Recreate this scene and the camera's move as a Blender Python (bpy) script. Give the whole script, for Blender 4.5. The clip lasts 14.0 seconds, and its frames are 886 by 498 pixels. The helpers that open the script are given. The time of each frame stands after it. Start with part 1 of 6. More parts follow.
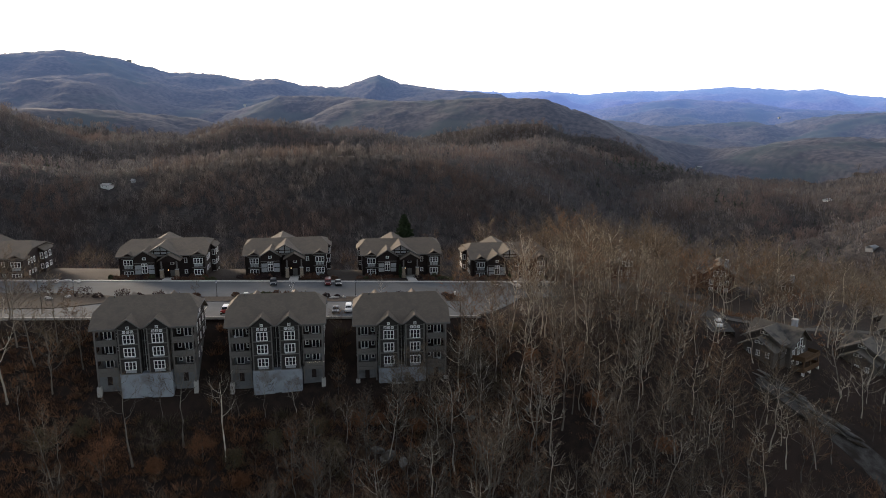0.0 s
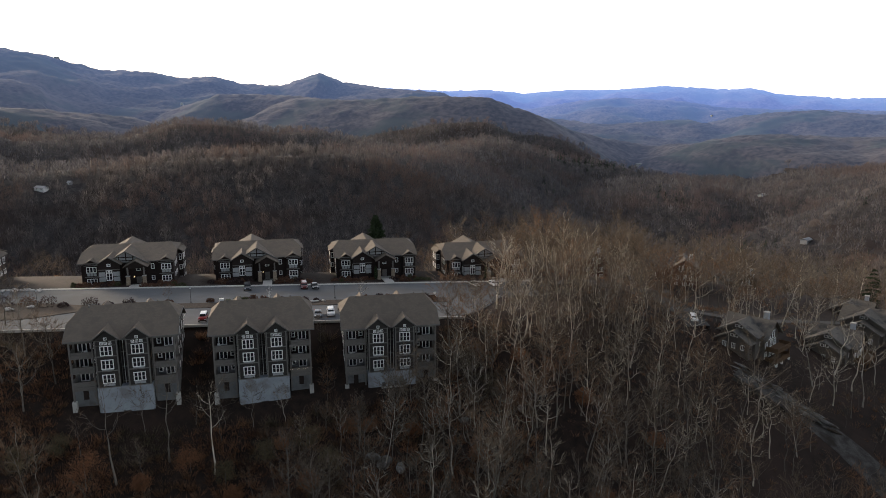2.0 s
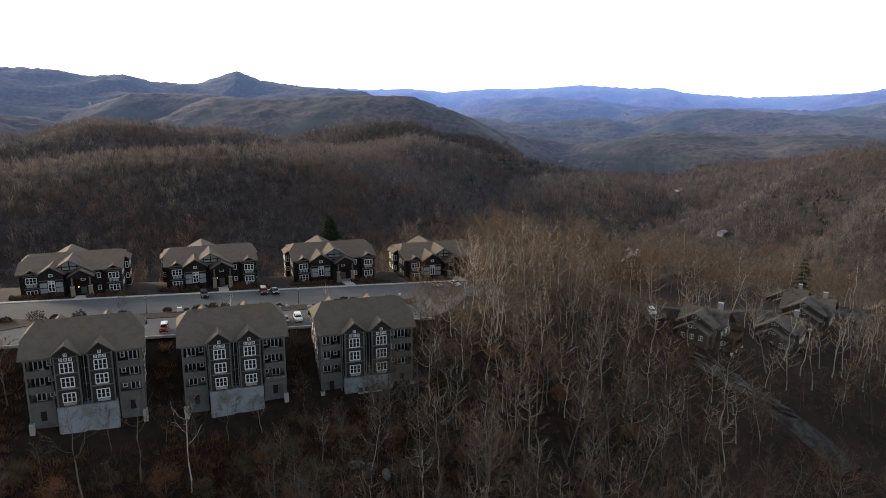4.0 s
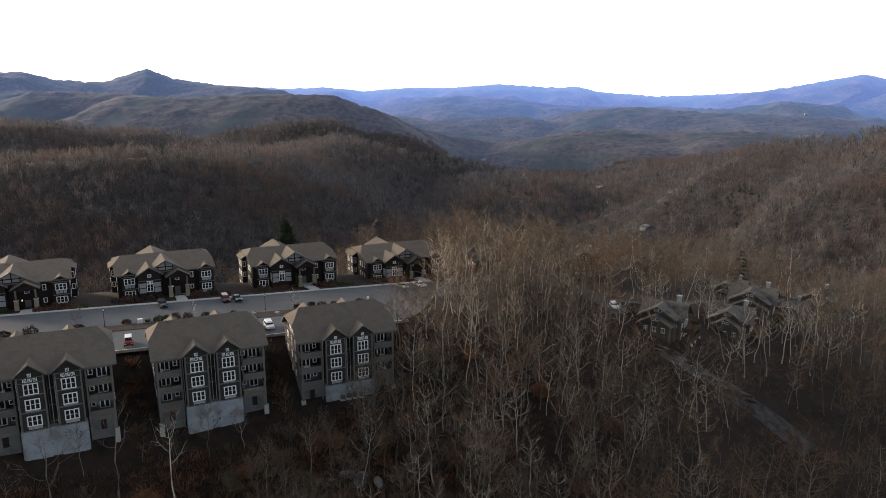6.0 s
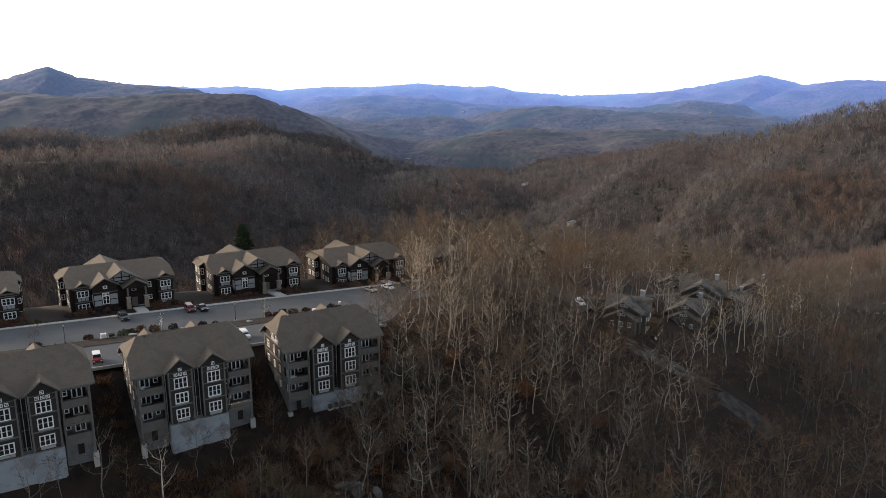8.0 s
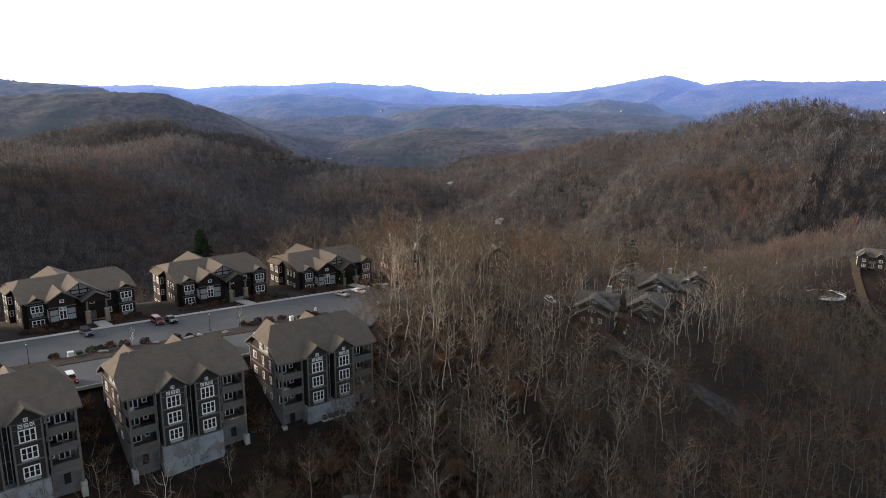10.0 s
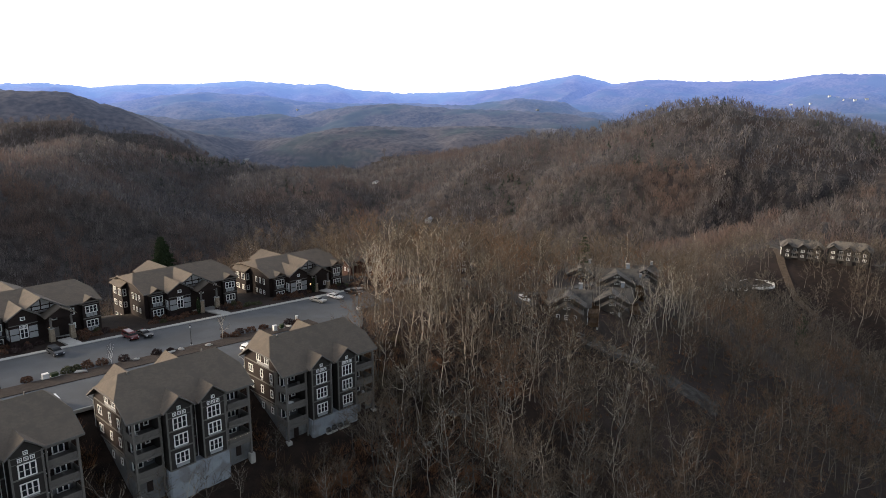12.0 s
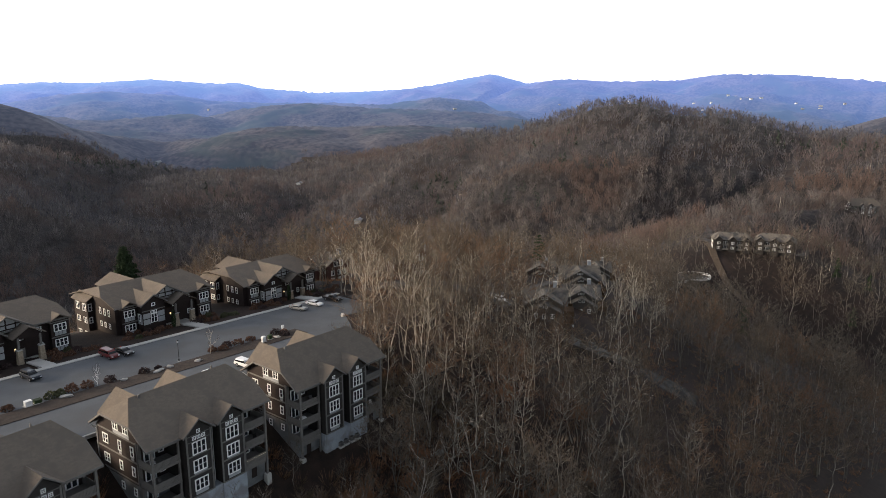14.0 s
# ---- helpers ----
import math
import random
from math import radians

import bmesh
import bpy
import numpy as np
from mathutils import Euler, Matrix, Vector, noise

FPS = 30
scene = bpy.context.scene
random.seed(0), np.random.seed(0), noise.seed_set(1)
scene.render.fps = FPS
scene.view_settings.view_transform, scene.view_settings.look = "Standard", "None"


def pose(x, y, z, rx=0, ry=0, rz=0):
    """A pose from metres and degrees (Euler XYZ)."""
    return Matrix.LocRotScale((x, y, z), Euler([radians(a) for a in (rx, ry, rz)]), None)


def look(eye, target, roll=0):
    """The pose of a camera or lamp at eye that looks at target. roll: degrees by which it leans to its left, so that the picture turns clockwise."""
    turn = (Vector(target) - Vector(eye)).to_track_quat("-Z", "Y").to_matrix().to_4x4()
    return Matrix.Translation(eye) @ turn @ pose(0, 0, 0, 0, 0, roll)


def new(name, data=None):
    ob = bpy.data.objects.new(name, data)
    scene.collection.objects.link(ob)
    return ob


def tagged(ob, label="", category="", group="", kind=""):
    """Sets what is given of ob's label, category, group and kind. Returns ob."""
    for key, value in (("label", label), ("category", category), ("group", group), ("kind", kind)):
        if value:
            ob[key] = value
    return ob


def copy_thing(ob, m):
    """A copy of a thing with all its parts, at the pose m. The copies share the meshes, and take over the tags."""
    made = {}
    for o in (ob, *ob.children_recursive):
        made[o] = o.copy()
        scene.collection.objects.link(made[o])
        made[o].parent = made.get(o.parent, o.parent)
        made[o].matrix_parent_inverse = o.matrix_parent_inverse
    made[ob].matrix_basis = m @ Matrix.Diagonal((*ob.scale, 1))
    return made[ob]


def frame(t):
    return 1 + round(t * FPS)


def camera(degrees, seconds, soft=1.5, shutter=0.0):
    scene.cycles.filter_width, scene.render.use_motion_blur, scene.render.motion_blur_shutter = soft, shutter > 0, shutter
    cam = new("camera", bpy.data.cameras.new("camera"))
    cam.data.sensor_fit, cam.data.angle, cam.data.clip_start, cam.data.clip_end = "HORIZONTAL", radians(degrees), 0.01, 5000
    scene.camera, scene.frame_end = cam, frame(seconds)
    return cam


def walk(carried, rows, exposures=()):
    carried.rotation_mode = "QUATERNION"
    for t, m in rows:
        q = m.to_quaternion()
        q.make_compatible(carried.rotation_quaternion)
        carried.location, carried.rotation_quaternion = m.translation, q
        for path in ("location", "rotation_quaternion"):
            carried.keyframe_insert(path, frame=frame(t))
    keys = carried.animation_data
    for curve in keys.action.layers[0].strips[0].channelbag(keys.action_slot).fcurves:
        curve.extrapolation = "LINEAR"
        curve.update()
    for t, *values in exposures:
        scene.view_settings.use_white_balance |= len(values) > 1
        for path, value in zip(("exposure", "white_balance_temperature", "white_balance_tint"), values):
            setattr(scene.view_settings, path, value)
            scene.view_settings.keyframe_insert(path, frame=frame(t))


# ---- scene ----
cam = camera(64.6, 14.0, 0.8)
METRES, EYE, TILT, LEAN, TURN = 100.0, 53.0, -12.0, 0.0, 0.0
ROWS = [
    (0.0, 0.0, 0.0, 0.0, -0.0, 0.0, 0.0),
    (0.5, -0.0248, 0.0044, 0.0016, -1.0, -0.04, 0.22),
    (1.0, -0.0497, 0.0094, 0.0029, -2.07, -0.07, 0.45),
    (1.5, -0.0754, 0.0148, 0.005, -3.27, -0.12, 0.69),
    (2.0, -0.1017, 0.0209, 0.0065, -4.67, -0.16, 0.97),
    (2.5, -0.1285, 0.0275, 0.0075, -6.14, -0.18, 1.27),
    (3.0, -0.1564, 0.0351, 0.0092, -7.75, -0.25, 1.61),
    (5.5, -0.3036, 0.0878, 0.0221, -15.84, -0.73, 3.29),
    (6.0, -0.3335, 0.1012, 0.0253, -17.45, -0.85, 3.62),
    (6.5, -0.3642, 0.116, 0.0289, -19.07, -0.97, 3.94),
    (7.0, -0.3949, 0.132, 0.0327, -20.7, -1.1, 4.26),
    (7.5, -0.4257, 0.1493, 0.0367, -22.33, -1.23, 4.57),
    (8.0, -0.4561, 0.1678, 0.0414, -23.97, -1.4, 4.91),
    (10.5, -0.613, 0.2868, 0.0682, -32.41, -2.33, 6.4),
    (11.0, -0.6443, 0.315, 0.0746, -34.12, -2.55, 6.69),
    (11.5, -0.675, 0.3446, 0.0814, -35.83, -2.78, 6.98),
    (12.0, -0.7052, 0.3757, 0.0885, -37.55, -3.02, 7.27),
    (12.5, -0.7347, 0.4079, 0.0958, -39.28, -3.26, 7.56),
    (13.0, -0.7633, 0.4417, 0.1032, -41.02, -3.52, 7.84),
    (13.5, -0.7912, 0.4769, 0.1112, -42.74, -3.77, 8.08),
    (14.0, -0.8179, 0.513, 0.119, -44.45, -4.02, 8.35),
]
EXPOSURES = [(0.0, 0.27), (7.0, 0.4), (14.0, 0.52)]
walk(cam, [(t, pose(0, 0, EYE, TILT, LEAN, TURN) @ pose(METRES * x, METRES * y, METRES * z, 90 + pitch, roll, yaw)) for t, x, y, z, yaw, pitch, roll in ROWS], EXPOSURES)

# ---- world and sun: late afternoon, thin bright cloud, low soft sun ----
SUN_EL, SUN_AZ = 14.0, -48.0  # degrees; azimuth from +y towards +x
world = bpy.data.worlds.new("sky")
scene.world = world
world.use_nodes = True
wn = world.node_tree.nodes
sky = wn.new("ShaderNodeTexSky")
sky.sky_type = "NISHITA"
sky.sun_disc = False
sky.sun_elevation = radians(SUN_EL)
sky.sun_rotation = radians(SUN_AZ)
sky.air_density, sky.dust_density, sky.ozone_density = 1.0, 1.0, 1.0
wn["Background"].inputs["Strength"].default_value = 0.065
world.node_tree.links.new(sky.outputs[0], wn["Background"].inputs["Color"])
veil, both = wn.new("ShaderNodeBackground"), wn.new("ShaderNodeAddShader")  # thin even cloud
veil.inputs["Color"].default_value = (0.97, 0.96, 1.0, 1)
HAZE, HAZE_TOP, BACK_SKY = 1.16, 0.3, 0.22  # bright haze at the horizon, thinning to the zenith
tc, xyz = wn.new("ShaderNodeTexCoord"), wn.new("ShaderNodeSeparateXYZ")
world.node_tree.links.new(tc.outputs["Generated"], xyz.inputs[0])
up = wn.new("ShaderNodeMapRange")
up.inputs["From Min"].default_value, up.inputs["From Max"].default_value = 0.15, 0.95
up.inputs["To Min"].default_value, up.inputs["To Max"].default_value = 1.0, 0.0
world.node_tree.links.new(xyz.outputs["Z"], up.inputs["Value"])
thin = wn.new("ShaderNodeMath")
thin.operation = "POWER"
thin.inputs[1].default_value = 3.0
world.node_tree.links.new(up.outputs[0], thin.inputs[0])
amount = wn.new("ShaderNodeMapRange")
amount.inputs["To Min"].default_value, amount.inputs["To Max"].default_value = HAZE_TOP, HAZE
world.node_tree.links.new(thin.outputs[0], amount.inputs["Value"])
side = wn.new("ShaderNodeVectorMath")  # cloud dimmed out of view behind, to darken surfaces facing that way
side.operation = "DOT_PRODUCT"
side.inputs[1].default_value = (math.sin(radians(12)), math.cos(radians(12)), 0)
world.node_tree.links.new(tc.outputs["Generated"], side.inputs[0])
fade = wn.new("ShaderNodeMapRange")
fade.interpolation_type = "SMOOTHSTEP"
fade.inputs["From Min"].default_value, fade.inputs["From Max"].default_value = -0.95, 0.15
fade.inputs["To Min"].default_value = BACK_SKY
world.node_tree.links.new(side.outputs["Value"], fade.inputs["Value"])
glow = wn.new("ShaderNodeMath")
glow.operation = "MULTIPLY"
world.node_tree.links.new(amount.outputs[0], glow.inputs[0])
world.node_tree.links.new(fade.outputs[0], glow.inputs[1])
world.node_tree.links.new(glow.outputs[0], veil.inputs["Strength"])
world.node_tree.links.new(wn["Background"].outputs[0], both.inputs[0])
world.node_tree.links.new(veil.outputs[0], both.inputs[1])
world.node_tree.links.new(both.outputs[0], wn["World Output"].inputs["Surface"])
sun_data = bpy.data.lights.new("sun", "SUN")
sun_data.energy, sun_data.angle, sun_data.color = 4.2, radians(16), (1.0, 0.81, 0.61)
sun = new("sun", sun_data)
ce = math.cos(radians(SUN_EL))
sun_way = Vector((math.sin(radians(SUN_AZ)) * ce, math.cos(radians(SUN_AZ)) * ce, math.sin(radians(SUN_EL))))
sun.matrix_world = look(sun_way * 300, (0, 0, 0))

# ---- materials ----
def material(name, c1, c2, scale=1.0, rough=0.8, bump=0.0, fine=12.0, metal=0.0, c3=None, patch=0.08, stretch=(1, 1, 1), vary=0.0, coat=0.0, span=0.3, thin=0.0):
    """Two-scale noise between c1 and c2, optional large patches of c3; vary: brightness by the object's random."""
    m = bpy.data.materials.new(name)
    m.use_nodes = True
    nt = m.node_tree
    n, l = nt.nodes, nt.links
    b = n["Principled BSDF"]
    geo = n.new("ShaderNodeNewGeometry")
    mp = n.new("ShaderNodeMapping")
    mp.inputs["Scale"].default_value = stretch
    l.new(geo.outputs["Position"], mp.inputs["Vector"])
    n1, n2 = n.new("ShaderNodeTexNoise"), n.new("ShaderNodeTexNoise")
    n1.inputs["Scale"].default_value, n1.inputs["Detail"].default_value = scale, 5
    n2.inputs["Scale"].default_value, n2.inputs["Detail"].default_value = scale * fine, 3
    l.new(mp.outputs[0], n1.inputs["Vector"])
    l.new(mp.outputs[0], n2.inputs["Vector"])
    add = n.new("ShaderNodeMath")
    add.operation = "ADD"
    l.new(n1.outputs[0], add.inputs[0])
    l.new(n2.outputs[0], add.inputs[1])
    ramp = n.new("ShaderNodeMapRange")
    ramp.inputs["From Min"].default_value, ramp.inputs["From Max"].default_value = 1 - span, 1 + span
    l.new(add.outputs[0], ramp.inputs["Value"])
    mix = n.new("ShaderNodeMix")
    mix.data_type = "RGBA"
    mix.inputs["A"].default_value, mix.inputs["B"].default_value = (*c1, 1), (*c2, 1)
    l.new(ramp.outputs[0], mix.inputs["Factor"])
    out = mix.outputs["Result"]
    if c3:
        n3 = n.new("ShaderNodeTexNoise")
        n3.inputs["Scale"].default_value, n3.inputs["Detail"].default_value = patch, 4
        l.new(geo.outputs["Position"], n3.inputs["Vector"])
        r3 = n.new("ShaderNodeMapRange")
        r3.inputs["From Min"].default_value, r3.inputs["From Max"].default_value = 0.5, 0.62
        l.new(n3.outputs[0], r3.inputs["Value"])
        m3 = n.new("ShaderNodeMix")
        m3.data_type = "RGBA"
        m3.inputs["B"].default_value = (*c3, 1)
        l.new(r3.outputs[0], m3.inputs["Factor"])
        l.new(out, m3.inputs["A"])
        out = m3.outputs["Result"]
    if vary:
        oi = n.new("ShaderNodeObjectInfo")
        gi = n.new("ShaderNodeMath")
        gi.operation = "ADD"
        l.new(oi.outputs["Random"], gi.inputs[0])
        l.new(geo.outputs["Random Per Island"], gi.inputs[1])
        fr = n.new("ShaderNodeMath")
        fr.operation = "FRACT"
        l.new(gi.outputs[0], fr.inputs[0])
        vr = n.new("ShaderNodeMapRange")
        vr.inputs["To Min"].default_value, vr.inputs["To Max"].default_value = 1 - vary, 1 + vary
        l.new(fr.outputs[0], vr.inputs["Value"])
        hs = n.new("ShaderNodeHueSaturation")
        l.new(vr.outputs[0], hs.inputs["Value"])
        l.new(out, hs.inputs["Color"])
        out = hs.outputs["Color"]
    l.new(out, b.inputs["Base Color"])
    b.inputs["Roughness"].default_value, b.inputs["Metallic"].default_value = rough, metal
    b.inputs["Specular IOR Level"].default_value = 0.3
    b.inputs["Coat Weight"].default_value = coat
    if bump:
        bp = n.new("ShaderNodeBump")
        bp.inputs["Strength"].default_value = min(1, bump)
        bp.inputs["Distance"].default_value = 0.05
        l.new(add.outputs[0], bp.inputs["Height"])
        l.new(bp.outputs[0], b.inputs["Normal"])
    if thin:  # light that filters through fine brush
        tr_, mx = n.new("ShaderNodeBsdfTranslucent"), n.new("ShaderNodeMixShader")
        mx.inputs[0].default_value = thin
        l.new(out, tr_.inputs["Color"])
        l.new(b.outputs[0], mx.inputs[1])
        l.new(tr_.outputs[0], mx.inputs[2])
        l.new(mx.outputs[0], n["Material Output"].inputs["Surface"])
    return m


M = {}
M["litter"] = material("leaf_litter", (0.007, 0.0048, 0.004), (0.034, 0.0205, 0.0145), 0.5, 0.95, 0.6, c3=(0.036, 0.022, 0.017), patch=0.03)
M["asphalt"] = material("weathered_asphalt", (0.084, 0.09, 0.098), (0.12, 0.127, 0.136), 0.25, 0.85, 0.2, fine=40, c3=(0.092, 0.095, 0.099), patch=0.08)
M["concrete"] = material("pale_concrete", (0.36, 0.35, 0.33), (0.48, 0.47, 0.44), 0.8, 0.85, 0.2)
M["foundation"] = material("painted_foundation", (0.26, 0.29, 0.33), (0.36, 0.395, 0.435), 0.5, 0.85, 0.2, c3=(0.23, 0.235, 0.245), patch=0.4)
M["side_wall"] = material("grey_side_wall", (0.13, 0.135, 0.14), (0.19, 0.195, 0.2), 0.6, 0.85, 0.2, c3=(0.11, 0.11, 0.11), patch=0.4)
M["dirt"] = material("pale_dirt", (0.06, 0.043, 0.03), (0.13, 0.095, 0.065), 0.6, 0.95, 0.4)
M["lane"] = material("lane_asphalt", (0.06, 0.058, 0.056), (0.1, 0.096, 0.09), 0.4, 0.9, 0.2, c3=(0.05, 0.038, 0.028), patch=0.2)
M["bank"] = material("grey_gravel_bank", (0.025, 0.022, 0.019), (0.085, 0.08, 0.075), 0.5, 0.95, 0.8, c3=(0.022, 0.017, 0.013), patch=0.2, stretch=(1, 1, 1), span=0.2)
M["mulch"] = material("bark_mulch", (0.036, 0.027, 0.022), (0.07, 0.053, 0.042), 1.2, 0.95, 0.5)
M["shingle"] = material("asphalt_shingles", (0.116, 0.096, 0.078), (0.154, 0.128, 0.104), 1.6, 0.9, 0.4, fine=8, stretch=(1, 1, 3), vary=0.1, c3=(0.118, 0.1, 0.083), patch=0.5)
M["dark_shingle"] = material("dark_weathered_shingles", (0.115, 0.102, 0.088), (0.165, 0.147, 0.127), 1.2, 0.92, 0.4, fine=6, stretch=(1, 1, 3), c3=(0.06, 0.058, 0.056), patch=0.3)
M["brush"] = material("rust_brown_brush", (0.075, 0.042, 0.028), (0.3, 0.16, 0.09), 0.2, 0.95, vary=0.35, c3=(0.1, 0.082, 0.055), patch=0.06, span=0.2, thin=0.4)
M["siding"] = material("dark_siding", (0.017, 0.0105, 0.0092), (0.027, 0.0168, 0.0148), 0.8, 0.75, 0.15, stretch=(0.4, 0.4, 6))
M["siding_grey"] = material("charcoal_board_siding", (0.028, 0.025, 0.0235), (0.039, 0.0355, 0.0335), 0.8, 0.75, 0.15, stretch=(0.4, 0.4, 6))
M["trim"] = material("grey_trim", (0.12, 0.115, 0.108), (0.165, 0.158, 0.15), 2.0, 0.7)
M["white"] = material("white_paint", (0.8, 0.8, 0.78), (0.87, 0.87, 0.85), 2.0, 0.6)
M["panel"] = material("pale_grey_panel", (0.30, 0.31, 0.32), (0.38, 0.39, 0.40), 1.0, 0.7)
M["wood"] = material("weathered_wood", (0.125, 0.117, 0.109), (0.19, 0.178, 0.166), 3.0, 0.8, 0.2, stretch=(1, 1, 5))
M["glass"] = material("window_glass", (0.015, 0.017, 0.02), (0.03, 0.033, 0.038), 0.6, 0.08)
M["bark"] = material("grey_bark", (0.1, 0.087, 0.073), (0.21, 0.186, 0.157), 1.5, 0.9, 0.3, stretch=(3, 3, 0.7), vary=0.35)
M["pale_bark"] = material("pale_bark", (0.4, 0.355, 0.285), (0.64, 0.575, 0.47), 1.5, 0.9, 0.3, stretch=(3, 3, 0.7), vary=0.2)
M["ash_bark"] = material("ash_grey_bark", (0.24, 0.213, 0.18), (0.43, 0.385, 0.325), 1.5, 0.9, 0.3, stretch=(3, 3, 0.7), vary=0.3)
M["twig"] = material("brown_twigs", (0.05, 0.04, 0.031), (0.2, 0.155, 0.113), 0.09, 0.95, vary=0.4, c3=(0.19, 0.11, 0.066), patch=0.04, span=0.2, fine=4, thin=0.4)
M["mid_twig"] = material("grey_brown_twigs", (0.07, 0.061, 0.05), (0.215, 0.184, 0.148), 0.1, 0.95, vary=0.3, c3=(0.12, 0.09, 0.068), patch=0.03, span=0.22, fine=4, thin=0.5)
# Distance haze put into base colours: far pines and woods greyed, farthest bluer.
M["far_pine"] = material("far_pine_needles", (0.034, 0.047, 0.038), (0.062, 0.078, 0.06), 0.2, 0.9, vary=0.3)
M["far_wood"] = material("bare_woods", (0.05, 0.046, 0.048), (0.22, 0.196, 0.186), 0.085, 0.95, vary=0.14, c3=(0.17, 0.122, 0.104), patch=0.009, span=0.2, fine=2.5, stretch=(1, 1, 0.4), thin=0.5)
M["hazed_wood"] = material("hazed_bare_woods", (0.056, 0.057, 0.067), (0.2, 0.188, 0.194), 0.075, 0.95, vary=0.14, c3=(0.155, 0.12, 0.115), patch=0.008, span=0.2, fine=2.5, stretch=(1, 1, 0.4), thin=0.5)
M["tan_twig"] = material("tan_twigs", (0.11, 0.084, 0.06), (0.26, 0.2, 0.142), 0.15, 0.95, vary=0.3, span=0.22, thin=0.4)
# Brush colour with the shade of the gaps between far crowns put in.
M["understory"] = material("low_shade_fill", (0.026, 0.024, 0.025), (0.08, 0.07, 0.067), 0.12, 0.95, 0.6, c3=(0.05, 0.037, 0.033), patch=0.012, span=0.25, fine=4)
M["far_bark"] = material("far_bark", (0.12, 0.104, 0.094), (0.2, 0.176, 0.155), 0.02, 0.95, vary=0.2, thin=0.4)
M["far_pale"] = material("far_pale_bark", (0.26, 0.235, 0.205), (0.34, 0.31, 0.27), 0.02, 0.95, vary=0.3)
M["pine"] = material("pine_needles", (0.02, 0.035, 0.015), (0.045, 0.066, 0.028), 0.8, 0.9, vary=0.3)
M["rock"] = material("grey_rock", (0.09, 0.086, 0.08), (0.24, 0.235, 0.225), 0.35, 0.9, 0.8, c3=(0.045, 0.034, 0.024), patch=0.22)


def distant_hills():
    """Backdrop of wooded hills: mottled brown-green near, far ranges blue by painted haze."""
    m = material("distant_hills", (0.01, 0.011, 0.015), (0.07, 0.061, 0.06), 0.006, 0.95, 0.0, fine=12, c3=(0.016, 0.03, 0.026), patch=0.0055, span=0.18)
    n, l = m.node_tree.nodes, m.node_tree.links
    b = n["Principled BSDF"]
    geo = n.new("ShaderNodeNewGeometry")
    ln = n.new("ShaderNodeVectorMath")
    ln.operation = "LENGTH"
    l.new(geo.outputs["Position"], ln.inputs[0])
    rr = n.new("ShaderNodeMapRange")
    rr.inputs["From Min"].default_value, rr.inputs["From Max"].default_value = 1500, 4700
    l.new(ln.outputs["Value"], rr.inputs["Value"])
    # Aerial haze painted as emission, bluer and stronger with distance.
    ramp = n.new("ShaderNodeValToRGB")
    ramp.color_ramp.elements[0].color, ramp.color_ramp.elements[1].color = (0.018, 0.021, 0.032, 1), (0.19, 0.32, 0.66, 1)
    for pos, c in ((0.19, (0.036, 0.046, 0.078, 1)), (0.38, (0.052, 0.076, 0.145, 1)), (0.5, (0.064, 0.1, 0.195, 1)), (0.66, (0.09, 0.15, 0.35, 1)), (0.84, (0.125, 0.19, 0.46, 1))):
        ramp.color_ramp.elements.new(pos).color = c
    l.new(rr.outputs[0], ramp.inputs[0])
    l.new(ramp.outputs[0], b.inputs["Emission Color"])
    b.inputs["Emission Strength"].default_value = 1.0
    return m


M["hills"] = distant_hills()


# ---- building blocks ----
def mesh_of(bm, name, mat):
    me = bpy.data.meshes.new(name)
    bm.normal_update()
    bm.to_mesh(me)
    bm.free()
    for m in (mat if isinstance(mat, (list, tuple)) else [mat]):
        me.materials.append(M[m])
    return me


def part(name, bm, mat, parent, label=""):
    """One mesh object under a thing or a part."""
    ob = new(name, mesh_of(bm, name, mat))
    ob.parent = parent
    if label:
        ob["label"] = label
    return ob


def thing(name, label, category, group="", kind="", at=None):
    ob = new(name)
    ob.empty_display_size = 0.5
    tagged(ob, label, category, group, kind)
    if at is not None:
        ob.matrix_world = at
    return ob


def box(bm, x0, x1, y0, y1, z0, z1, m=None):
    vs = [bm.verts.new(p) for p in ((x0, y0, z0), (x1, y0, z0), (x1, y1, z0), (x0, y1, z0), (x0, y0, z1), (x1, y0, z1), (x1, y1, z1), (x0, y1, z1))]
    if m is not None:
        for v in vs:
            v.co = m @ v.co
    for f in ((0, 3, 2, 1), (4, 5, 6, 7), (0, 1, 5, 4), (1, 2, 6, 5), (2, 3, 7, 6), (3, 0, 4, 7)):
        bm.faces.new([vs[i] for i in f])
    return vs


def boxes(*rows):
    bm = bmesh.new()
    for r in rows:
        box(bm, *r)
    return bm


def slab(bm, pts, thick):
    """A flat polygon given as its upper corners (counter-clockwise from above), with thickness downwards."""
    top = [bm.verts.new(p) for p in pts]
    low = [bm.verts.new((p[0], p[1], p[2] - thick)) for p in pts]
    bm.faces.new(top)
    bm.faces.new(low[::-1])
    k = len(pts)
    for i in range(k):
        bm.faces.new((top[i], low[i], low[(i + 1) % k], top[(i + 1) % k]))


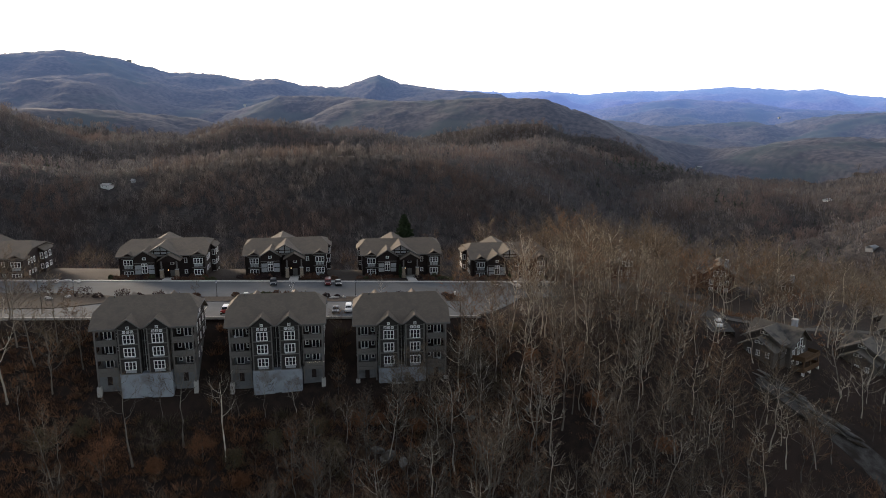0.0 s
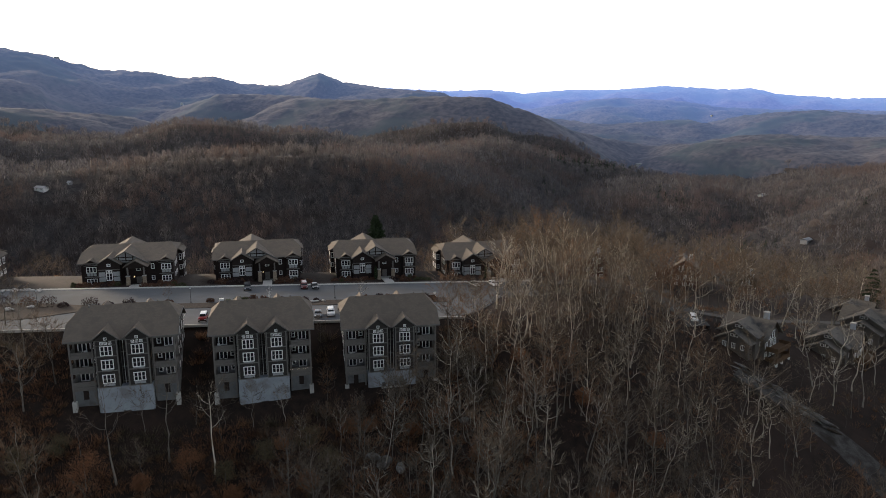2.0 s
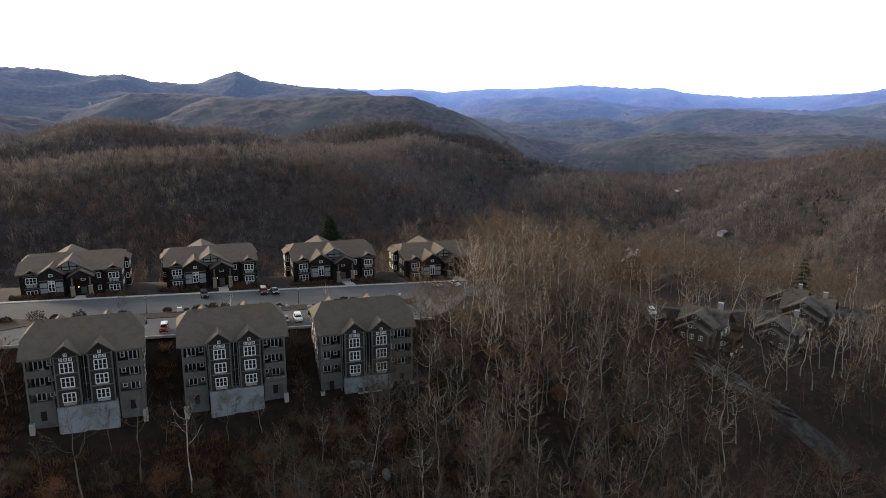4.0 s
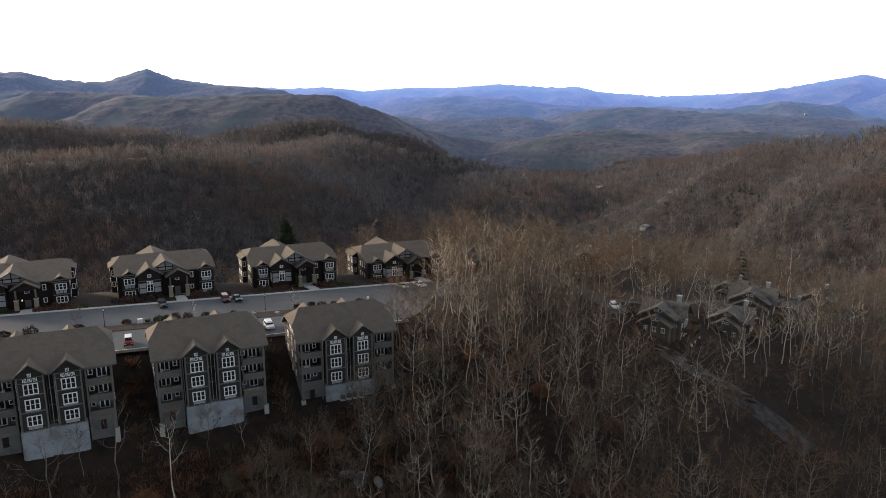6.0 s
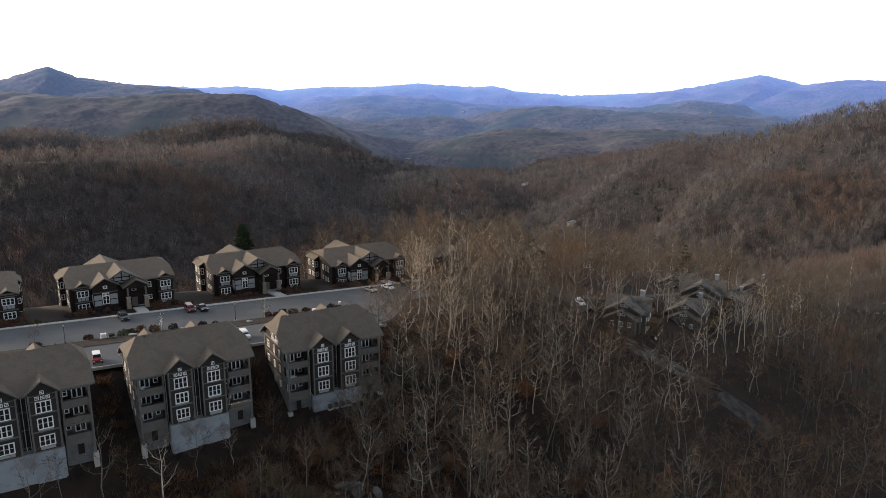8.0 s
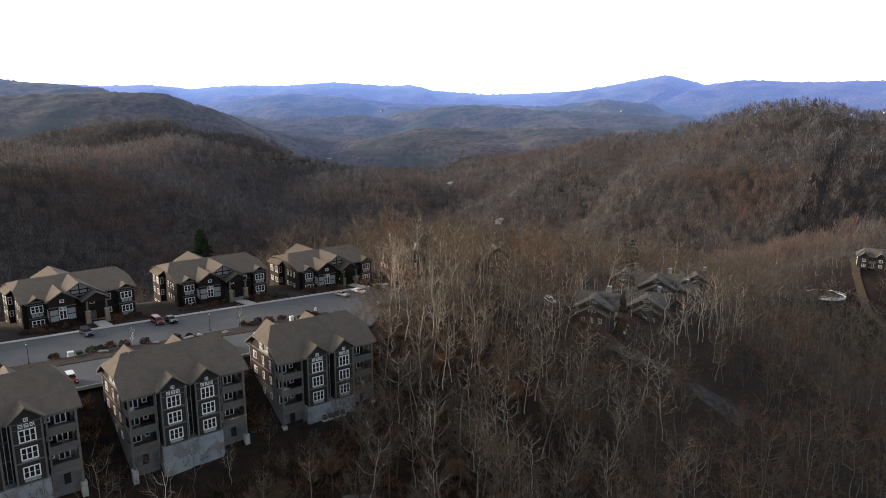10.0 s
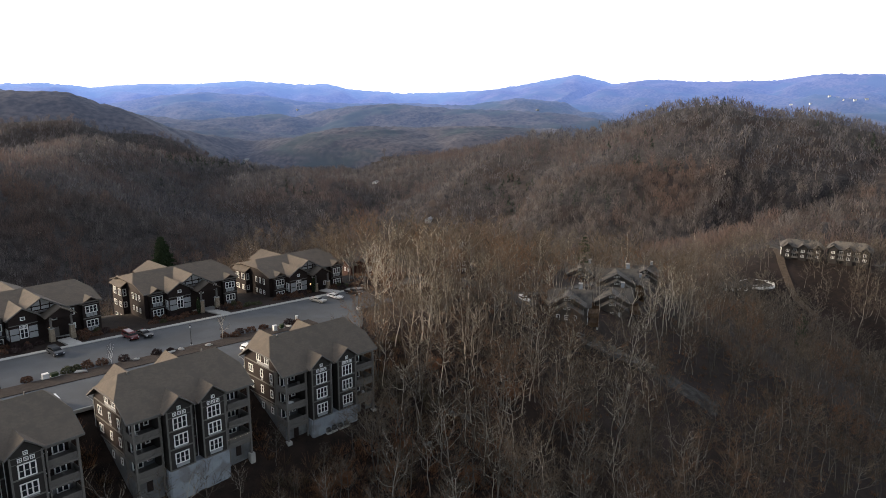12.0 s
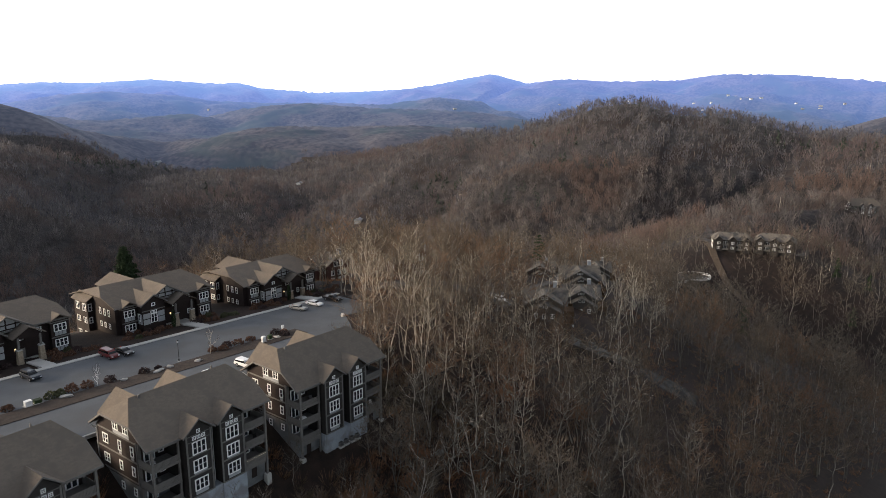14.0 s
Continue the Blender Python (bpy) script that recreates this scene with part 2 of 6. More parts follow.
def wall_poly(bm, pts, axis, depth):
    """A wall given by its outline in (along, z), pulled through depth. axis 'x': along x, from y=depth[0] to depth[1]; 'y': along y."""
    def place(a, z, d):
        return (a, d, z) if axis == "x" else (d, a, z)
    fr = [bm.verts.new(place(a, z, depth[0])) for a, z in pts]
    bk = [bm.verts.new(place(a, z, depth[1])) for a, z in pts]
    bm.faces.new(fr)
    bm.faces.new(bk[::-1])
    k = len(pts)
    for i in range(k):
        bm.faces.new((fr[i], bk[i], bk[(i + 1) % k], fr[(i + 1) % k]))
    bmesh.ops.recalc_face_normals(bm, faces=bm.faces)


def tube(bm, path, radii, sides=6):
    rings = []
    for i, p in enumerate(path):
        p = Vector(p)
        d = Vector(path[min(i + 1, len(path) - 1)]) - Vector(path[max(i - 1, 0)])
        q = d.to_track_quat("Z", "Y")
        rings.append([bm.verts.new(p + q @ Vector((math.cos(a) * radii[i], math.sin(a) * radii[i], 0))) for a in (2 * math.pi * k / sides for k in range(sides))])
    for a, b in zip(rings, rings[1:]):
        for k in range(sides):
            bm.faces.new((a[k], a[(k + 1) % sides], b[(k + 1) % sides], b[k]))
    bm.faces.new(rings[0][::-1])
    bm.faces.new(rings[-1])


# ---- the lie of the land ----
ROAD = pose(-25, 202, 0, 0, 0, 8.2)  # u along the road, v towards the far side; far kerb at v = 0
ROAD_INV = ROAD.inverted()
CR, SR = math.cos(radians(8.2)), math.sin(radians(8.2))


def road_uv(x, y):
    return (x + 25) * CR + (y - 202) * SR, -(x + 25) * SR + (y - 202) * CR


FAR = [(-303, 4590, 114), (-51, 4600, 118), (418, 4581, 93), (631, 4557, 103), (885, 4565, 79), (1189, 4496, 103), (1447, 4419, 102), (1718, 4321, 124), (2006, 4139, 102), (2159, 4062, 107), (2284, 3993, 73), (2561, 3818, 48), (2926, 3533, 60)]
FAR_EAST = [(2926, 3533, 60), (3056, 3278, 95), (3310, 3010, 164), (3456, 2834, 106), (3436, 2526, 129), (3570, 2323, 116), (3754, 1996, 119), (3843, 1809, 152), (3979, 1466, 149), (4102, 1045, 108), (4092, 518, 96), (3700, -900, 90)]
PEAK = [(-2405, 1524, 163), (-1863, 2308, 172), (-1519, 2548, 207), (-1379, 2625, 225), (-1231, 2698, 202), (-1054, 2772, 152), (-878, 2832, 145), (-797, 2856, 125), (-670, 2888, 132), (-563, 2911, 104), (-418, 2935, 97), (-263, 2952, 149), (-165, 2960, 111), (-14, 2804, 86), (153, 2639, 73), (331, 2404, -21)]
FORE = [(-1513, 2178, 73), (-1211, 2248, 47), (-953, 2262, 22), (-651, 2266, 13), (-492, 2205, 61), (-390, 2226, 63), (-242, 2147, 52), (-231, 2051, 46), (-36, 1965, 46), (72, 1915, 54), (172, 1858, 54), (265, 1848, 52), (330, 1837, 26), (412, 1872, -6), (495, 1902, -37), (652, 1958, -70)]
MID = [(-1100, 900, 80), (-917, 1187, 66), (-763, 1233, 34), (-722, 1258, 11), (-654, 1294, -22), (-510, 1411, -26), (-424, 1470, 2), (-336, 1493, -3), (-240, 1481, -17), (-157, 1472, -18), (-74, 1448, -38)]
FACE = [(-618, 786, -4), (-532, 847, -24), (-431, 846, -34), (-337, 867, -29), (-232, 869, -20), (-126, 861, -17), (-60, 898, -18), (13, 980, -29), (92, 1196, -38), (205, 1385, -32), (274, 1393, -49), (356, 1406, -73), (476, 1423, -87), (548, 1459, -112)]
RIB = [(13, 980, -29), (109, 885, -67), (170, 850, -100)]
SPUR = [(234, 1030, -118), (266, 1063, -116), (308, 1085, -108), (362, 1107, -97), (422, 1128, -90), (480, 1135, -90), (540, 1122, -103), (600, 1096, -108), (680, 1044, -100)]
HILL = [(680, 1044, -90), (757, 980, -61), (779, 889, -24), (827, 806, -19), (858, 716, 10), (870, 662, 30), (887, 614, 37), (895, 581, 29), (910, 552, 20), (930, 484, 18), (937, 439, 8), (947, 381, -6), (941, 331, -9), (902, 231, -12), (860, -100, -30)]
PLAIN = [(664, 1616, -113), (712, 1649, -88), (783, 1671, -59), (871, 1681, -44), (961, 1687, -38), (1114, 1647, -45), (1231, 1558, -40), (1267, 1461, -39)]
SADDLE = [(607, 1367, -114), (682, 1306, -115), (754, 1227, -92), (807, 1153, -74), (851, 1094, -60), (883, 1040, -50), (905, 968, -42), (890, 895, -46)]
GREEN = [(-906, 1557, 31), (-854, 1643, 29), (-791, 1729, 22), (-718, 1814, 12), (-630, 1847, 3), (-560, 1880, -30)]
TAIL = [(582, 2636, -24), (718, 2447, -42), (810, 2312, -62), (893, 2227, -76)]
VALE = [(1141, 2774, -92), (1220, 2685, -49), (1317, 2583, -17), (1403, 2480, 0), (1506, 2360, 8), (1650, 2180, -8), (1745, 2040, -12), (1850, 1800, -20)]
VALE_MID = [(773, 2483, -55), (905, 2543, -38), (1064, 2532, -26)]
VALE_FAR = [(762, 3723, -8), (970, 3622, 34), (1162, 3512, 52), (1411, 3366, 36), (1581, 3230, 8), (1804, 3080, 0), (1975, 2876, 2), (2052, 2566, -6), (2222, 2416, 28)]
EAST = [(1732, 619, -42), (1751, 554, -27), (1769, 483, -3), (1795, 351, 16), (1750, -200, 20)]
LANE = [(20, 197, -2.5), (60, 198, -6.5), (80, 193, -10.8), (130, 202, -18), (210, 238, -36), (300, 242, -53), (360, 250, -48), (480, 262, -42), (557, 222, -41), (640, 220, -66), (800, 300, -60)]

LODGE_RISE = [(352, 246, -48), (366, 227, -46.5), (382, 203, -46)]
LANE_NORTH = [(52, 215, -7), (75, 255, -14.5), (105, 252, -15), (150, 245, -21)]


def along(line, x, y):
    """Distance from a crest line, and the crest's height at the nearest point."""
    best, height = np.full(x.shape, 1e9), np.zeros(x.shape)
    for (ax, ay, az), (bx, by, bz) in zip(line, line[1:]):
        dx, dy = bx - ax, by - ay
        t = np.clip(((x - ax) * dx + (y - ay) * dy) / (dx * dx + dy * dy), 0, 1)
        d = np.hypot(x - ax - t * dx, y - ay - t * dy)
        near = d < best
        best, height = np.where(near, d, best), np.where(near, az + t * (bz - az), height)
    return best, height


def ridge(line, x, y, slope, round_):
    d, h = along(line, x, y)
    return h - slope * (np.sqrt(d * d + round_ * round_) - round_)


def bumps(x, y, size, seed):
    """Smooth random folds of about the given size, between -1 and 1."""
    r = np.random.RandomState(seed)
    s = np.zeros(x.shape)
    for k in range(7):
        a, f, p = r.uniform(0, 2 * np.pi), r.uniform(0.7, 1.6) * 2 * np.pi / size, r.uniform(0, 2 * np.pi)
        s += np.sin((x * np.cos(a) + y * np.sin(a)) * f + p + 0.8 * np.sin((x * np.sin(a) - y * np.cos(a)) * f * 0.6 + p))
    return s / 7


def ramp_down(d, stops):
    """Piecewise linear fall: stops of (distance, slope beyond it)."""
    z = np.zeros(d.shape)
    for i, (start, slope) in enumerate(stops):
        end = stops[i + 1][0] if i + 1 < len(stops) else 1e9
        z += slope * np.clip(d - start, 0, end - start)
    return z


def land(x, y):
    x, y = np.asarray(x, float), np.asarray(y, float)
    u, v = road_uv(x, y)
    shelf = -0.04 * np.clip(u, -140, 60) - 0.12
    shelf = shelf - ramp_down(v, ((2.5, 0.13), (11, 0.06), (24, 0.25), (36, 0.55)))
    steep = 1.0 + 0.42 * np.clip((8 - u) / 55, 0, 0.62)
    shelf = shelf - steep * ramp_down(-34.5 - v, ((0, 0.52), (22, 0.42), (70, 0.3)))
    shelf = shelf - 0.35 * np.clip(u - 64, 0, None)
    lane = ridge(LANE, x, y, 0.42, 14) - 60.0 * np.clip((70 - u) / 30, 0, 1) * np.clip((v + 45) / 12, 0, 1)
    layers = [shelf, lane, ridge(LODGE_RISE, x, y, 0.42, 12), ridge(LANE_NORTH, x, y, 0.42, 18) - 60.0 * np.clip((66 - u) / 20, 0, 1)]
    r = np.hypot(x + 40, y - 25)
    wild = bumps(x, y, 160, 1) * np.clip((r - 260) / 400, 0, 1) * 4 + bumps(x, y, 420, 2) * np.clip((r - 500) / 800, 0, 1) * 9
    for line, slope, round_ in ((FACE, 0.52, 50), (MID, 0.36, 60), (RIB, 0.36, 60), (SPUR, 0.21, 50), (HILL, 0.34, 60), (PLAIN, 0.2, 80), (EAST, 0.28, 120), (SADDLE, 0.22, 60), (GREEN, 0.3, 60), (TAIL, 0.26, 60), (VALE, 0.24, 70), (VALE_MID, 0.24, 60), (VALE_FAR, 0.22, 80), (FORE, 0.42, 70), (PEAK, 0.28, 90), (FAR, 0.22, 90), (FAR_EAST, 0.20, 80)):
        d, h = along(line, x, y)
        folds = (24 * bumps(x, y, 300, 4) + 26 * bumps(x, y, 560, 7)) * np.clip((r - 1600) / 500, 0, 1) * np.clip(d / 300, 0, 1)
        layers.append(h - slope * (np.sqrt(d * d + round_ * round_) - round_) + wild * np.clip(d / 150, 0.15, 1) + folds)
    layers.append(-175 + 0.0 * x + wild)
    layers.append(-85 + 0.25 * np.clip(60 - y, 0, 100) - 0.12 * np.clip(y - 60, 0, 1000) + 0.0 * x)
    k = 5.0
    top = np.maximum.reduce(layers)
    return top + k * np.log(sum(np.exp(np.clip((q - top) / k, -30, 0)) for q in layers)) - 0.0


GX, GY, GSTEP = np.arange(-160, 500, 3.0), np.arange(80, 300, 3.0), 3.0
GZ = land(*np.meshgrid(GX, GY, indexing="ij"))


def land_at(x, y):
    """Height of the ground at one spot; near the place from a fine table."""
    i, j = (x - GX[0]) / GSTEP, (y - GY[0]) / GSTEP
    if 0 <= i < len(GX) - 1 and 0 <= j < len(GY) - 1:
        a, b = int(i), int(j)
        p, q = i - a, j - b
        return float((1 - p) * ((1 - q) * GZ[a, b] + q * GZ[a, b + 1]) + p * ((1 - q) * GZ[a + 1, b] + q * GZ[a + 1, b + 1]))
    return float(land(np.array([x]), np.array([y]))[0])


CX, CY = -30.0, 40.0
AZ = np.concatenate([np.arange(-52, 86, 0.4), np.arange(86, 308, 4.0)])


def sheet(name, r0, r1, rings, azs, mat, closed=False, rise=0.0, relief=None):
    rr = np.geomspace(r0, r1, rings)
    a = np.radians(azs)
    X = CX + np.outer(rr, np.sin(a))
    Y = CY + np.outer(rr, np.cos(a))
    Z = land(X, Y) + rise
    if relief is not None:
        Z = Z + relief(X, Y)
    k = len(azs)
    verts = np.stack([X, Y, Z], -1).reshape(-1, 3)
    i, j = np.meshgrid(np.arange(rings - 1), np.arange(k if closed else k - 1), indexing="ij")
    jn = (j + 1) % k
    faces = np.stack([i * k + j, i * k + jn, (i + 1) * k + jn, (i + 1) * k + j], -1).reshape(-1, 4)[:, ::-1]
    me = bpy.data.meshes.new(name)
    me.from_pydata(verts.tolist(), [], faces.tolist())
    me.polygons.foreach_set("use_smooth", [True] * len(faces))
    me.materials.append(M[mat])
    return new(name, me)


def drop_far(x, y):
    r = np.hypot(x - CX, y - CY)
    return -40.0 * np.clip((r - 1700) / 60, 0, 1) - 16.0 * np.clip((r - 490) / 150, 0, 1)


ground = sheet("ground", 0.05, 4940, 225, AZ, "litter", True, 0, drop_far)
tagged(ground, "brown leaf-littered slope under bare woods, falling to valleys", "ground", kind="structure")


def hill_relief(x, y):
    """Wooded roughness of the distant hills, and a low start so that the sheet rises out of the ground."""
    r = np.hypot(x - CX, y - CY)
    far = np.clip((r - 1600) / 2600, 0, 1)
    rough = (4 + 4 * far) * (bumps(x, y, 70, 5) + 0.7 * bumps(x, y, 33, 6)) * np.clip((r - 1640) / 200, 0, 1)
    return rough - 8 + 12 * np.clip((r - 1620) / 110, 0, 1)


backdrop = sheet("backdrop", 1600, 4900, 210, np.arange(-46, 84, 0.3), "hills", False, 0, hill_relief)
tagged(backdrop, "wooded hills and mountain ridges with blue haze painted in by distance", "backdrop", kind="structure")

# ---- paving ----
def strip(name, mat, u0, u1, va, vb, z, thick, label, category, step=4.0, bend=None):
    """A paved strip along the road between v = va(u) and vb(u), following its fall."""
    bm = bmesh.new()
    us = np.linspace(u0, u1, max(2, int((u1 - u0) / step)))
    rows = []
    for uu in us:
        pts = []
        for vv, dz in ((va(uu), z), (vb(uu), z), (vb(uu), z - thick), (va(uu), z - thick)):
            p = ROAD @ Vector((uu, vv, 0))
            pts.append(bm.verts.new((p.x, p.y, -0.04 * uu + dz)))
        rows.append(pts)
    for a, b in zip(rows, rows[1:]):
        for i in range(4):
            bm.faces.new((a[i], b[i], b[(i + 1) % 4], a[(i + 1) % 4]))
    bm.faces.new(rows[0])
    bm.faces.new(rows[-1][::-1])
    bmesh.ops.recalc_face_normals(bm, faces=bm.faces)
    ob = new(name, mesh_of(bm, name, mat))
    return tagged(ob, label, category, kind="structure")


def flat(v):
    return lambda u: v


strip("road", "asphalt", -150, 58, flat(-17.0), flat(-0.2), 0.03, 0.3, "weathered grey asphalt road with cracks", "road")
strip("road", "asphalt", -150, 45, lambda u: -34.2 + 17.0 * max(0.0, (u - 27) / 18.0) ** 1.6, flat(-17.02), 0.026, 0.3, "grey asphalt parking lane beside the planted island", "road")
strip("pavement", "concrete", -150, 60, flat(-0.2), flat(1.1), 0.16, 0.4, "pale concrete kerb and walk along the road", "pavement")
strip("kerb", "concrete", -150, 30, flat(-34.6), flat(-34.2), 0.14, 0.6, "pale concrete kerb at the edge of the parking lane", "kerb")
strip("planted_island", "mulch", -150, 29, lambda u: -20.6 - 6.0 * min(1.0, max(0.0, (-62 - u) / 12)), lambda u: -16.2 + 3.4 * min(1.0, max(0.0, (-62 - u) / 12)), 0.13, 0.3, "long planted island with brown bark mulch", "island")

# ---- parts shared by buildings ----
CACHE = {}


def shared(key, name, mat, make):
    if key not in CACHE:
        CACHE[key] = mesh_of(make(), name, mat)
    return CACHE[key]


def put(name, me, parent, m, label=""):
    ob = new(name, me)
    ob.parent = parent
    ob.matrix_local = m
    if label:
        ob["label"] = label
    return ob


def plate(bars, y0, y1):
    """One joined flat piece made of overlapping bars (x0, x1, z0, z1), between the depths y0 and y1."""
    xs = sorted({round(v, 4) for r in bars for v in r[:2]})
    zs = sorted({round(v, 4) for r in bars for v in r[2:]})
    nx, nz = len(xs) - 1, len(zs) - 1
    solid = [[any(r[0] - 1e-4 <= xs[i] and xs[i + 1] <= r[1] + 1e-4 and r[2] - 1e-4 <= zs[k] and zs[k + 1] <= r[3] + 1e-4 for r in bars) for k in range(nz)] for i in range(nx)]
    bm = bmesh.new()
    got = {}

    def vert(i, k, y):
        if (i, k, y) not in got:
            got[i, k, y] = bm.verts.new((xs[i], y, zs[k]))
        return got[i, k, y]

    def full(i, k):
        return 0 <= i < nx and 0 <= k < nz and solid[i][k]

    for i in range(nx):
        for k in range(nz):
            if not solid[i][k]:
                continue
            bm.faces.new((vert(i, k, y0), vert(i + 1, k, y0), vert(i + 1, k + 1, y0), vert(i, k + 1, y0)))
            for di, dk, a, b in ((-1, 0, (i, k + 1), (i, k)), (1, 0, (i + 1, k), (i + 1, k + 1)), (0, -1, (i, k), (i + 1, k)), (0, 1, (i + 1, k + 1), (i, k + 1))):
                if not full(i + di, k + dk):
                    bm.faces.new((vert(*b, y0), vert(*a, y0), vert(*a, y1), vert(*b, y1)))
    return bm


def frame_mesh(w, h, lights, rows):
    """White casing with broad mullions, so that each light sits in its own sash, and a thin meeting rail."""
    lw = w / lights
    small = lights == 1 and w < 0.6
    t, e = (0.1, 0.04) if small else (min(0.2, 0.26 * lw), 0.1)
    bars = [(-w / 2 - e, w / 2 + e, h / 2 - 0.06, h / 2 + e), (-w / 2 - e, w / 2 + e, -h / 2 - e, -h / 2 + 0.06)]
    for k in range(lights + 1):
        x = -w / 2 + k * lw
        bars.append((x - t / 2, x + t / 2, -h / 2 - e, h / 2 + e))
    for r in rows:
        bars.append((-w / 2, w / 2, -h / 2 + h * r - 0.025, -h / 2 + h * r + 0.025))
    if small:
        bars.append((-0.025, 0.025, -h / 2, h / 2))
    return plate(bars, -0.085, 0.0)


def window(parent, w, h, lights, m, rows=(0.5,), dark="glass"):
    """White-framed window facing -y, its centre at m: frame, and each light a pane."""
    fr = put("window", shared(("frame", w, h, lights, rows), "window", "white", lambda: frame_mesh(w, h, lights, rows)), parent, m)
    lw = w / lights
    pane = shared(("pane", lw, h, dark), "pane", dark, lambda: boxes((-lw / 2, lw / 2, -0.03, -0.01, -h / 2, h / 2)))
    for k in range(lights):
        put("pane", pane, fr, pose(-w / 2 + (k + 0.5) * lw, 0, 0))
    return fr


def board(parent, *r, mat="trim", name="trim_board"):
    return part(name, boxes(r), mat, parent)


def gable_roof(bm, x0, x1, y0, y1, ze, zp, thick=0.2):
    """Ridge along y, from the front y0 to the back y1."""
    xm = (x0 + x1) / 2
    slab(bm, [(x0, y0, ze), (xm, y0, zp), (xm, y1, zp), (x0, y1, ze)], thick)
    slab(bm, [(xm, y0, zp), (x1, y0, ze), (x1, y1, ze), (xm, y1, zp)], thick)
    bmesh.ops.recalc_face_normals(bm, faces=bm.faces)


def main_roof(bm, hx, y0, y1, ze, zr, cut, yc, thick=0.22):
    """Gable roof along x with clipped ends: half length hx, ridge shortened by cut, the clip reaching yc either side of the ridge."""
    ym = (y0 + y1) / 2
    zc = zr - (zr - ze) * yc / (ym - y0)
    for s, ya, ysgn in ((1, y0, -1), (-1, y1, 1)):
        pts = [(-s * hx, ya, ze), (s * hx, ya, ze), (s * hx, ym + ysgn * yc, zc), (s * (hx - cut), ym, zr), (-s * (hx - cut), ym, zr), (-s * hx, ym + ysgn * yc, zc)]
        slab(bm, pts, thick)
    for s in (1, -1):
        pts = [(s * hx, ym - s * yc, zc), (s * hx, ym + s * yc, zc), (s * (hx - cut), ym, zr)]
        slab(bm, pts, thick)
    bmesh.ops.recalc_face_normals(bm, faces=bm.faces)
    return zc


def rail_mesh(length, high=1.1):
    bars = [(0, length, high - 0.1, high), (0, length, 0.05, 0.15)]
    n = int(length / 0.18)
    for k in range(n):
        x = (k + 0.5) * length / n
        bars.append((x - 0.065, x + 0.065, 0.1, high - 0.05))
    bm = plate(bars, -0.03, 0.03)
    back = [bm.verts.new((x, 0.03, z)) for x, z in ((0, 0.1), (0, high), (length, high), (length, 0.1))]
    bm.faces.new(back)
    return bm


def railing(parent, length, m, high=1.1, mat="wood"):
    return put("railing", shared(("rail", round(length, 2), high, mat), "railing", mat, lambda: rail_mesh(length, high)), parent, m)


FACE_LEFT, FACE_RIGHT = pose(0, 0, 0, 0, 0, -90), pose(0, 0, 0, 0, 0, 90)
FLOORS = (0.2, -3.0, -6.15)


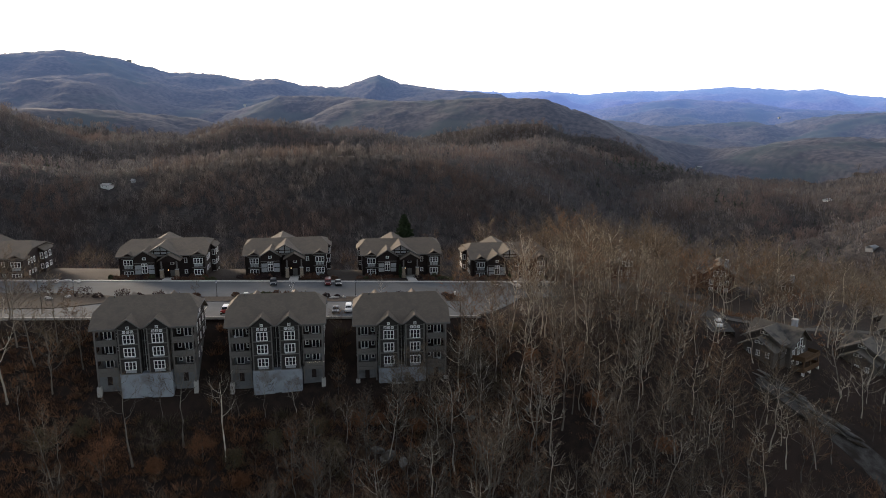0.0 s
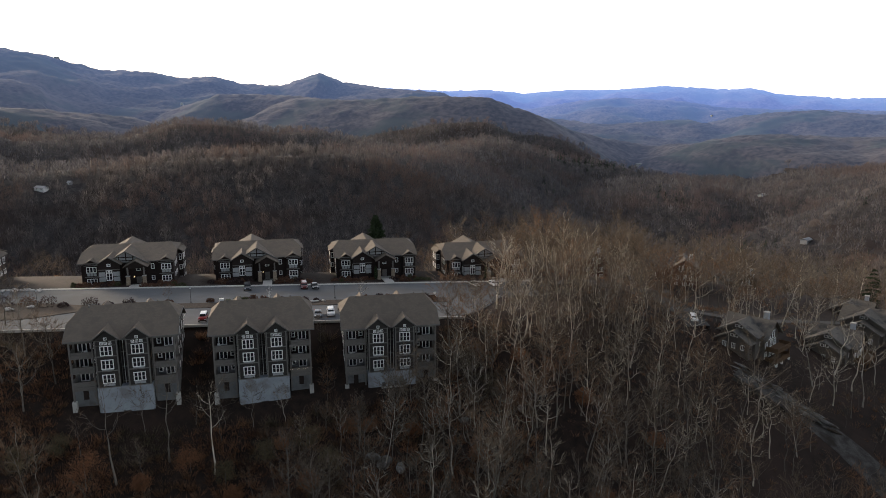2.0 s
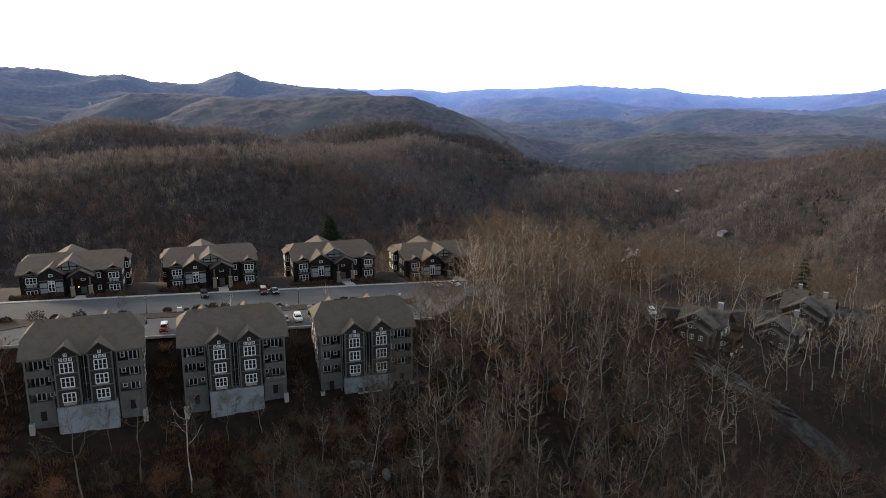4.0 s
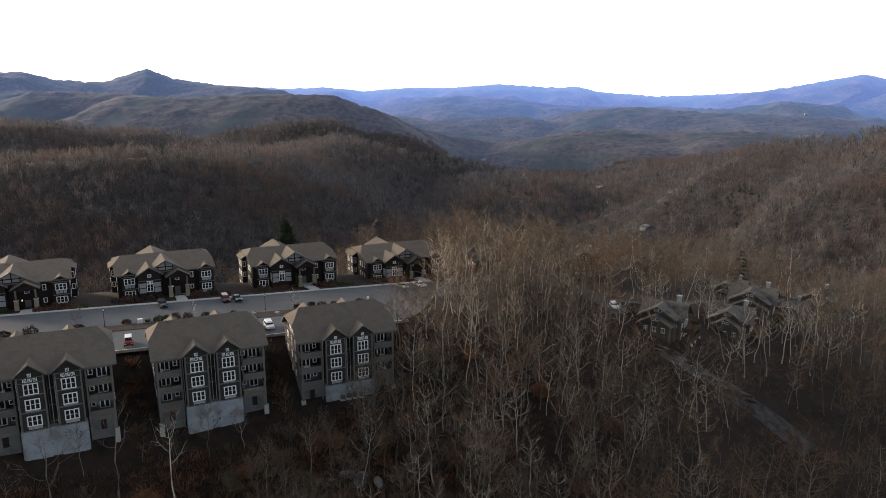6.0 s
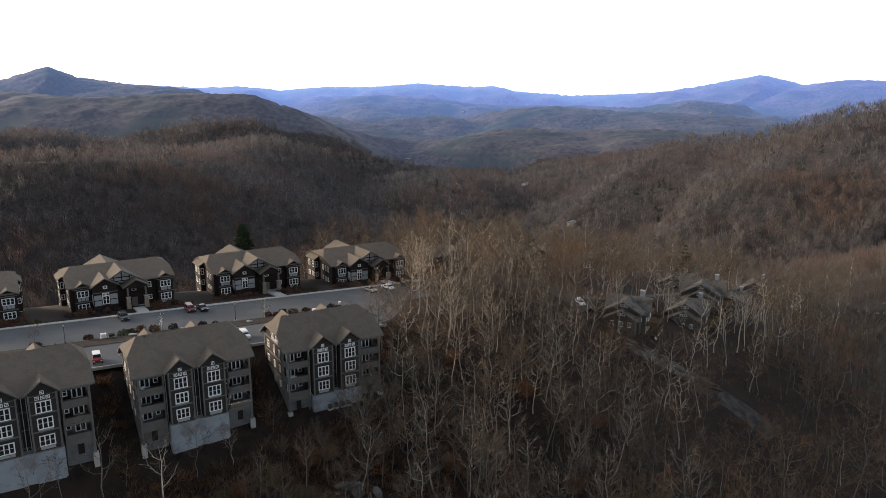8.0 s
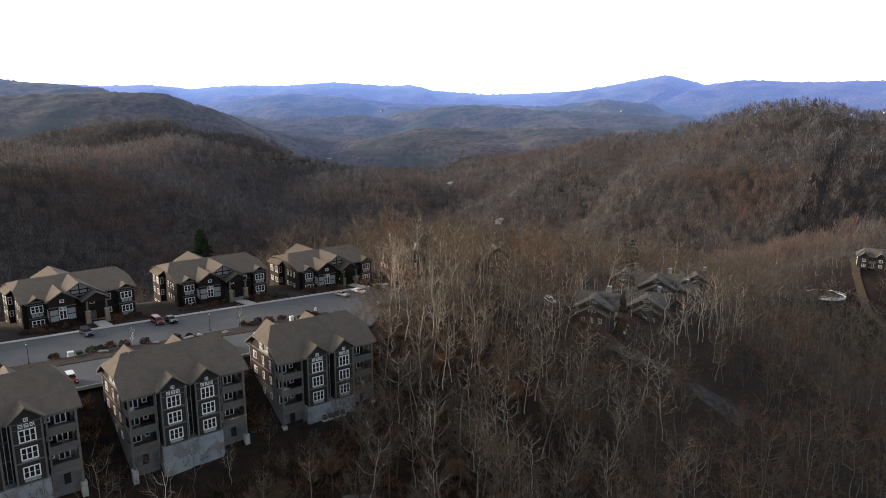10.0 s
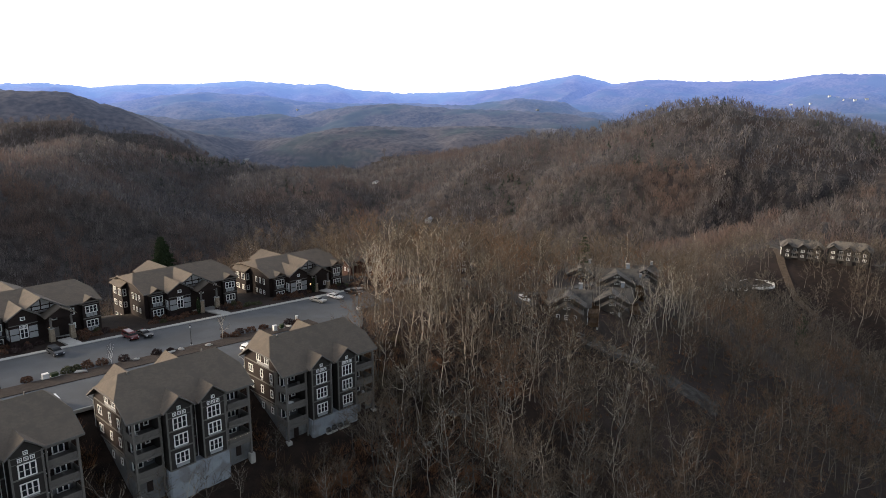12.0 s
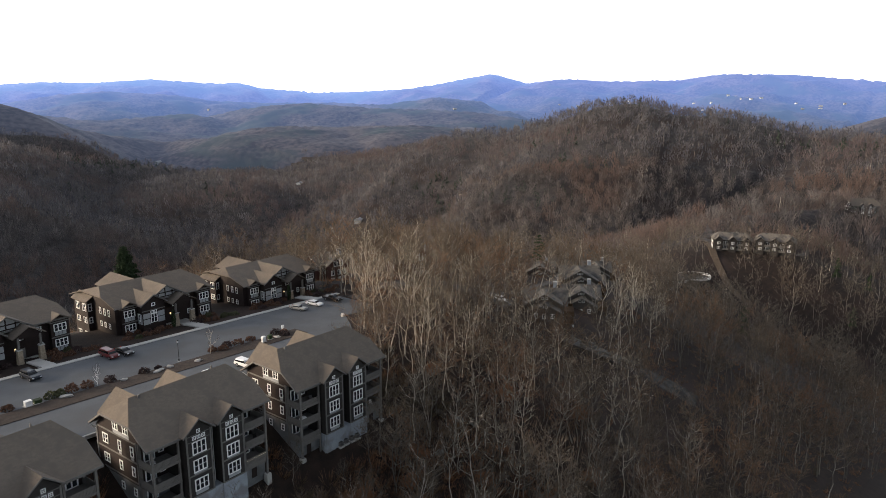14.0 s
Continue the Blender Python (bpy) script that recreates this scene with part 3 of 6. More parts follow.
def front_building():
    """Three-storey apartment house: parking level behind, two gabled bays and stacked balconies to the valley."""
    b = thing("apartment_building", "charcoal three-storey apartment building with grey balconies and pale foundation", "building", "apartment buildings below the road")
    # masses
    part("foundation", boxes((-5.35, 5.35, -0.42, 14.9, -16.5, -6.35)), "foundation", b, "pale grey painted foundation wall")
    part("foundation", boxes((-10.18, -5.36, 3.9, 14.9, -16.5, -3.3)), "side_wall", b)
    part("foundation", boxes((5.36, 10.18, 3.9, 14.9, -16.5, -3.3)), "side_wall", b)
    part("wall", boxes((-5.6, 5.6, 1.3, 15, -6.35, 3.75)), "siding_grey", b, "charcoal board siding")
    for s in (-1, 1):
        a, c = sorted((s * 5.6, s * 10.2))
        part("wall", boxes((a, c, 3.9, 15, -3.3, 3.75)), "siding", b, "dark brown siding")
        bm = bmesh.new()
        wall_poly(bm, [(1.0, 3.75), (15.0, 3.75), (12.0, 6.15), (4.0, 6.15)], "y", sorted((s * 10.2, s * 10.0)))
        part("gable_wall", bm, "siding", b)
    # roof
    bm = bmesh.new()
    zc = main_roof(bm, 10.95, 0, 16, 3.8, 9.0, 2.4, 3.9)
    part("roof", bm, "shingle", b, "brown-grey asphalt shingle roof with clipped gable ends")
    board(b, -10.97, 10.97, -0.06, 0.0, 3.5, 3.82, name="fascia")
    board(b, -10.97, 10.97, 16.0, 16.06, 3.5, 3.82, name="fascia")
    for s in (-1, 1):
        for ya, yb in ((0, 4.1), (16, 11.9)):
            bm = bmesh.new()
            n = bm.verts.new
            x0, x1 = s * 10.96, s * 11.03
            pts = [(ya, 3.82), (yb, 6.47), (yb, 6.15), (ya, 3.5)]
            wall_poly(bm, pts, "y", (x0, x1))
            part("verge_board", bm, "trim", b)
        board(b, *sorted((s * 10.96, s * 11.03)), 4.1, 11.9, 6.1, 6.4, name="verge_board")
    part("roof_vent", boxes((-7.3, -7.0, 7.4, 7.7, 8.4, 9.15)), "trim", b)
    part("roof_vent", boxes((6.2, 6.4, 8.6, 8.8, 8.4, 9.2)), "trim", b)
    # road-side gables
    for x in (-5.6, 3.4):
        bm = bmesh.new()
        gable_roof(bm, x - 3.4, x + 3.4, 8.3, 17.0, 4.3, 7.5)
        part("gable_roof", bm, "shingle", b)
        bm = bmesh.new()
        wall_poly(bm, [(x - 2.9, -0.2), (x + 2.9, -0.2), (x + 2.9, 4.4), (x, 7.2), (x - 2.9, 4.4)], "x", (15.0, 16.5))
        part("porch_wall", bm, "siding", b)
    # the two bays
    for s in (-1, 1):
        xc = s * 2.95
        bm = bmesh.new()
        wall_poly(bm, [(xc - 2.15, -6.35), (xc + 2.15, -6.35), (xc + 2.15, 4.0), (xc, 5.75), (xc - 2.15, 4.0)], "x", (-0.55, 1.32))
        bay = part("bay", bm, "siding_grey", b, "projecting gabled bay with charcoal panels")
        part("foundation", boxes((xc - 2.15, xc + 2.15, -0.57, -0.43, -16.5, -6.36)), "foundation", b)
        bm = bmesh.new()
        gable_roof(bm, xc - 2.75, xc + 2.75, -0.95, 5.2, 3.95, 6.2)
        part("gable_roof", bm, "shingle", b, "small shingled gable over the bay")
        for e in (-1, 1):
            bm = bmesh.new()
            wall_poly(bm, [(xc + e * 2.78, 3.74), (xc + e * 2.78, 3.98), (xc, 6.24), (xc, 5.96)], "x", (-1.02, -0.95))
            part("verge_board", bm, "trim", b)
            board(bay, xc + e * 2.05 - 0.14, xc + e * 2.05 + 0.14, -0.63, -0.55, -6.35, 3.9, name="corner_board")
            bm = bmesh.new()
            tube(bm, [(xc + e * 2.35, 0.3, 3.7), (xc + e * 2.35, 0.6, 3.2), (xc + e * 2.35, 1.2, 3.0), (xc + e * 2.35, 1.2, -6.8)], [0.06] * 4, 5)
            part("downpipe", bm, "white" if e < 0 else "trim", b)
        for z, hh in ((3.66, 0.1), (0.4, 0.24), (-2.75, 0.24), (-6.3, 0.2), (2.72, 0.08)):
            board(bay, xc - 1.9, xc + 1.9, -0.61, -0.55, z - hh / 2, z + hh / 2)
        window(bay, 2.2, 1.9, 3, pose(xc, -0.55, 1.55))
        window(bay, 2.2, 1.85, 3, pose(xc, -0.55, -1.35))
        window(bay, 2.2, 1.75, 3, pose(xc, -0.55, -4.45))
        for z in (-2.62, -5.75):
            part("panel", boxes((xc - 1.1, xc + 1.1, -0.6, -0.56, z - 0.26 + 0.0, z + 0.26)), "panel", bay)
        for k in (-1, 0, 1):
            window(bay, 0.52, 0.52, 1, pose(xc + 0.8 * k, -0.55, 3.2), (0.5,))
        window(bay, 0.52, 0.52, 1, pose(xc, -0.55, 4.12), (0.5,))
    for z in (0.5, -2.7, -5.9, 3.5):
        board(b, -0.62, 0.62, 1.22, 1.3, z - 0.1, z + 0.1)
    for x in (-0.1,):
        bm = bmesh.new()
        tube(bm, [(x, 1.2, 3.6), (x, 1.2, -7.5)], [0.06, 0.06], 5)
        part("downpipe", bm, "white", b)
    # balconies
    for s in (-1, 1):
        xi, xo = s * 5.6, s * 10.15
        a, c = sorted((xi, xo))
        for i, z in enumerate(FLOORS):
            bal = part("balcony", boxes((a, c, 0.25, 3.9, z - 0.3, z)), "wood", b, "grey weathered wood balcony")
            railing(bal, c - a, pose(a, 0.33, z))
            railing(bal, 3.4, pose(xo, 0.35, z, 0, 0, 90))
            w = window(b, 1.6, 2.0, 2, pose(s * 8.4, 3.9, z + 1.1), ())
            window(b, 0.7, 1.4, 1, pose(s * 6.5, 3.9, z + 1.4), (0.5,))
        for x, y in ((s * 10.0, 0.35), (s * 10.0, 3.7)):
            part("post", boxes((x - 0.17, x + 0.17, y - 0.17, y + 0.17, -9.6, 3.6)), "wood", b)
        part("post", boxes((s * 5.78 - 0.14, s * 5.78 + 0.14, 0.3, 0.58, -9.6, 3.6)), "wood", b)
        part("pier", boxes((s * 10.0 - 0.45, s * 10.0 + 0.45, -0.1, 0.8, -14.5, -9.2)), "concrete", b, "pale concrete pier")
        part("skirt", boxes((a, c, 0.28, 0.36, -6.95, -6.45)), "wood", b)
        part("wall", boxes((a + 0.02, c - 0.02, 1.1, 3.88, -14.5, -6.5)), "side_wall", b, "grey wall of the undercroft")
        part("door", boxes((s * 7.9 - 0.5, s * 7.9 + 0.5, 1.04, 1.12, -9.2, -7.0)), "siding", b, "dark undercroft door")
        board(b, a, c, 0.3, 0.42, 3.2, 3.5, mat="wood", name="beam")
    # end walls
    for s, turn in ((-1, FACE_LEFT), (1, FACE_RIGHT)):
        x = s * 10.2
        for y in (6.6, 9.4):
            window(b, 1.3, 1.5, 2, pose(x, y, 5.05) @ turn)
        part("panel", boxes((*sorted((x, x + s * 0.03)), 5.8, 10.2, 3.55, 4.2)), "panel", b)
        for z in (3.45, 0.35, -2.95):
            board(b, *sorted((x, x + s * 0.07)), 3.9, 15.0, z - 0.13, z + 0.13)
        for y in (3.98, 14.92):
            board(b, *sorted((x, x + s * 0.09)), y - 0.14, y + 0.14, -3.3, 3.75, name="corner_board")
        for z, h in ((1.9, 1.5), (-1.3, 1.4), (-4.6, 1.1)):
            for y in (5.2, 8.6):
                window(b, 0.72, h, 1, pose(x, y, z) @ turn)
                if z > 0:
                    part("panel", boxes((*sorted((x, x + s * 0.03)), y - 0.36, y + 0.36, z - 1.45, z - 0.92)), "panel", b)
        window(b, 1.4, 1.4, 2, pose(x, 12.6, 1.9) @ turn)
        window(b, 1.4, 1.3, 2, pose(x, 12.6, -1.3) @ turn)
        bm = bmesh.new()
        tube(bm, [(x + s * 0.75, 15.9, 3.6), (x + s * 0.1, 15.1, 2.8), (x + s * 0.1, 15.1, -6)], [0.06] * 3, 5)
        part("downpipe", bm, "white", b)
    return b


def back_building():
    """Two-storey-over-basement apartment house facing the road, with a half-timbered entrance gable and stone piers."""
    b = thing("apartment_building", "dark brown apartment building, white windows, gabled entrance with stone piers", "building", "apartment buildings above the road")
    part("foundation", boxes((-12.2, 12.2, 1.0, 20.9, -9, -2.0)), "siding", b)
    part("wall", boxes((-12.3, 12.3, 1.4, 21, -2.0, 5.2)), "siding", b, "dark brown horizontal siding")
    bm = bmesh.new()
    main_roof(bm, 13.0, 0, 22, 5.3, 8.55, 2.2, 5.0)
    part("roof", bm, "shingle", b, "brown-grey asphalt shingle roof with clipped ends")
    for s in (-1, 1):
        bm = bmesh.new()
        wall_poly(bm, [(1.4, 5.2), (20.6, 5.2), (16.0, 6.8), (6.0, 6.8)], "y", sorted((s * 12.3, s * 12.1)))
        part("gable_wall", bm, "siding", b)
    board(b, -13.0, 13.0, -0.06, 0.0, 5.05, 5.32, name="fascia")
    # high rear cross roof
    bm = bmesh.new()
    gable_roof(bm, -6.5, 2.5, 10.5, 22.3, 6.2, 8.6)
    part("gable_roof", bm, "shingle", b)
    part("wall", boxes((-5.9, 1.9, 20.9, 21.8, -6, 6.2)), "siding", b)
    # end bays
    for xc, w in ((-9.4, 3.7), (10.4, 3.9)):
        bm = bmesh.new()
        wall_poly(bm, [(xc - w / 2, -3.2), (xc + w / 2, -3.2), (xc + w / 2, 5.0), (xc, 6.0), (xc - w / 2, 5.0)], "x", (0.3, 1.5))
        bay = part("bay", bm, "siding", b, "dark gabled bay with triple windows")
        bm = bmesh.new()
        gable_roof(bm, xc - w / 2 - 0.5, xc + w / 2 + 0.5, -0.3, 4.5, 4.95, 6.35)
        part("gable_roof", bm, "shingle", b)
        window(bay, 2.5, 1.5, 3, pose(xc, 0.3, 3.35))
        window(bay, 2.5, 1.5, 3, pose(xc, 0.3, -0.05))
        for z in (2.05, -1.4):
            for k in (-1, 0, 1):
                part("panel", boxes((xc + 0.83 * k - 0.36, xc + 0.83 * k + 0.36, 0.25, 0.3, z - 0.45, z + 0.45)), "panel", bay)
        board(bay, xc - w / 2 - 0.05, xc + w / 2 + 0.05, 0.22, 0.3, 1.15, 1.4)
        board(bay, xc - w / 2 - 0.05, xc + w / 2 + 0.05, 0.22, 0.3, 4.5, 4.7)
    # window block beside the entrance
    bm = bmesh.new()
    wall_poly(bm, [(-7.3, -3.2), (-1.6, -3.2), (-1.6, 5.3), (-4.45, 7.0), (-7.3, 5.3)], "x", (-1.6, 1.5))
    blk = part("gabled_block", bm, "siding", b, "projecting gabled block with pale panels around its window")
    bm = bmesh.new()
    gable_roof(bm, -7.9, -1.0, -2.2, 7.5, 5.15, 7.35)
    part("gable_roof", bm, "shingle", b)
    for e in (-1, 1):
        bm = bmesh.new()
        wall_poly(bm, [(-4.45 + e * 3.5, 4.9), (-4.45 + e * 3.5, 5.2), (-4.45, 7.42), (-4.45, 7.1)], "x", (-2.28, -2.2))
        part("verge_board", bm, "trim", b)
    window(blk, 1.5, 2.0, 2, pose(-4.45, -1.6, 1.6), (0.55,))
    for k in (-1, 1):
        window(blk, 0.62, 0.6, 1, pose(-4.45 + k * 0.42, -1.6, 3.05), (0.5,))
        for z in (0.9, 2.35):
            part("panel", boxes((-4.45 + k * 1.85 - 0.85, -4.45 + k * 1.85 + 0.85, -1.66, -1.6, z - 0.62, z + 0.62)), "panel", blk, "pale grey wall panel")
    window(blk, 0.8, 0.6, 1, pose(-4.45, -1.6, 4.9), (0.5,))
    board(blk, -7.35, -1.55, -1.68, -1.6, 3.5, 3.7)
    for y in (-0.9, 0.4):
        part("panel", boxes((-7.36, -7.3, y - 0.5, y + 0.5, 0.4, 2.9)), "panel", blk)
    window(blk, 0.9, 1.6, 1, pose(-7.3, -0.25, 2.0) @ FACE_LEFT)
    # half-timbered gable behind, over the entrance
    bm = bmesh.new()
    gable_roof(bm, -6.2, 5.9, -0.7, 10.0, 4.9, 8.5)
    part("gable_roof", bm, "shingle", b, "broad shingled entrance gable")
    bm = bmesh.new()
    wall_poly(bm, [(-5.7, 5.0), (5.4, 5.0), (-0.15, 8.2)], "x", (0.2, 0.5))
    tr = part("gable_wall", bm, "panel", b, "pale plaster gable with dark timbers")
    for xa, za, xb, zb in ((-4.6, 5.6, 4.3, 5.6), (-2.9, 6.55, 2.6, 6.55), (-2.0, 5.6, -2.0, 6.9), (1.7, 5.6, 1.7, 6.9), (-0.15, 5.6, -0.15, 8.0)):
        bm = bmesh.new()
        dv = Vector((xb - xa, 0, zb - za))
        nrm = Vector((-dv.z, 0, dv.x)).normalized() * 0.12
        wall_poly(bm, [(xa + nrm.x, za + nrm.z), (xb + nrm.x, zb + nrm.z), (xb - nrm.x, zb - nrm.z), (xa - nrm.x, za - nrm.z)], "x", (0.1, 0.2))
        part("timber", bm, "siding", tr)
    for e in (-1, 1):
        bm = bmesh.new()
        wall_poly(bm, [(-0.15 + e * 6.05, 4.6), (-0.15 + e * 6.05, 4.95), (-0.15, 8.56), (-0.15, 8.22)], "x", (-0.78, -0.7))
        part("verge_board", bm, "trim", b)
    # porch
    bm = bmesh.new()
    gable_roof(bm, -0.6, 6.0, -3.4, 1.4, 4.35, 6.3)
    porch = part("porch_roof", bm, "shingle", b, "shingled gable porch roof")
    bm = bmesh.new()
    wall_poly(bm, [(0.1, 3.9), (5.3, 3.9), (5.3, 4.4), (2.7, 5.9), (0.1, 4.4)], "x", (-2.9, -2.6))
    part("porch_gable", bm, "siding", b)
    for x in (0.55, 4.85):
        bm = bmesh.new()
        vs = box(bm, x - 0.62, x + 0.62, -3.4, -2.2, -3, 1.6)
        for v in vs[4:]:
            v.co.x = x + (v.co.x - x) * 0.72
            v.co.y = -2.8 + (v.co.y + 2.8) * 0.72
        pier = part("stone_pier", bm, "stone", b, "tan rubble stone pier")
        part("cap", boxes((x - 0.55, x + 0.55, -3.35, -2.25, 1.6, 1.75)), "concrete", pier)
        part("post", boxes((x - 0.2, x + 0.2, -3.0, -2.6, 1.75, 4.2)), "wood", b)
    part("porch_floor", boxes((-0.2, 5.6, -3.2, 1.4, -3.2, -1.75)), "concrete", b)
    part("door", boxes((2.0, 3.4, 1.3, 1.4, -1.75, 0.5)), "wood", b, "dark entrance door")
    window(b, 1.0, 0.9, 1, pose(2.7, 1.4, 2.8), (0.5,))
    lamp = part("wall_lamp", boxes((1.35, 1.6, 1.2, 1.4, 0.35, 0.75)), "lamp_glow", b, "small lit porch lamp")
    for z, h in ((3.4, 1.4), (0.0, 1.1)):
        window(b, 0.75, h, 1, pose(6.6, 1.4, z), (0.5,))
        window(b, 0.75, h, 1, pose(7.6, 1.4, z), (0.5,)) if z < 0 else None
    # side walls: three rows of windows, and a rear corner wing
    for s, turn in ((-1, FACE_LEFT), (1, FACE_RIGHT)):
        x = s * 12.3
        for z, h in ((3.4, 1.5), (0.2, 1.1), (-3.6, 1.0)):
            for y in (4.2, 6.2, 8.2):
                window(b, 0.72, h, 1, pose(x, y, z) @ turn)
        a, c = sorted((s * 12.3, s * 13.6))
        wing = part("wing", boxes((a, c, 12.0, 18.5, -9, 4.9)), "siding", b)
        bm = bmesh.new()
        slab(bm, [(s * 14.1, 11.5, 5.1), (s * 14.1, 19.0, 5.1), (s * 11.8, 19.0, 6.6), (s * 11.8, 11.5, 6.6)][::s], 0.18)
        bmesh.ops.recalc_face_normals(bm, faces=bm.faces)
        part("wing_roof", bm, "shingle", b)
        for z, h in ((3.5, 1.7), (0.3, 1.3), (-3.3, 1.3)):
            for y in (13.4, 16.6):
                window(wing, 1.5, h, 2, pose(s * 13.6, y, z) @ turn)
            window(wing, 0.7, h, 1, pose(s * 12.95, 12.0, z))
    return b


M["stone"] = material("rubble_stone", (0.22, 0.17, 0.12), (0.42, 0.35, 0.27), 2.2, 0.9, 0.8, fine=3)
M["lamp_glow"] = material("lamp_glow", (0.9, 0.75, 0.5), (1, 0.85, 0.6), 1.0)
g = M["lamp_glow"].node_tree.nodes["Principled BSDF"]
g.inputs["Emission Color"].default_value, g.inputs["Emission Strength"].default_value = (1, 0.72, 0.4, 1), 0.8

FRONTS = [pose(-9.3, 150.6, 0, 0, 0, 6.2), pose(-36.8, 147.0, 0.8, 0, 0, 8.3), pose(-64.3, 143.2, 1.5, 0, 0, 9.5)]
BACKS = [pose(-13.2, 216.1, 0, 0, 0, 7), pose(21.5, 219.6, -2.1, 0, 0, 7), pose(-48.5, 210.5, 1.3, 0, 0, 9), pose(-83.5, 202.5, 2.6, 0, 0, 9), pose(-132, 192.5, 3.6, 0, 0, 9)]
first = front_building()
first.matrix_world = FRONTS[0]
for m in FRONTS[1:]:
    copy_thing(first, m)
first = back_building()
first.matrix_world = BACKS[0]
for m in BACKS[1:]:
    copy_thing(first, m)

# ---- parked cars ----
for key, c in (("paint_dark", (0.018, 0.022, 0.03)), ("paint_maroon", (0.11, 0.012, 0.012)), ("paint_red", (0.26, 0.022, 0.018)), ("paint_black", (0.008, 0.008, 0.009)), ("paint_silver", (0.32, 0.31, 0.28)), ("paint_white", (0.75, 0.75, 0.74)), ("paint_grey", (0.12, 0.13, 0.14))):
    M[key] = material(key, c, tuple(min(1, v * 1.15) for v in c), 3.0, 0.35, coat=0.6)
M["tyre"] = material("black_rubber", (0.012, 0.012, 0.012), (0.02, 0.02, 0.02), 8.0, 0.9)
M["rim"] = material("alloy", (0.35, 0.35, 0.36), (0.45, 0.45, 0.46), 8.0, 0.35, metal=0.8)
M["car_glass"] = material("tinted_glass", (0.01, 0.012, 0.015), (0.015, 0.018, 0.02), 1.0, 0.06)
M["headlight"] = material("clear_lens", (0.6, 0.62, 0.65), (0.7, 0.72, 0.75), 8.0, 0.1)
M["taillight"] = material("red_lens", (0.3, 0.01, 0.01), (0.4, 0.015, 0.015), 8.0, 0.2)


def profile_solid(pts, w_low, w_high, z_turn):
    """A side outline (x, z) pulled across the car, drawn in above z_turn."""
    bm = bmesh.new()
    rows = []
    for s in (-1, 1):
        rows.append([bm.verts.new((x, s * (w_low if z <= z_turn else w_high), z)) for x, z in pts])
    k = len(pts)
    bm.faces.new(rows[0])
    bm.faces.new(rows[1][::-1])
    for i in range(k):
        bm.faces.new((rows[0][i], rows[1][i], rows[1][(i + 1) % k], rows[0][(i + 1) % k]))
    bmesh.ops.recalc_face_normals(bm, faces=bm.faces)
    bmesh.ops.bevel(bm, geom=[e for e in bm.edges if e.calc_length() > 0.3], offset=0.05, segments=2, affect="EDGES")
    return bm


CAR_FORMS = {  # hull outline, cabin outline, glass outline, half width, wheel places
    "suv": ([(-2.35, 0.45), (2.3, 0.4), (2.38, 0.75), (2.2, 0.98), (1.15, 1.08), (-2.3, 1.12), (-2.42, 0.8)], [(1.2, 1.05), (0.45, 1.66), (-1.9, 1.7), (-2.3, 1.1)], [(1.08, 1.1), (0.42, 1.58), (-1.85, 1.6), (-2.18, 1.12)], 0.95, (1.45, -1.4)),
    "sedan": ([(-2.35, 0.4), (2.3, 0.36), (2.38, 0.62), (2.2, 0.82), (1.0, 0.92), (-1.7, 0.96), (-2.35, 0.9), (-2.42, 0.62)], [(1.05, 0.9), (0.25, 1.38), (-0.95, 1.4), (-1.8, 0.95)], [(0.95, 0.94), (0.22, 1.32), (-0.92, 1.33), (-1.68, 0.97)], 0.9, (1.42, -1.4)),
    "van": ([(-2.4, 0.42), (2.35, 0.4), (2.42, 0.72), (2.2, 0.95), (1.4, 1.12), (-2.4, 1.15), (-2.48, 0.8)], [(1.6, 1.05), (0.65, 1.68), (-2.15, 1.72), (-2.42, 1.12)], [(1.45, 1.12), (0.62, 1.6), (-2.1, 1.62), (-2.32, 1.14)], 0.97, (1.5, -1.45)),
    "pickup": ([(-2.8, 0.55), (2.65, 0.5), (2.75, 0.85), (2.55, 1.08), (1.3, 1.16), (-0.7, 1.18), (-2.75, 1.15), (-2.85, 0.9)], [(1.3, 1.12), (0.7, 1.8), (-0.55, 1.84), (-0.85, 1.15)], [(1.2, 1.18), (0.66, 1.72), (-0.5, 1.75), (-0.76, 1.2)], 0.98, (1.75, -1.65)),
    "jeep": ([(-1.95, 0.55), (1.95, 0.55), (2.0, 0.85), (1.9, 1.12), (0.75, 1.15), (-1.95, 1.15)], [(0.75, 1.12), (0.5, 1.78), (-1.9, 1.82), (-1.95, 1.12)], [(0.7, 1.17), (0.47, 1.68), (-1.82, 1.7), (-1.86, 1.17)], 0.9, (1.3, -1.25)),
}


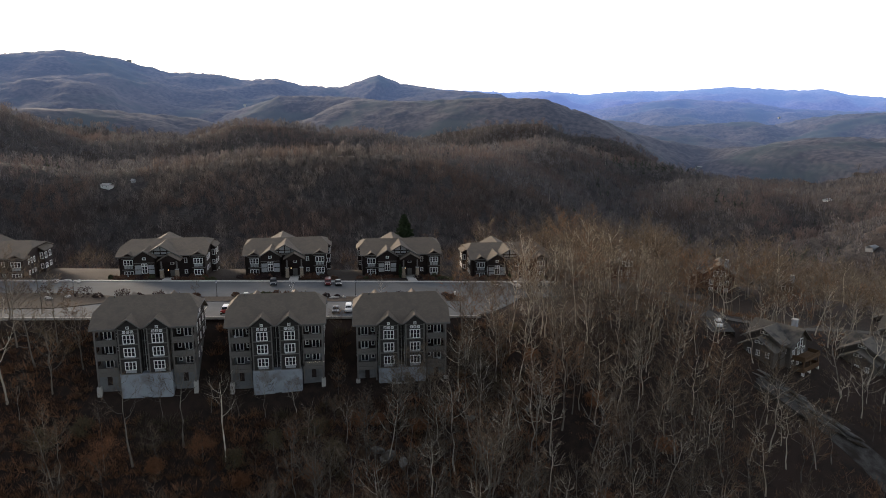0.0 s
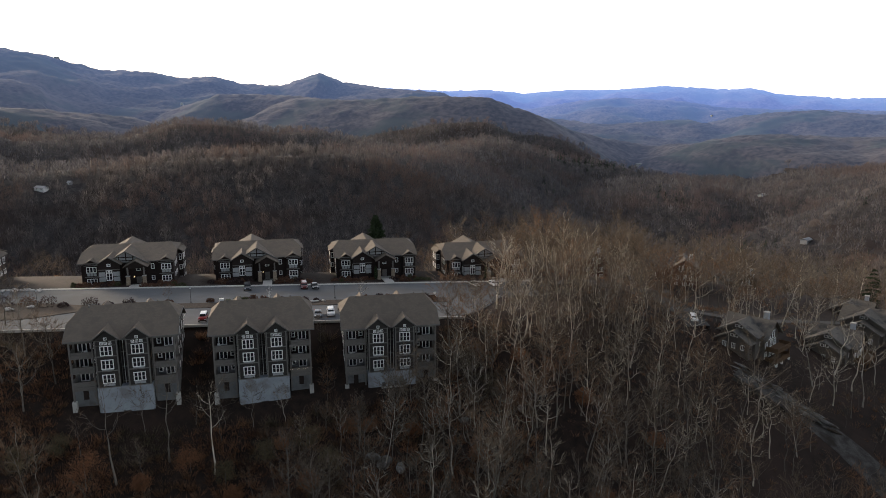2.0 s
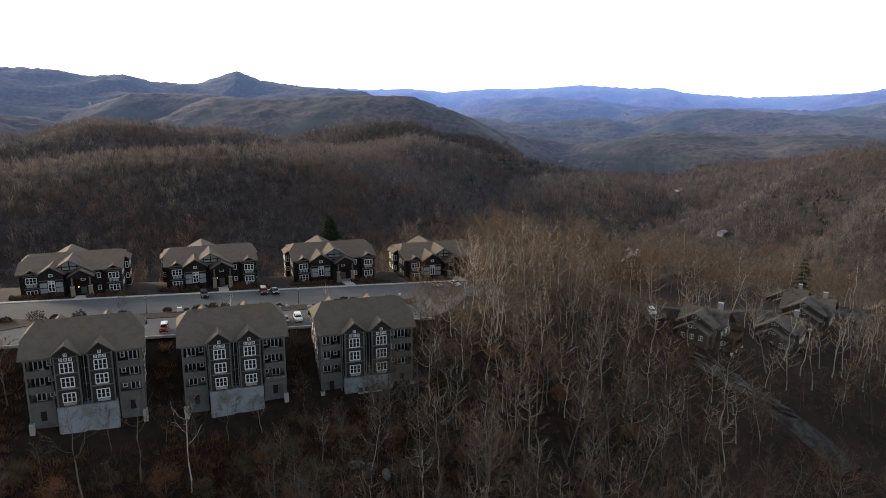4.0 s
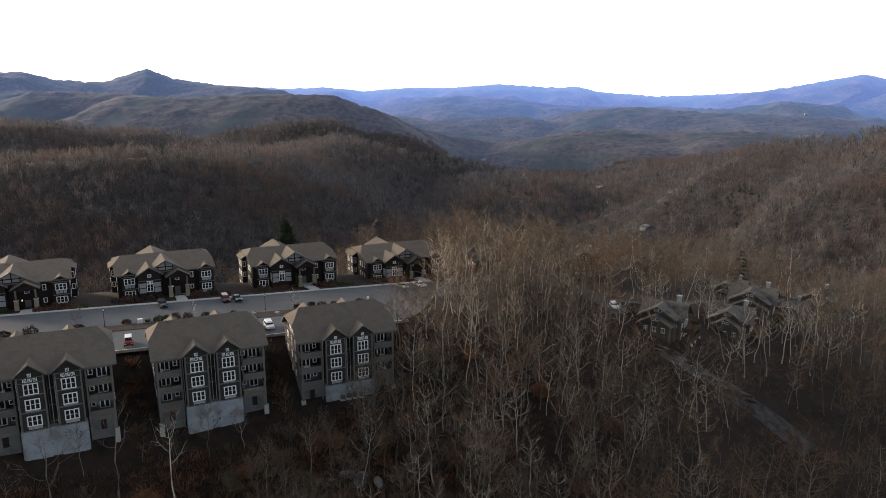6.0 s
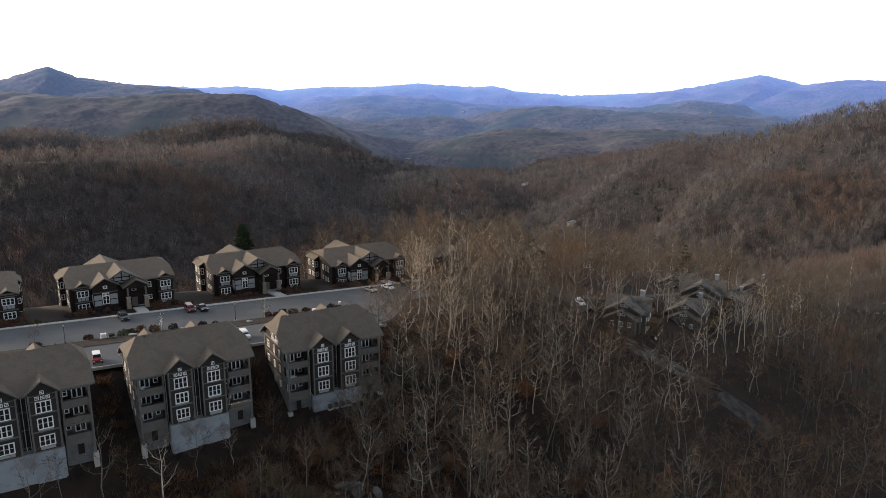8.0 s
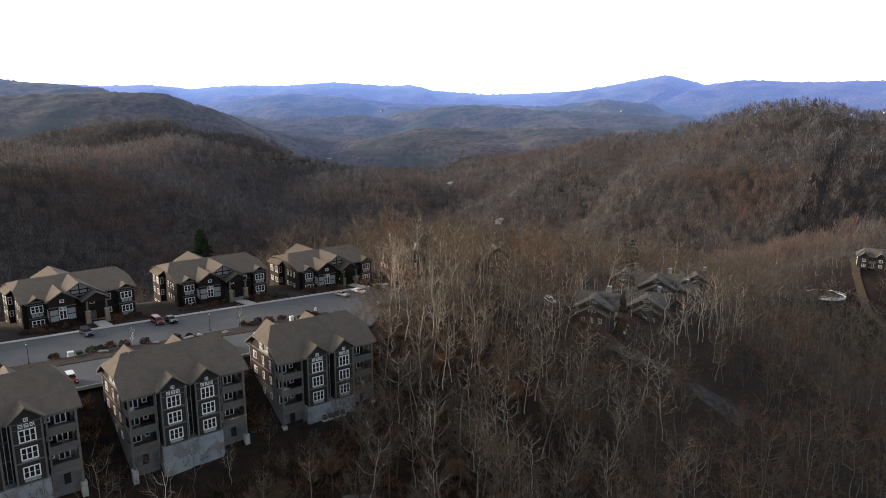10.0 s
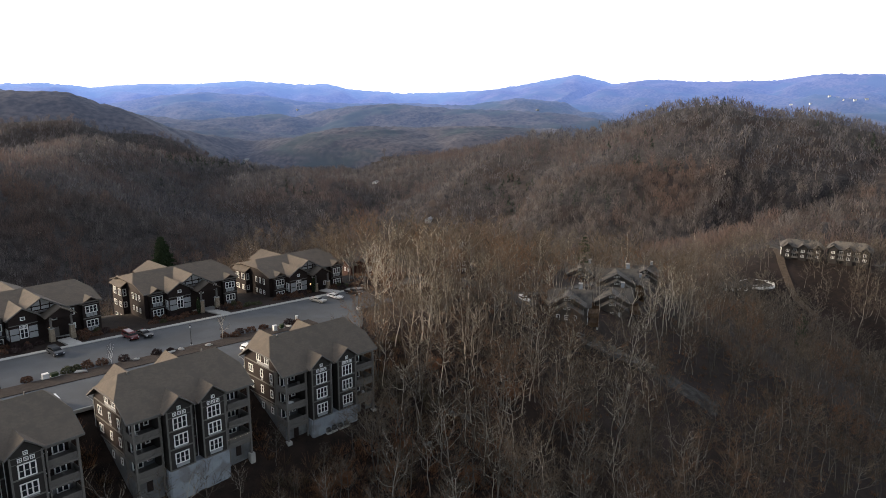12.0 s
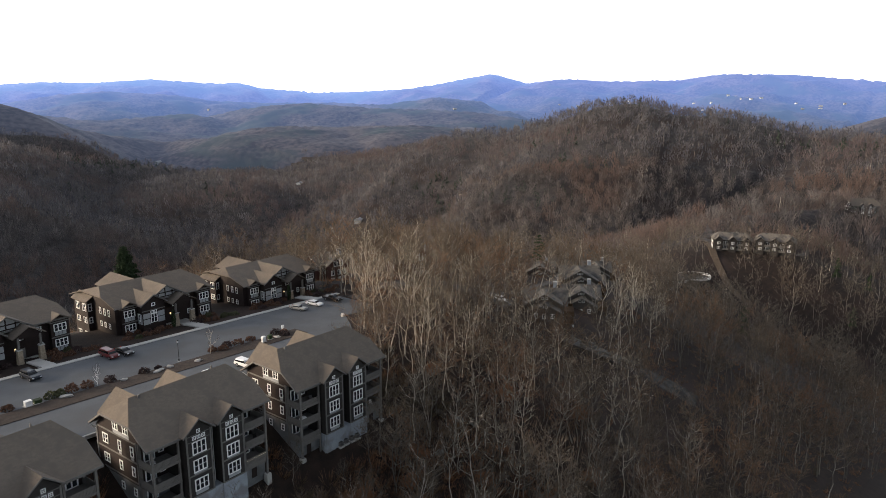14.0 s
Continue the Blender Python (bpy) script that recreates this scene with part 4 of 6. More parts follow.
def car(name, form, paint, label, m, roof=None):
    hull, cabin, glass, hw, axles = CAR_FORMS[form]
    c = thing(name, label, "car" if form != "pickup" else "pickup truck", "parked cars", at=m)
    body = part("body", profile_solid(hull, hw, hw * 0.96, 0.9), paint, c)
    top = part("cabin", profile_solid(cabin, hw * 0.92, hw * 0.74, 1.3), roof or paint, c)
    bm = bmesh.new()
    for s in (-1, 1):
        vs = []
        for x, z in glass:
            zb, zt = glass[0][1], max(g_[1] for g_ in glass)
            y = hw * (0.92 - 0.18 * (z - zb) / (zt - zb)) + 0.012
            vs.append(bm.verts.new((x - 0.0, s * y, z)))
        bm.faces.new(vs if s < 0 else vs[::-1])
    part("side_window", bm, "car_glass", top)
    for (xa, za), (xb, zb), nm, e in ((glass[0], glass[1], "windscreen", 0.09), (glass[3], glass[2], "rear_window", -0.09)):
        bm = bmesh.new()
        wa, wb = hw * 0.84, hw * 0.7
        f = bm.faces.new([bm.verts.new(p) for p in ((xa + e, -wa, za + 0.03), (xa + e, wa, za + 0.03), (xb + e, wb, zb), (xb + e, -wb, zb))])
        part(nm, bm, "car_glass", top)
    r = 0.34 if form in ("sedan", "van") else 0.39
    for x in axles:
        for s in (-1, 1):
            bm = bmesh.new()
            tube(bm, [(x, s * (hw - 0.2), r), (x, s * (hw + 0.02), r)], [r, r], 14)
            tyre = part("wheel", bm, "tyre", c)
            bm = bmesh.new()
            tube(bm, [(x, s * (hw + 0.02), r), (x, s * (hw + 0.035), r)], [r * 0.62, r * 0.58], 10)
            part("rim", bm, "rim", tyre)
    front, back = max(p[0] for p in hull), min(p[0] for p in hull)
    for s in (-1, 1):
        part("headlight", boxes((front - 0.12, front + 0.01, s * hw * 0.72 - 0.17, s * hw * 0.72 + 0.17, 0.66, 0.84)), "headlight", c)
        part("taillight", boxes((back - 0.01, back + 0.12, s * hw * 0.78 - 0.1, s * hw * 0.78 + 0.1, 0.72, 1.0)), "taillight", c)
    part("bumper", boxes((front - 0.05, front + 0.06, -hw * 0.9, hw * 0.9, 0.42, 0.6)), "tyre" if form in ("jeep", "pickup") else paint, c)
    return c


def road_spot(x, y, heading):
    return pose(x, y, -0.04 * road_uv(x, y)[0] + 0.035, 0, 0, heading)


car("parked_suv", "suv", "paint_dark", "dark blue-grey sport utility vehicle parked by the kerb", road_spot(-48.9, 195.6, -78))
car("parked_minivan", "van", "paint_maroon", "dark red minivan parked nose out at the kerb", road_spot(-33.6, 198.2, -80))
car("parked_sedan", "sedan", "paint_black", "black sedan parked beside the red minivan", road_spot(-30.6, 198.2, -78))
car("parked_sedan", "sedan", "paint_silver", "silver-beige sedan parked along the far kerb", road_spot(16.0, 203.6, -72))
car("parked_sedan", "sedan", "paint_white", "white sedan parked between silver car and truck", road_spot(21.8, 204.6, -74))
car("parked_pickup", "pickup", "paint_black", "black pickup truck parked at the road's end", road_spot(28.4, 205.6, -74))
car("parked_car", "sedan", "paint_grey", "grey sedan parked in the lower parking lane", road_spot(-27.3, 171.4, -84))
car("parked_car", "suv", "paint_white", "white hatchback parked in the lower parking lane", road_spot(-24.2, 172.6, -84))
car("parked_car", "suv", "paint_white", "white crossover parked behind the apartment roof", road_spot(-15.6, 175.0, -78))
car("parked_jeep", "jeep", "paint_red", "small red off-roader with a white hard top", road_spot(-53.9, 166.6, -84), "paint_white")

# ---- entrance walks ----
for m in BACKS[:4]:
    p0 = m @ Vector((2.7, -3.2, 0))
    u0, v0 = road_uv(p0.x, p0.y)
    bm = bmesh.new()
    for k in range(5):
        va, vb = 1.0 + (v0 - 1.0) * k / 5, 1.0 + (v0 - 1.0) * (k + 1) / 5 - 0.05
        za = -0.04 * u0 + 0.14 - 0.16 * k * max(0.2, (v0 - 1) / 8)
        q = [ROAD @ Vector((u0 + du, vv, za)) for du, vv in ((-1.3, va), (1.3, va), (1.3, vb), (-1.3, vb))]
        slab(bm, [tuple(p) for p in q], 1.2)
    bmesh.ops.recalc_face_normals(bm, faces=bm.faces)
    tagged(new("entrance_walk", mesh_of(bm, "entrance_walk", "concrete")), "stepped pale concrete walk from road to porch", "walk", kind="structure")

# ---- lamp posts ----
def lamp_post():
    c = thing("street_lamp", "slim black lamp post with a small lantern head", "street lamp", "lamp posts along the island")
    bm = bmesh.new()
    tube(bm, [(0, 0, 0), (0, 0, 0.5), (0, 0, 0.55), (0, 0, 3.9)], [0.14, 0.12, 0.06, 0.05], 8)
    part("post", bm, "iron", c)
    bm = bmesh.new()
    tube(bm, [(0, 0, 3.9), (0, 0, 3.98), (0, 0, 4.35)], [0.09, 0.15, 0.2], 8)
    part("lantern", bm, "headlight", c, "pale glass lantern")
    bm = bmesh.new()
    tube(bm, [(0, 0, 4.35), (0, 0, 4.5), (0, 0, 4.58)], [0.25, 0.12, 0.02], 8)
    part("cap", bm, "iron", c)
    part("footing", boxes((-0.25, 0.25, -0.25, 0.25, -0.2, 0.06)), "concrete", c)
    return c


M["iron"] = material("black_iron", (0.015, 0.015, 0.016), (0.025, 0.025, 0.026), 6.0, 0.5)
lp = lamp_post()
lp.matrix_world = pose(-24.1, 186.6, 0.13)
copy_thing(lp, pose(-60.4, 180.6, 1.5))
copy_thing(lp, pose(-96.0, 176.0, 2.9))

# ---- planting ----
def shrub_mesh(seed, r, h, mat, n=260, leaf=0.16):
    rng = random.Random(seed)
    v, f = [], []
    for k in range(n):
        a, b = rng.uniform(0, 6.28), math.acos(rng.uniform(-0.1, 1))
        q = rng.uniform(0.72, 1.05) * (1 + 0.18 * math.sin(3 * a + seed) * math.sin(2 * b))
        p = Vector((math.cos(a) * math.sin(b) * r * q, math.sin(a) * math.sin(b) * r * q, max(0.03, math.cos(b) * h * q)))
        d1 = Vector((rng.uniform(-1, 1), rng.uniform(-1, 1), rng.uniform(-1, 1))).normalized() * leaf * rng.uniform(0.7, 1.5)
        d2 = d1.orthogonal().normalized() * leaf * 0.7
        i = len(v)
        v += [p - d1, p + d2, p + d1, p - d2]
        f.append((i, i + 1, i + 2, i + 3))
    me = bpy.data.meshes.new("foliage")
    me.from_pydata([tuple(p) for p in v], [], f)
    me.materials.append(M[mat])
    return me


def leaf_crown(seed, r, h, mat, clumps=26, n=55, leaf=0.1):
    """Loose ragged crown: leaves gathered in clumps with gaps between."""
    rng = random.Random(seed)
    v, f = [], []
    for c in range(clumps):
        a, q = rng.uniform(0, 6.28), math.sqrt(rng.random())
        z = rng.random()
        wide = r * (0.35 + 0.65 * math.sin(math.pi * min(1, 0.2 + 0.75 * z)))
        o = Vector((math.cos(a) * q * wide, math.sin(a) * q * wide, h * z))
        s = r * rng.uniform(0.12, 0.3)
        for k in range(n):
            p = o + Vector((rng.gauss(0, s), rng.gauss(0, s), rng.gauss(0, s * 0.8)))
            d1 = Vector((rng.uniform(-1, 1), rng.uniform(-1, 1), rng.uniform(-1, 1))).normalized() * leaf * rng.uniform(0.7, 1.4)
            d2 = d1.orthogonal().normalized() * leaf * 0.6
            i = len(v)
            v += [p - d1, p + d2, p + d1]
            f.append((i, i + 1, i + 2))
    me = bpy.data.meshes.new("crown")
    me.from_pydata([tuple(p) for p in v], [], f)
    me.materials.append(M[mat])
    return me


def shrub(seed, x, y, z, r, h, mat, label):
    s = thing("shrub", label, "shrub", "planted shrubs", at=pose(x, y, z))
    ob = new("foliage", shrub_mesh(seed, r, h, mat))
    ob.parent = s
    bm = bmesh.new()
    for k in range(5):
        a = k * 1.256
        tube(bm, [(0, 0, -0.1), (math.cos(a) * r * 0.3, math.sin(a) * r * 0.3, h * 0.45), (math.cos(a) * r * 0.6, math.sin(a) * r * 0.6, h * 0.8)], [0.04, 0.03, 0.01], 4)
    part("stem", bm, "bark", s)
    return s


M["shrub_rust"] = material("rust_foliage", (0.07, 0.035, 0.022), (0.12, 0.062, 0.038), 2.0, 0.9, vary=0.35)
M["shrub_olive"] = material("olive_foliage", (0.04, 0.045, 0.02), (0.075, 0.075, 0.035), 2.0, 0.9, vary=0.3)
M["shrub_dark"] = material("dark_foliage", (0.03, 0.02, 0.02), (0.05, 0.03, 0.028), 2.0, 0.9, vary=0.3)
M["leaf_orange"] = material("dead_oak_leaves", (0.15, 0.07, 0.036), (0.26, 0.13, 0.068), 1.0, 0.95, vary=0.35, thin=0.3)
SHRUBS = [(-49, 183.4, 1.3, 1.0, "olive"), (-47.4, 183.9, 1.0, 0.9, "olive"), (-45.3, 184.2, 1.15, 1.3, "rust"), (-42.6, 184.4, 1.2, 1.1, "rust"), (-38.5, 184.4, 1.1, 1.1, "dark"), (-32.0, 184.8, 1.1, 0.9, "dark"), (-29.0, 185.4, 0.7, 0.5, "dark"), (-16.0, 188.0, 1.0, 0.9, "rust"), (-13.8, 187.4, 1.2, 0.9, "rust"), (-12.2, 189.0, 1.1, 1.1, "dark"), (-9.6, 188.8, 1.3, 1.0, "rust"), (-6.2, 189.3, 1.1, 0.8, "rust"), (0.6, 190.0, 1.2, 1.1, "dark"), (1.6, 187.6, 1.2, 0.9, "dark"), (2.6, 189.4, 1.0, 0.8, "rust"), (-56, 182.4, 1.0, 0.8, "rust"), (-66, 180.5, 1.2, 0.8, "rust"), (-80, 177.8, 1.3, 0.9, "dark"), (-90, 176.2, 1.4, 1.0, "dark"), (-75, 178.6, 1.6, 1.5, "dark"), (-84, 177.4, 2.0, 2.0, "dark"), (-94, 176.6, 2.2, 2.4, "dark"), (-99, 177.2, 2.0, 2.2, "rust"), (-104, 176.4, 2.2, 2.6, "dark"), (-110, 177.0, 2.4, 2.6, "dark")]
for i, (x, y, r, h, tone) in enumerate(SHRUBS):
    shrub(500 + i, x, y, -0.04 * road_uv(x, y)[0] + 0.12, r, h, "shrub_" + tone, {"olive": "olive-green evergreen shrub on the mulched island", "rust": "rust-brown rounded shrub on the mulched island", "dark": "dark maroon shrub on the mulched island"}[tone])
# shrubs at the feet of the upper buildings
rng = random.Random(7)
for b_i, m in enumerate(BACKS[:4]):
    for k, lx in enumerate((-10.6, -8.6, -6.4, -4.2, -2.2, 6.8, 8.6, 10.4, 11.8)):
        p = m @ Vector((lx + rng.uniform(-0.5, 0.5), (-2.9 if -7.5 < lx < -1 else -1.0) + rng.uniform(-0.4, 0.3), 0))
        tone = rng.choice(("rust", "rust", "olive", "dark"))
        shrub(600 + 20 * b_i + k, p.x, p.y, land_at(p.x, p.y) - 0.05, rng.uniform(0.8, 1.3), rng.uniform(0.8, 1.4), "shrub_" + tone, {"olive": "olive-green shrub before the apartment wall", "rust": "brown shrub before the apartment wall", "dark": "dark shrub before the apartment wall"}[tone])
    for k, lx in enumerate((-13.4, -11.8, -9.6, -7.4, -5.0, 5.2, 7.4, 9.4, 11.4, 13.2, 15.0)):
        p = m @ Vector((lx + rng.uniform(-0.6, 0.6), -4.6 + rng.uniform(-2.2, 0.6), 0))
        tone = rng.choice(("rust", "rust", "rust", "olive", "dark"))
        shrub(800 + 20 * b_i + k, p.x, p.y, land_at(p.x, p.y) - 0.05, rng.uniform(0.8, 1.4), rng.uniform(0.7, 1.3), "shrub_" + tone, {"olive": "olive-green shrub between the walk and the apartments", "rust": "rust-brown shrub between the walk and the apartments", "dark": "dark shrub between the walk and the apartments"}[tone])


def column_tree(x, y, z, h):
    t = thing("columnar_evergreen", "narrow dark green columnar evergreen beside the porch", "tree", at=pose(x, y, z))
    rng_ = random.Random(int(x * 7))
    v, f = [], []
    for k in range(900):
        q = rng_.random()
        r = 0.55 * math.sin(math.pi * min(1, 0.12 + q * 0.88)) ** 0.6 * rng_.uniform(0.75, 1.1)
        a = rng_.uniform(0, 6.28)
        p = Vector((math.cos(a) * r, math.sin(a) * r, 0.15 + q * h))
        d1 = Vector((math.cos(a) * 0.4, math.sin(a) * 0.4, 1)).normalized() * 0.16
        d2 = Vector((-math.sin(a), math.cos(a), 0)) * 0.09
        i = len(v)
        v += [p - d1, p + d2, p + d1, p - d2]
        f.append((i, i + 1, i + 2, i + 3))
    me = bpy.data.meshes.new("foliage")
    me.from_pydata([tuple(p) for p in v], [], f)
    me.materials.append(M["pine"])
    new("foliage", me).parent = t
    bm = bmesh.new()
    tube(bm, [(0, 0, -0.2), (0, 0, h * 0.9)], [0.09, 0.03], 5)
    part("trunk", bm, "bark", t)


for m in BACKS[:2]:
    p = m @ Vector((-0.6, -3.4, 0))
    column_tree(p.x, p.y, land_at(p.x, p.y), 4.2)


def boulder(seed, x, y, z, a, b, h, mat="rock", name="boulder", label="pale grey landscape boulder on the mulch", fine=2):
    rng_ = random.Random(seed)
    bm = bmesh.new()
    bmesh.ops.create_icosphere(bm, subdivisions=fine, radius=1)
    for v_ in bm.verts:
        n_ = noise.noise(v_.co * 1.3 + Vector((seed, 0, 0)))
        v_.co = Vector((v_.co.x * a, v_.co.y * b, v_.co.z * h)) * (1 + 0.4 * n_ + 0.22 * noise.noise(v_.co * 4.1 + Vector((0, seed, 0))))
    ob = new(name, mesh_of(bm, name, mat))
    ob.matrix_world = pose(x, y, z, 0, 0, rng_.uniform(0, 180))
    return tagged(ob, label, "rock")


M["pale_rock"] = material("pale_rock", (0.38, 0.36, 0.33), (0.55, 0.53, 0.5), 1.5, 0.9, 0.6)
for i, (x, y, a, b, h) in enumerate(((-46.9, 181.8, 1.2, 0.5, 0.4), (-29.6, 183.6, 1.4, 0.5, 0.35), (-36.5, 183.2, 0.8, 0.4, 0.3), (-21.2, 184.0, 0.8, 0.5, 0.35), (-0.6, 187.2, 0.9, 0.5, 0.3), (21.2, 191.2, 0.9, 0.6, 0.7), (-27.0, 184.4, 0.7, 0.4, 0.4), (-108, 189.5, 1.2, 0.8, 0.6), (-105.5, 190.5, 0.9, 0.7, 0.5), (-102, 189.8, 1.1, 0.6, 0.5), (-111, 188.6, 0.8, 0.6, 0.5), (-97, 174.6, 0.9, 0.6, 0.5), (-101, 172.6, 1.1, 0.7, 0.6))):
    boulder(20 + i, x, y, -0.04 * road_uv(x, y)[0] + 0.2, a, b, h, "pale_rock")


def utility_box(x, y, w, h, mat, label):
    c = thing("utility_box", label, "utility box", at=pose(x, y, -0.04 * road_uv(x, y)[0] + 0.12, 0, 0, 8))
    bm = boxes((-w / 2, w / 2, -w * 0.4, w * 0.4, 0, h))
    bmesh.ops.bevel(bm, geom=list(bm.edges), offset=0.05, segments=2, affect="EDGES")
    part("cabinet", bm, mat, c)
    part("lid", boxes((-w / 2 - 0.03, w / 2 + 0.03, -w * 0.4 - 0.03, w * 0.4 + 0.03, h, h + 0.06)), mat, c)
    part("plinth", boxes((-w / 2 - 0.12, w / 2 + 0.12, -w * 0.4 - 0.12, w * 0.4 + 0.12, -0.1, 0.06)), "concrete", c)


utility_box(-53.0, 181.9, 1.1, 0.9, "white", "white metal utility cabinet on the island")
utility_box(-51.4, 182.3, 1.2, 0.6, "pine", "dark green transformer box on the island")
utility_box(-4.7, 186.2, 0.9, 1.2, "white", "white utility cabinet near the island's end")
utility_box(-2.6, 187.0, 0.9, 0.9, "pine", "dark green utility box near the island's end")
utility_box(3.3, 191.0, 0.55, 1.1, "white", "small white service box at the island's tip")

# ---- things by the apartment houses ----
def condenser(m):
    c = thing("air_conditioner", "grey outdoor air conditioner unit against the foundation", "air conditioner", "condensers by the foundation", at=m)
    bm = boxes((-0.42, 0.42, -0.42, 0.42, 0.08, 0.85))
    bmesh.ops.bevel(bm, geom=list(bm.edges), offset=0.05, segments=2, affect="EDGES")
    body = part("casing", bm, "trim", c)
    bm = bmesh.new()
    tube(bm, [(0, 0, 0.85), (0, 0, 0.9)], [0.36, 0.36], 12)
    part("fan_grille", bm, "iron", body)
    for k in range(6):
        part("louvre", boxes((-0.4, 0.4, -0.435, -0.42, 0.16 + k * 0.1, 0.2 + k * 0.1)), "iron", body)
    part("pad", boxes((-0.55, 0.55, -0.55, 0.55, -0.25, 0.08)), "concrete", c)


for lx in (-1.9, -0.6, 0.9, 2.2):
    p = FRONTS[0] @ Vector((lx, -0.7, 0))
    condenser(pose(p.x, p.y, land_at(p.x, p.y) + 0.15, 0, 0, 6))


def patio_set(m, cover="white"):
    c = thing("patio_table", "round patio table under a pale cover on the balcony", "table", at=m)
    bm = bmesh.new()
    tube(bm, [(0, 0, 0.02), (0, 0, 0.6), (0, 0, 0.78), (0, 0, 0.95)], [0.75, 0.72, 0.62, 0.12], 12)
    part("cover", bm, cover, c)


def patio_chair(m, mat="wood"):
    c = thing("patio_chair", "simple wooden balcony chair facing the valley", "chair", "balcony chairs", at=m)
    part("seat", boxes((-0.28, 0.28, -0.28, 0.28, 0.4, 0.46)), mat, c)
    part("backrest", boxes((-0.28, 0.28, 0.24, 0.3, 0.46, 1.0)), mat, c)
    for x in (-0.25, 0.25):
        for y in (-0.25, 0.25):
            part("leg", boxes((x - 0.03, x + 0.03, y - 0.03, y + 0.03, 0, 0.4)), mat, c)
        part("armrest", boxes((x - 0.04, x + 0.04, -0.28, 0.28, 0.62, 0.66)), mat, c)


patio_set(FRONTS[0] @ pose(-8.6, 1.5, FLOORS[1]))
for b_i, rows in enumerate((((-6.6, 1.6, 0), (8.6, 1.8, 2), (7.0, 1.8, 1)), ((-8.2, 1.6, 1), (-9.0, 2.0, 0), (8.8, 1.6, 1), (7.4, 1.9, 0)), ((-8.4, 1.7, 0), (-7.2, 1.7, 0), (-8.6, 1.6, 1), (8.2, 1.8, 1)))):
    for k, (lx, ly, fl) in enumerate(rows):
        patio_chair(FRONTS[b_i] @ pose(lx, ly, FLOORS[fl], 0, 0, rng.uniform(-40, 40)), ("wood", "white", "siding_grey")[k % 3])

M["bulb_glow"] = material("bulb_glow", (0.9, 0.8, 0.6), (1, 0.9, 0.7), 1.0)
g = M["bulb_glow"].node_tree.nodes["Principled BSDF"]
g.inputs["Emission Color"].default_value, g.inputs["Emission Strength"].default_value = (1, 0.8, 0.55, 1), 1.2
# string lights on one low balcony
c = thing("string_lights", "string of small warm bulbs along a balcony rail", "string lights", at=FRONTS[1])
bm = bmesh.new()
tube(bm, [(5.6 + 0.46 * k, 0.2, FLOORS[2] + 1.02 - 0.08 * (k % 2)) for k in range(11)], [0.012] * 11, 4)
part("cable", bm, "iron", c)
for k in range(11):
    bm = bmesh.new()
    bmesh.ops.create_icosphere(bm, subdivisions=1, radius=0.04, matrix=Matrix.Translation((5.6 + 0.46 * k, 0.2, FLOORS[2] + 0.95 - 0.08 * (k % 2))))
    part("bulb", bm, "bulb_glow", c)

# ---- houses along the lane ----
M["cedar"] = material("amber_cedar", (0.085, 0.048, 0.024), (0.135, 0.08, 0.04), 2.0, 0.8, 0.1, stretch=(1, 1, 5))
M["siding_taupe"] = material("taupe_siding", (0.085, 0.075, 0.066), (0.12, 0.105, 0.092), 0.8, 0.8, 0.15, stretch=(0.4, 0.4, 6))
M["siding_red"] = material("red_brown_siding", (0.055, 0.026, 0.02), (0.085, 0.04, 0.03), 0.8, 0.8, 0.15, stretch=(0.4, 0.4, 6))


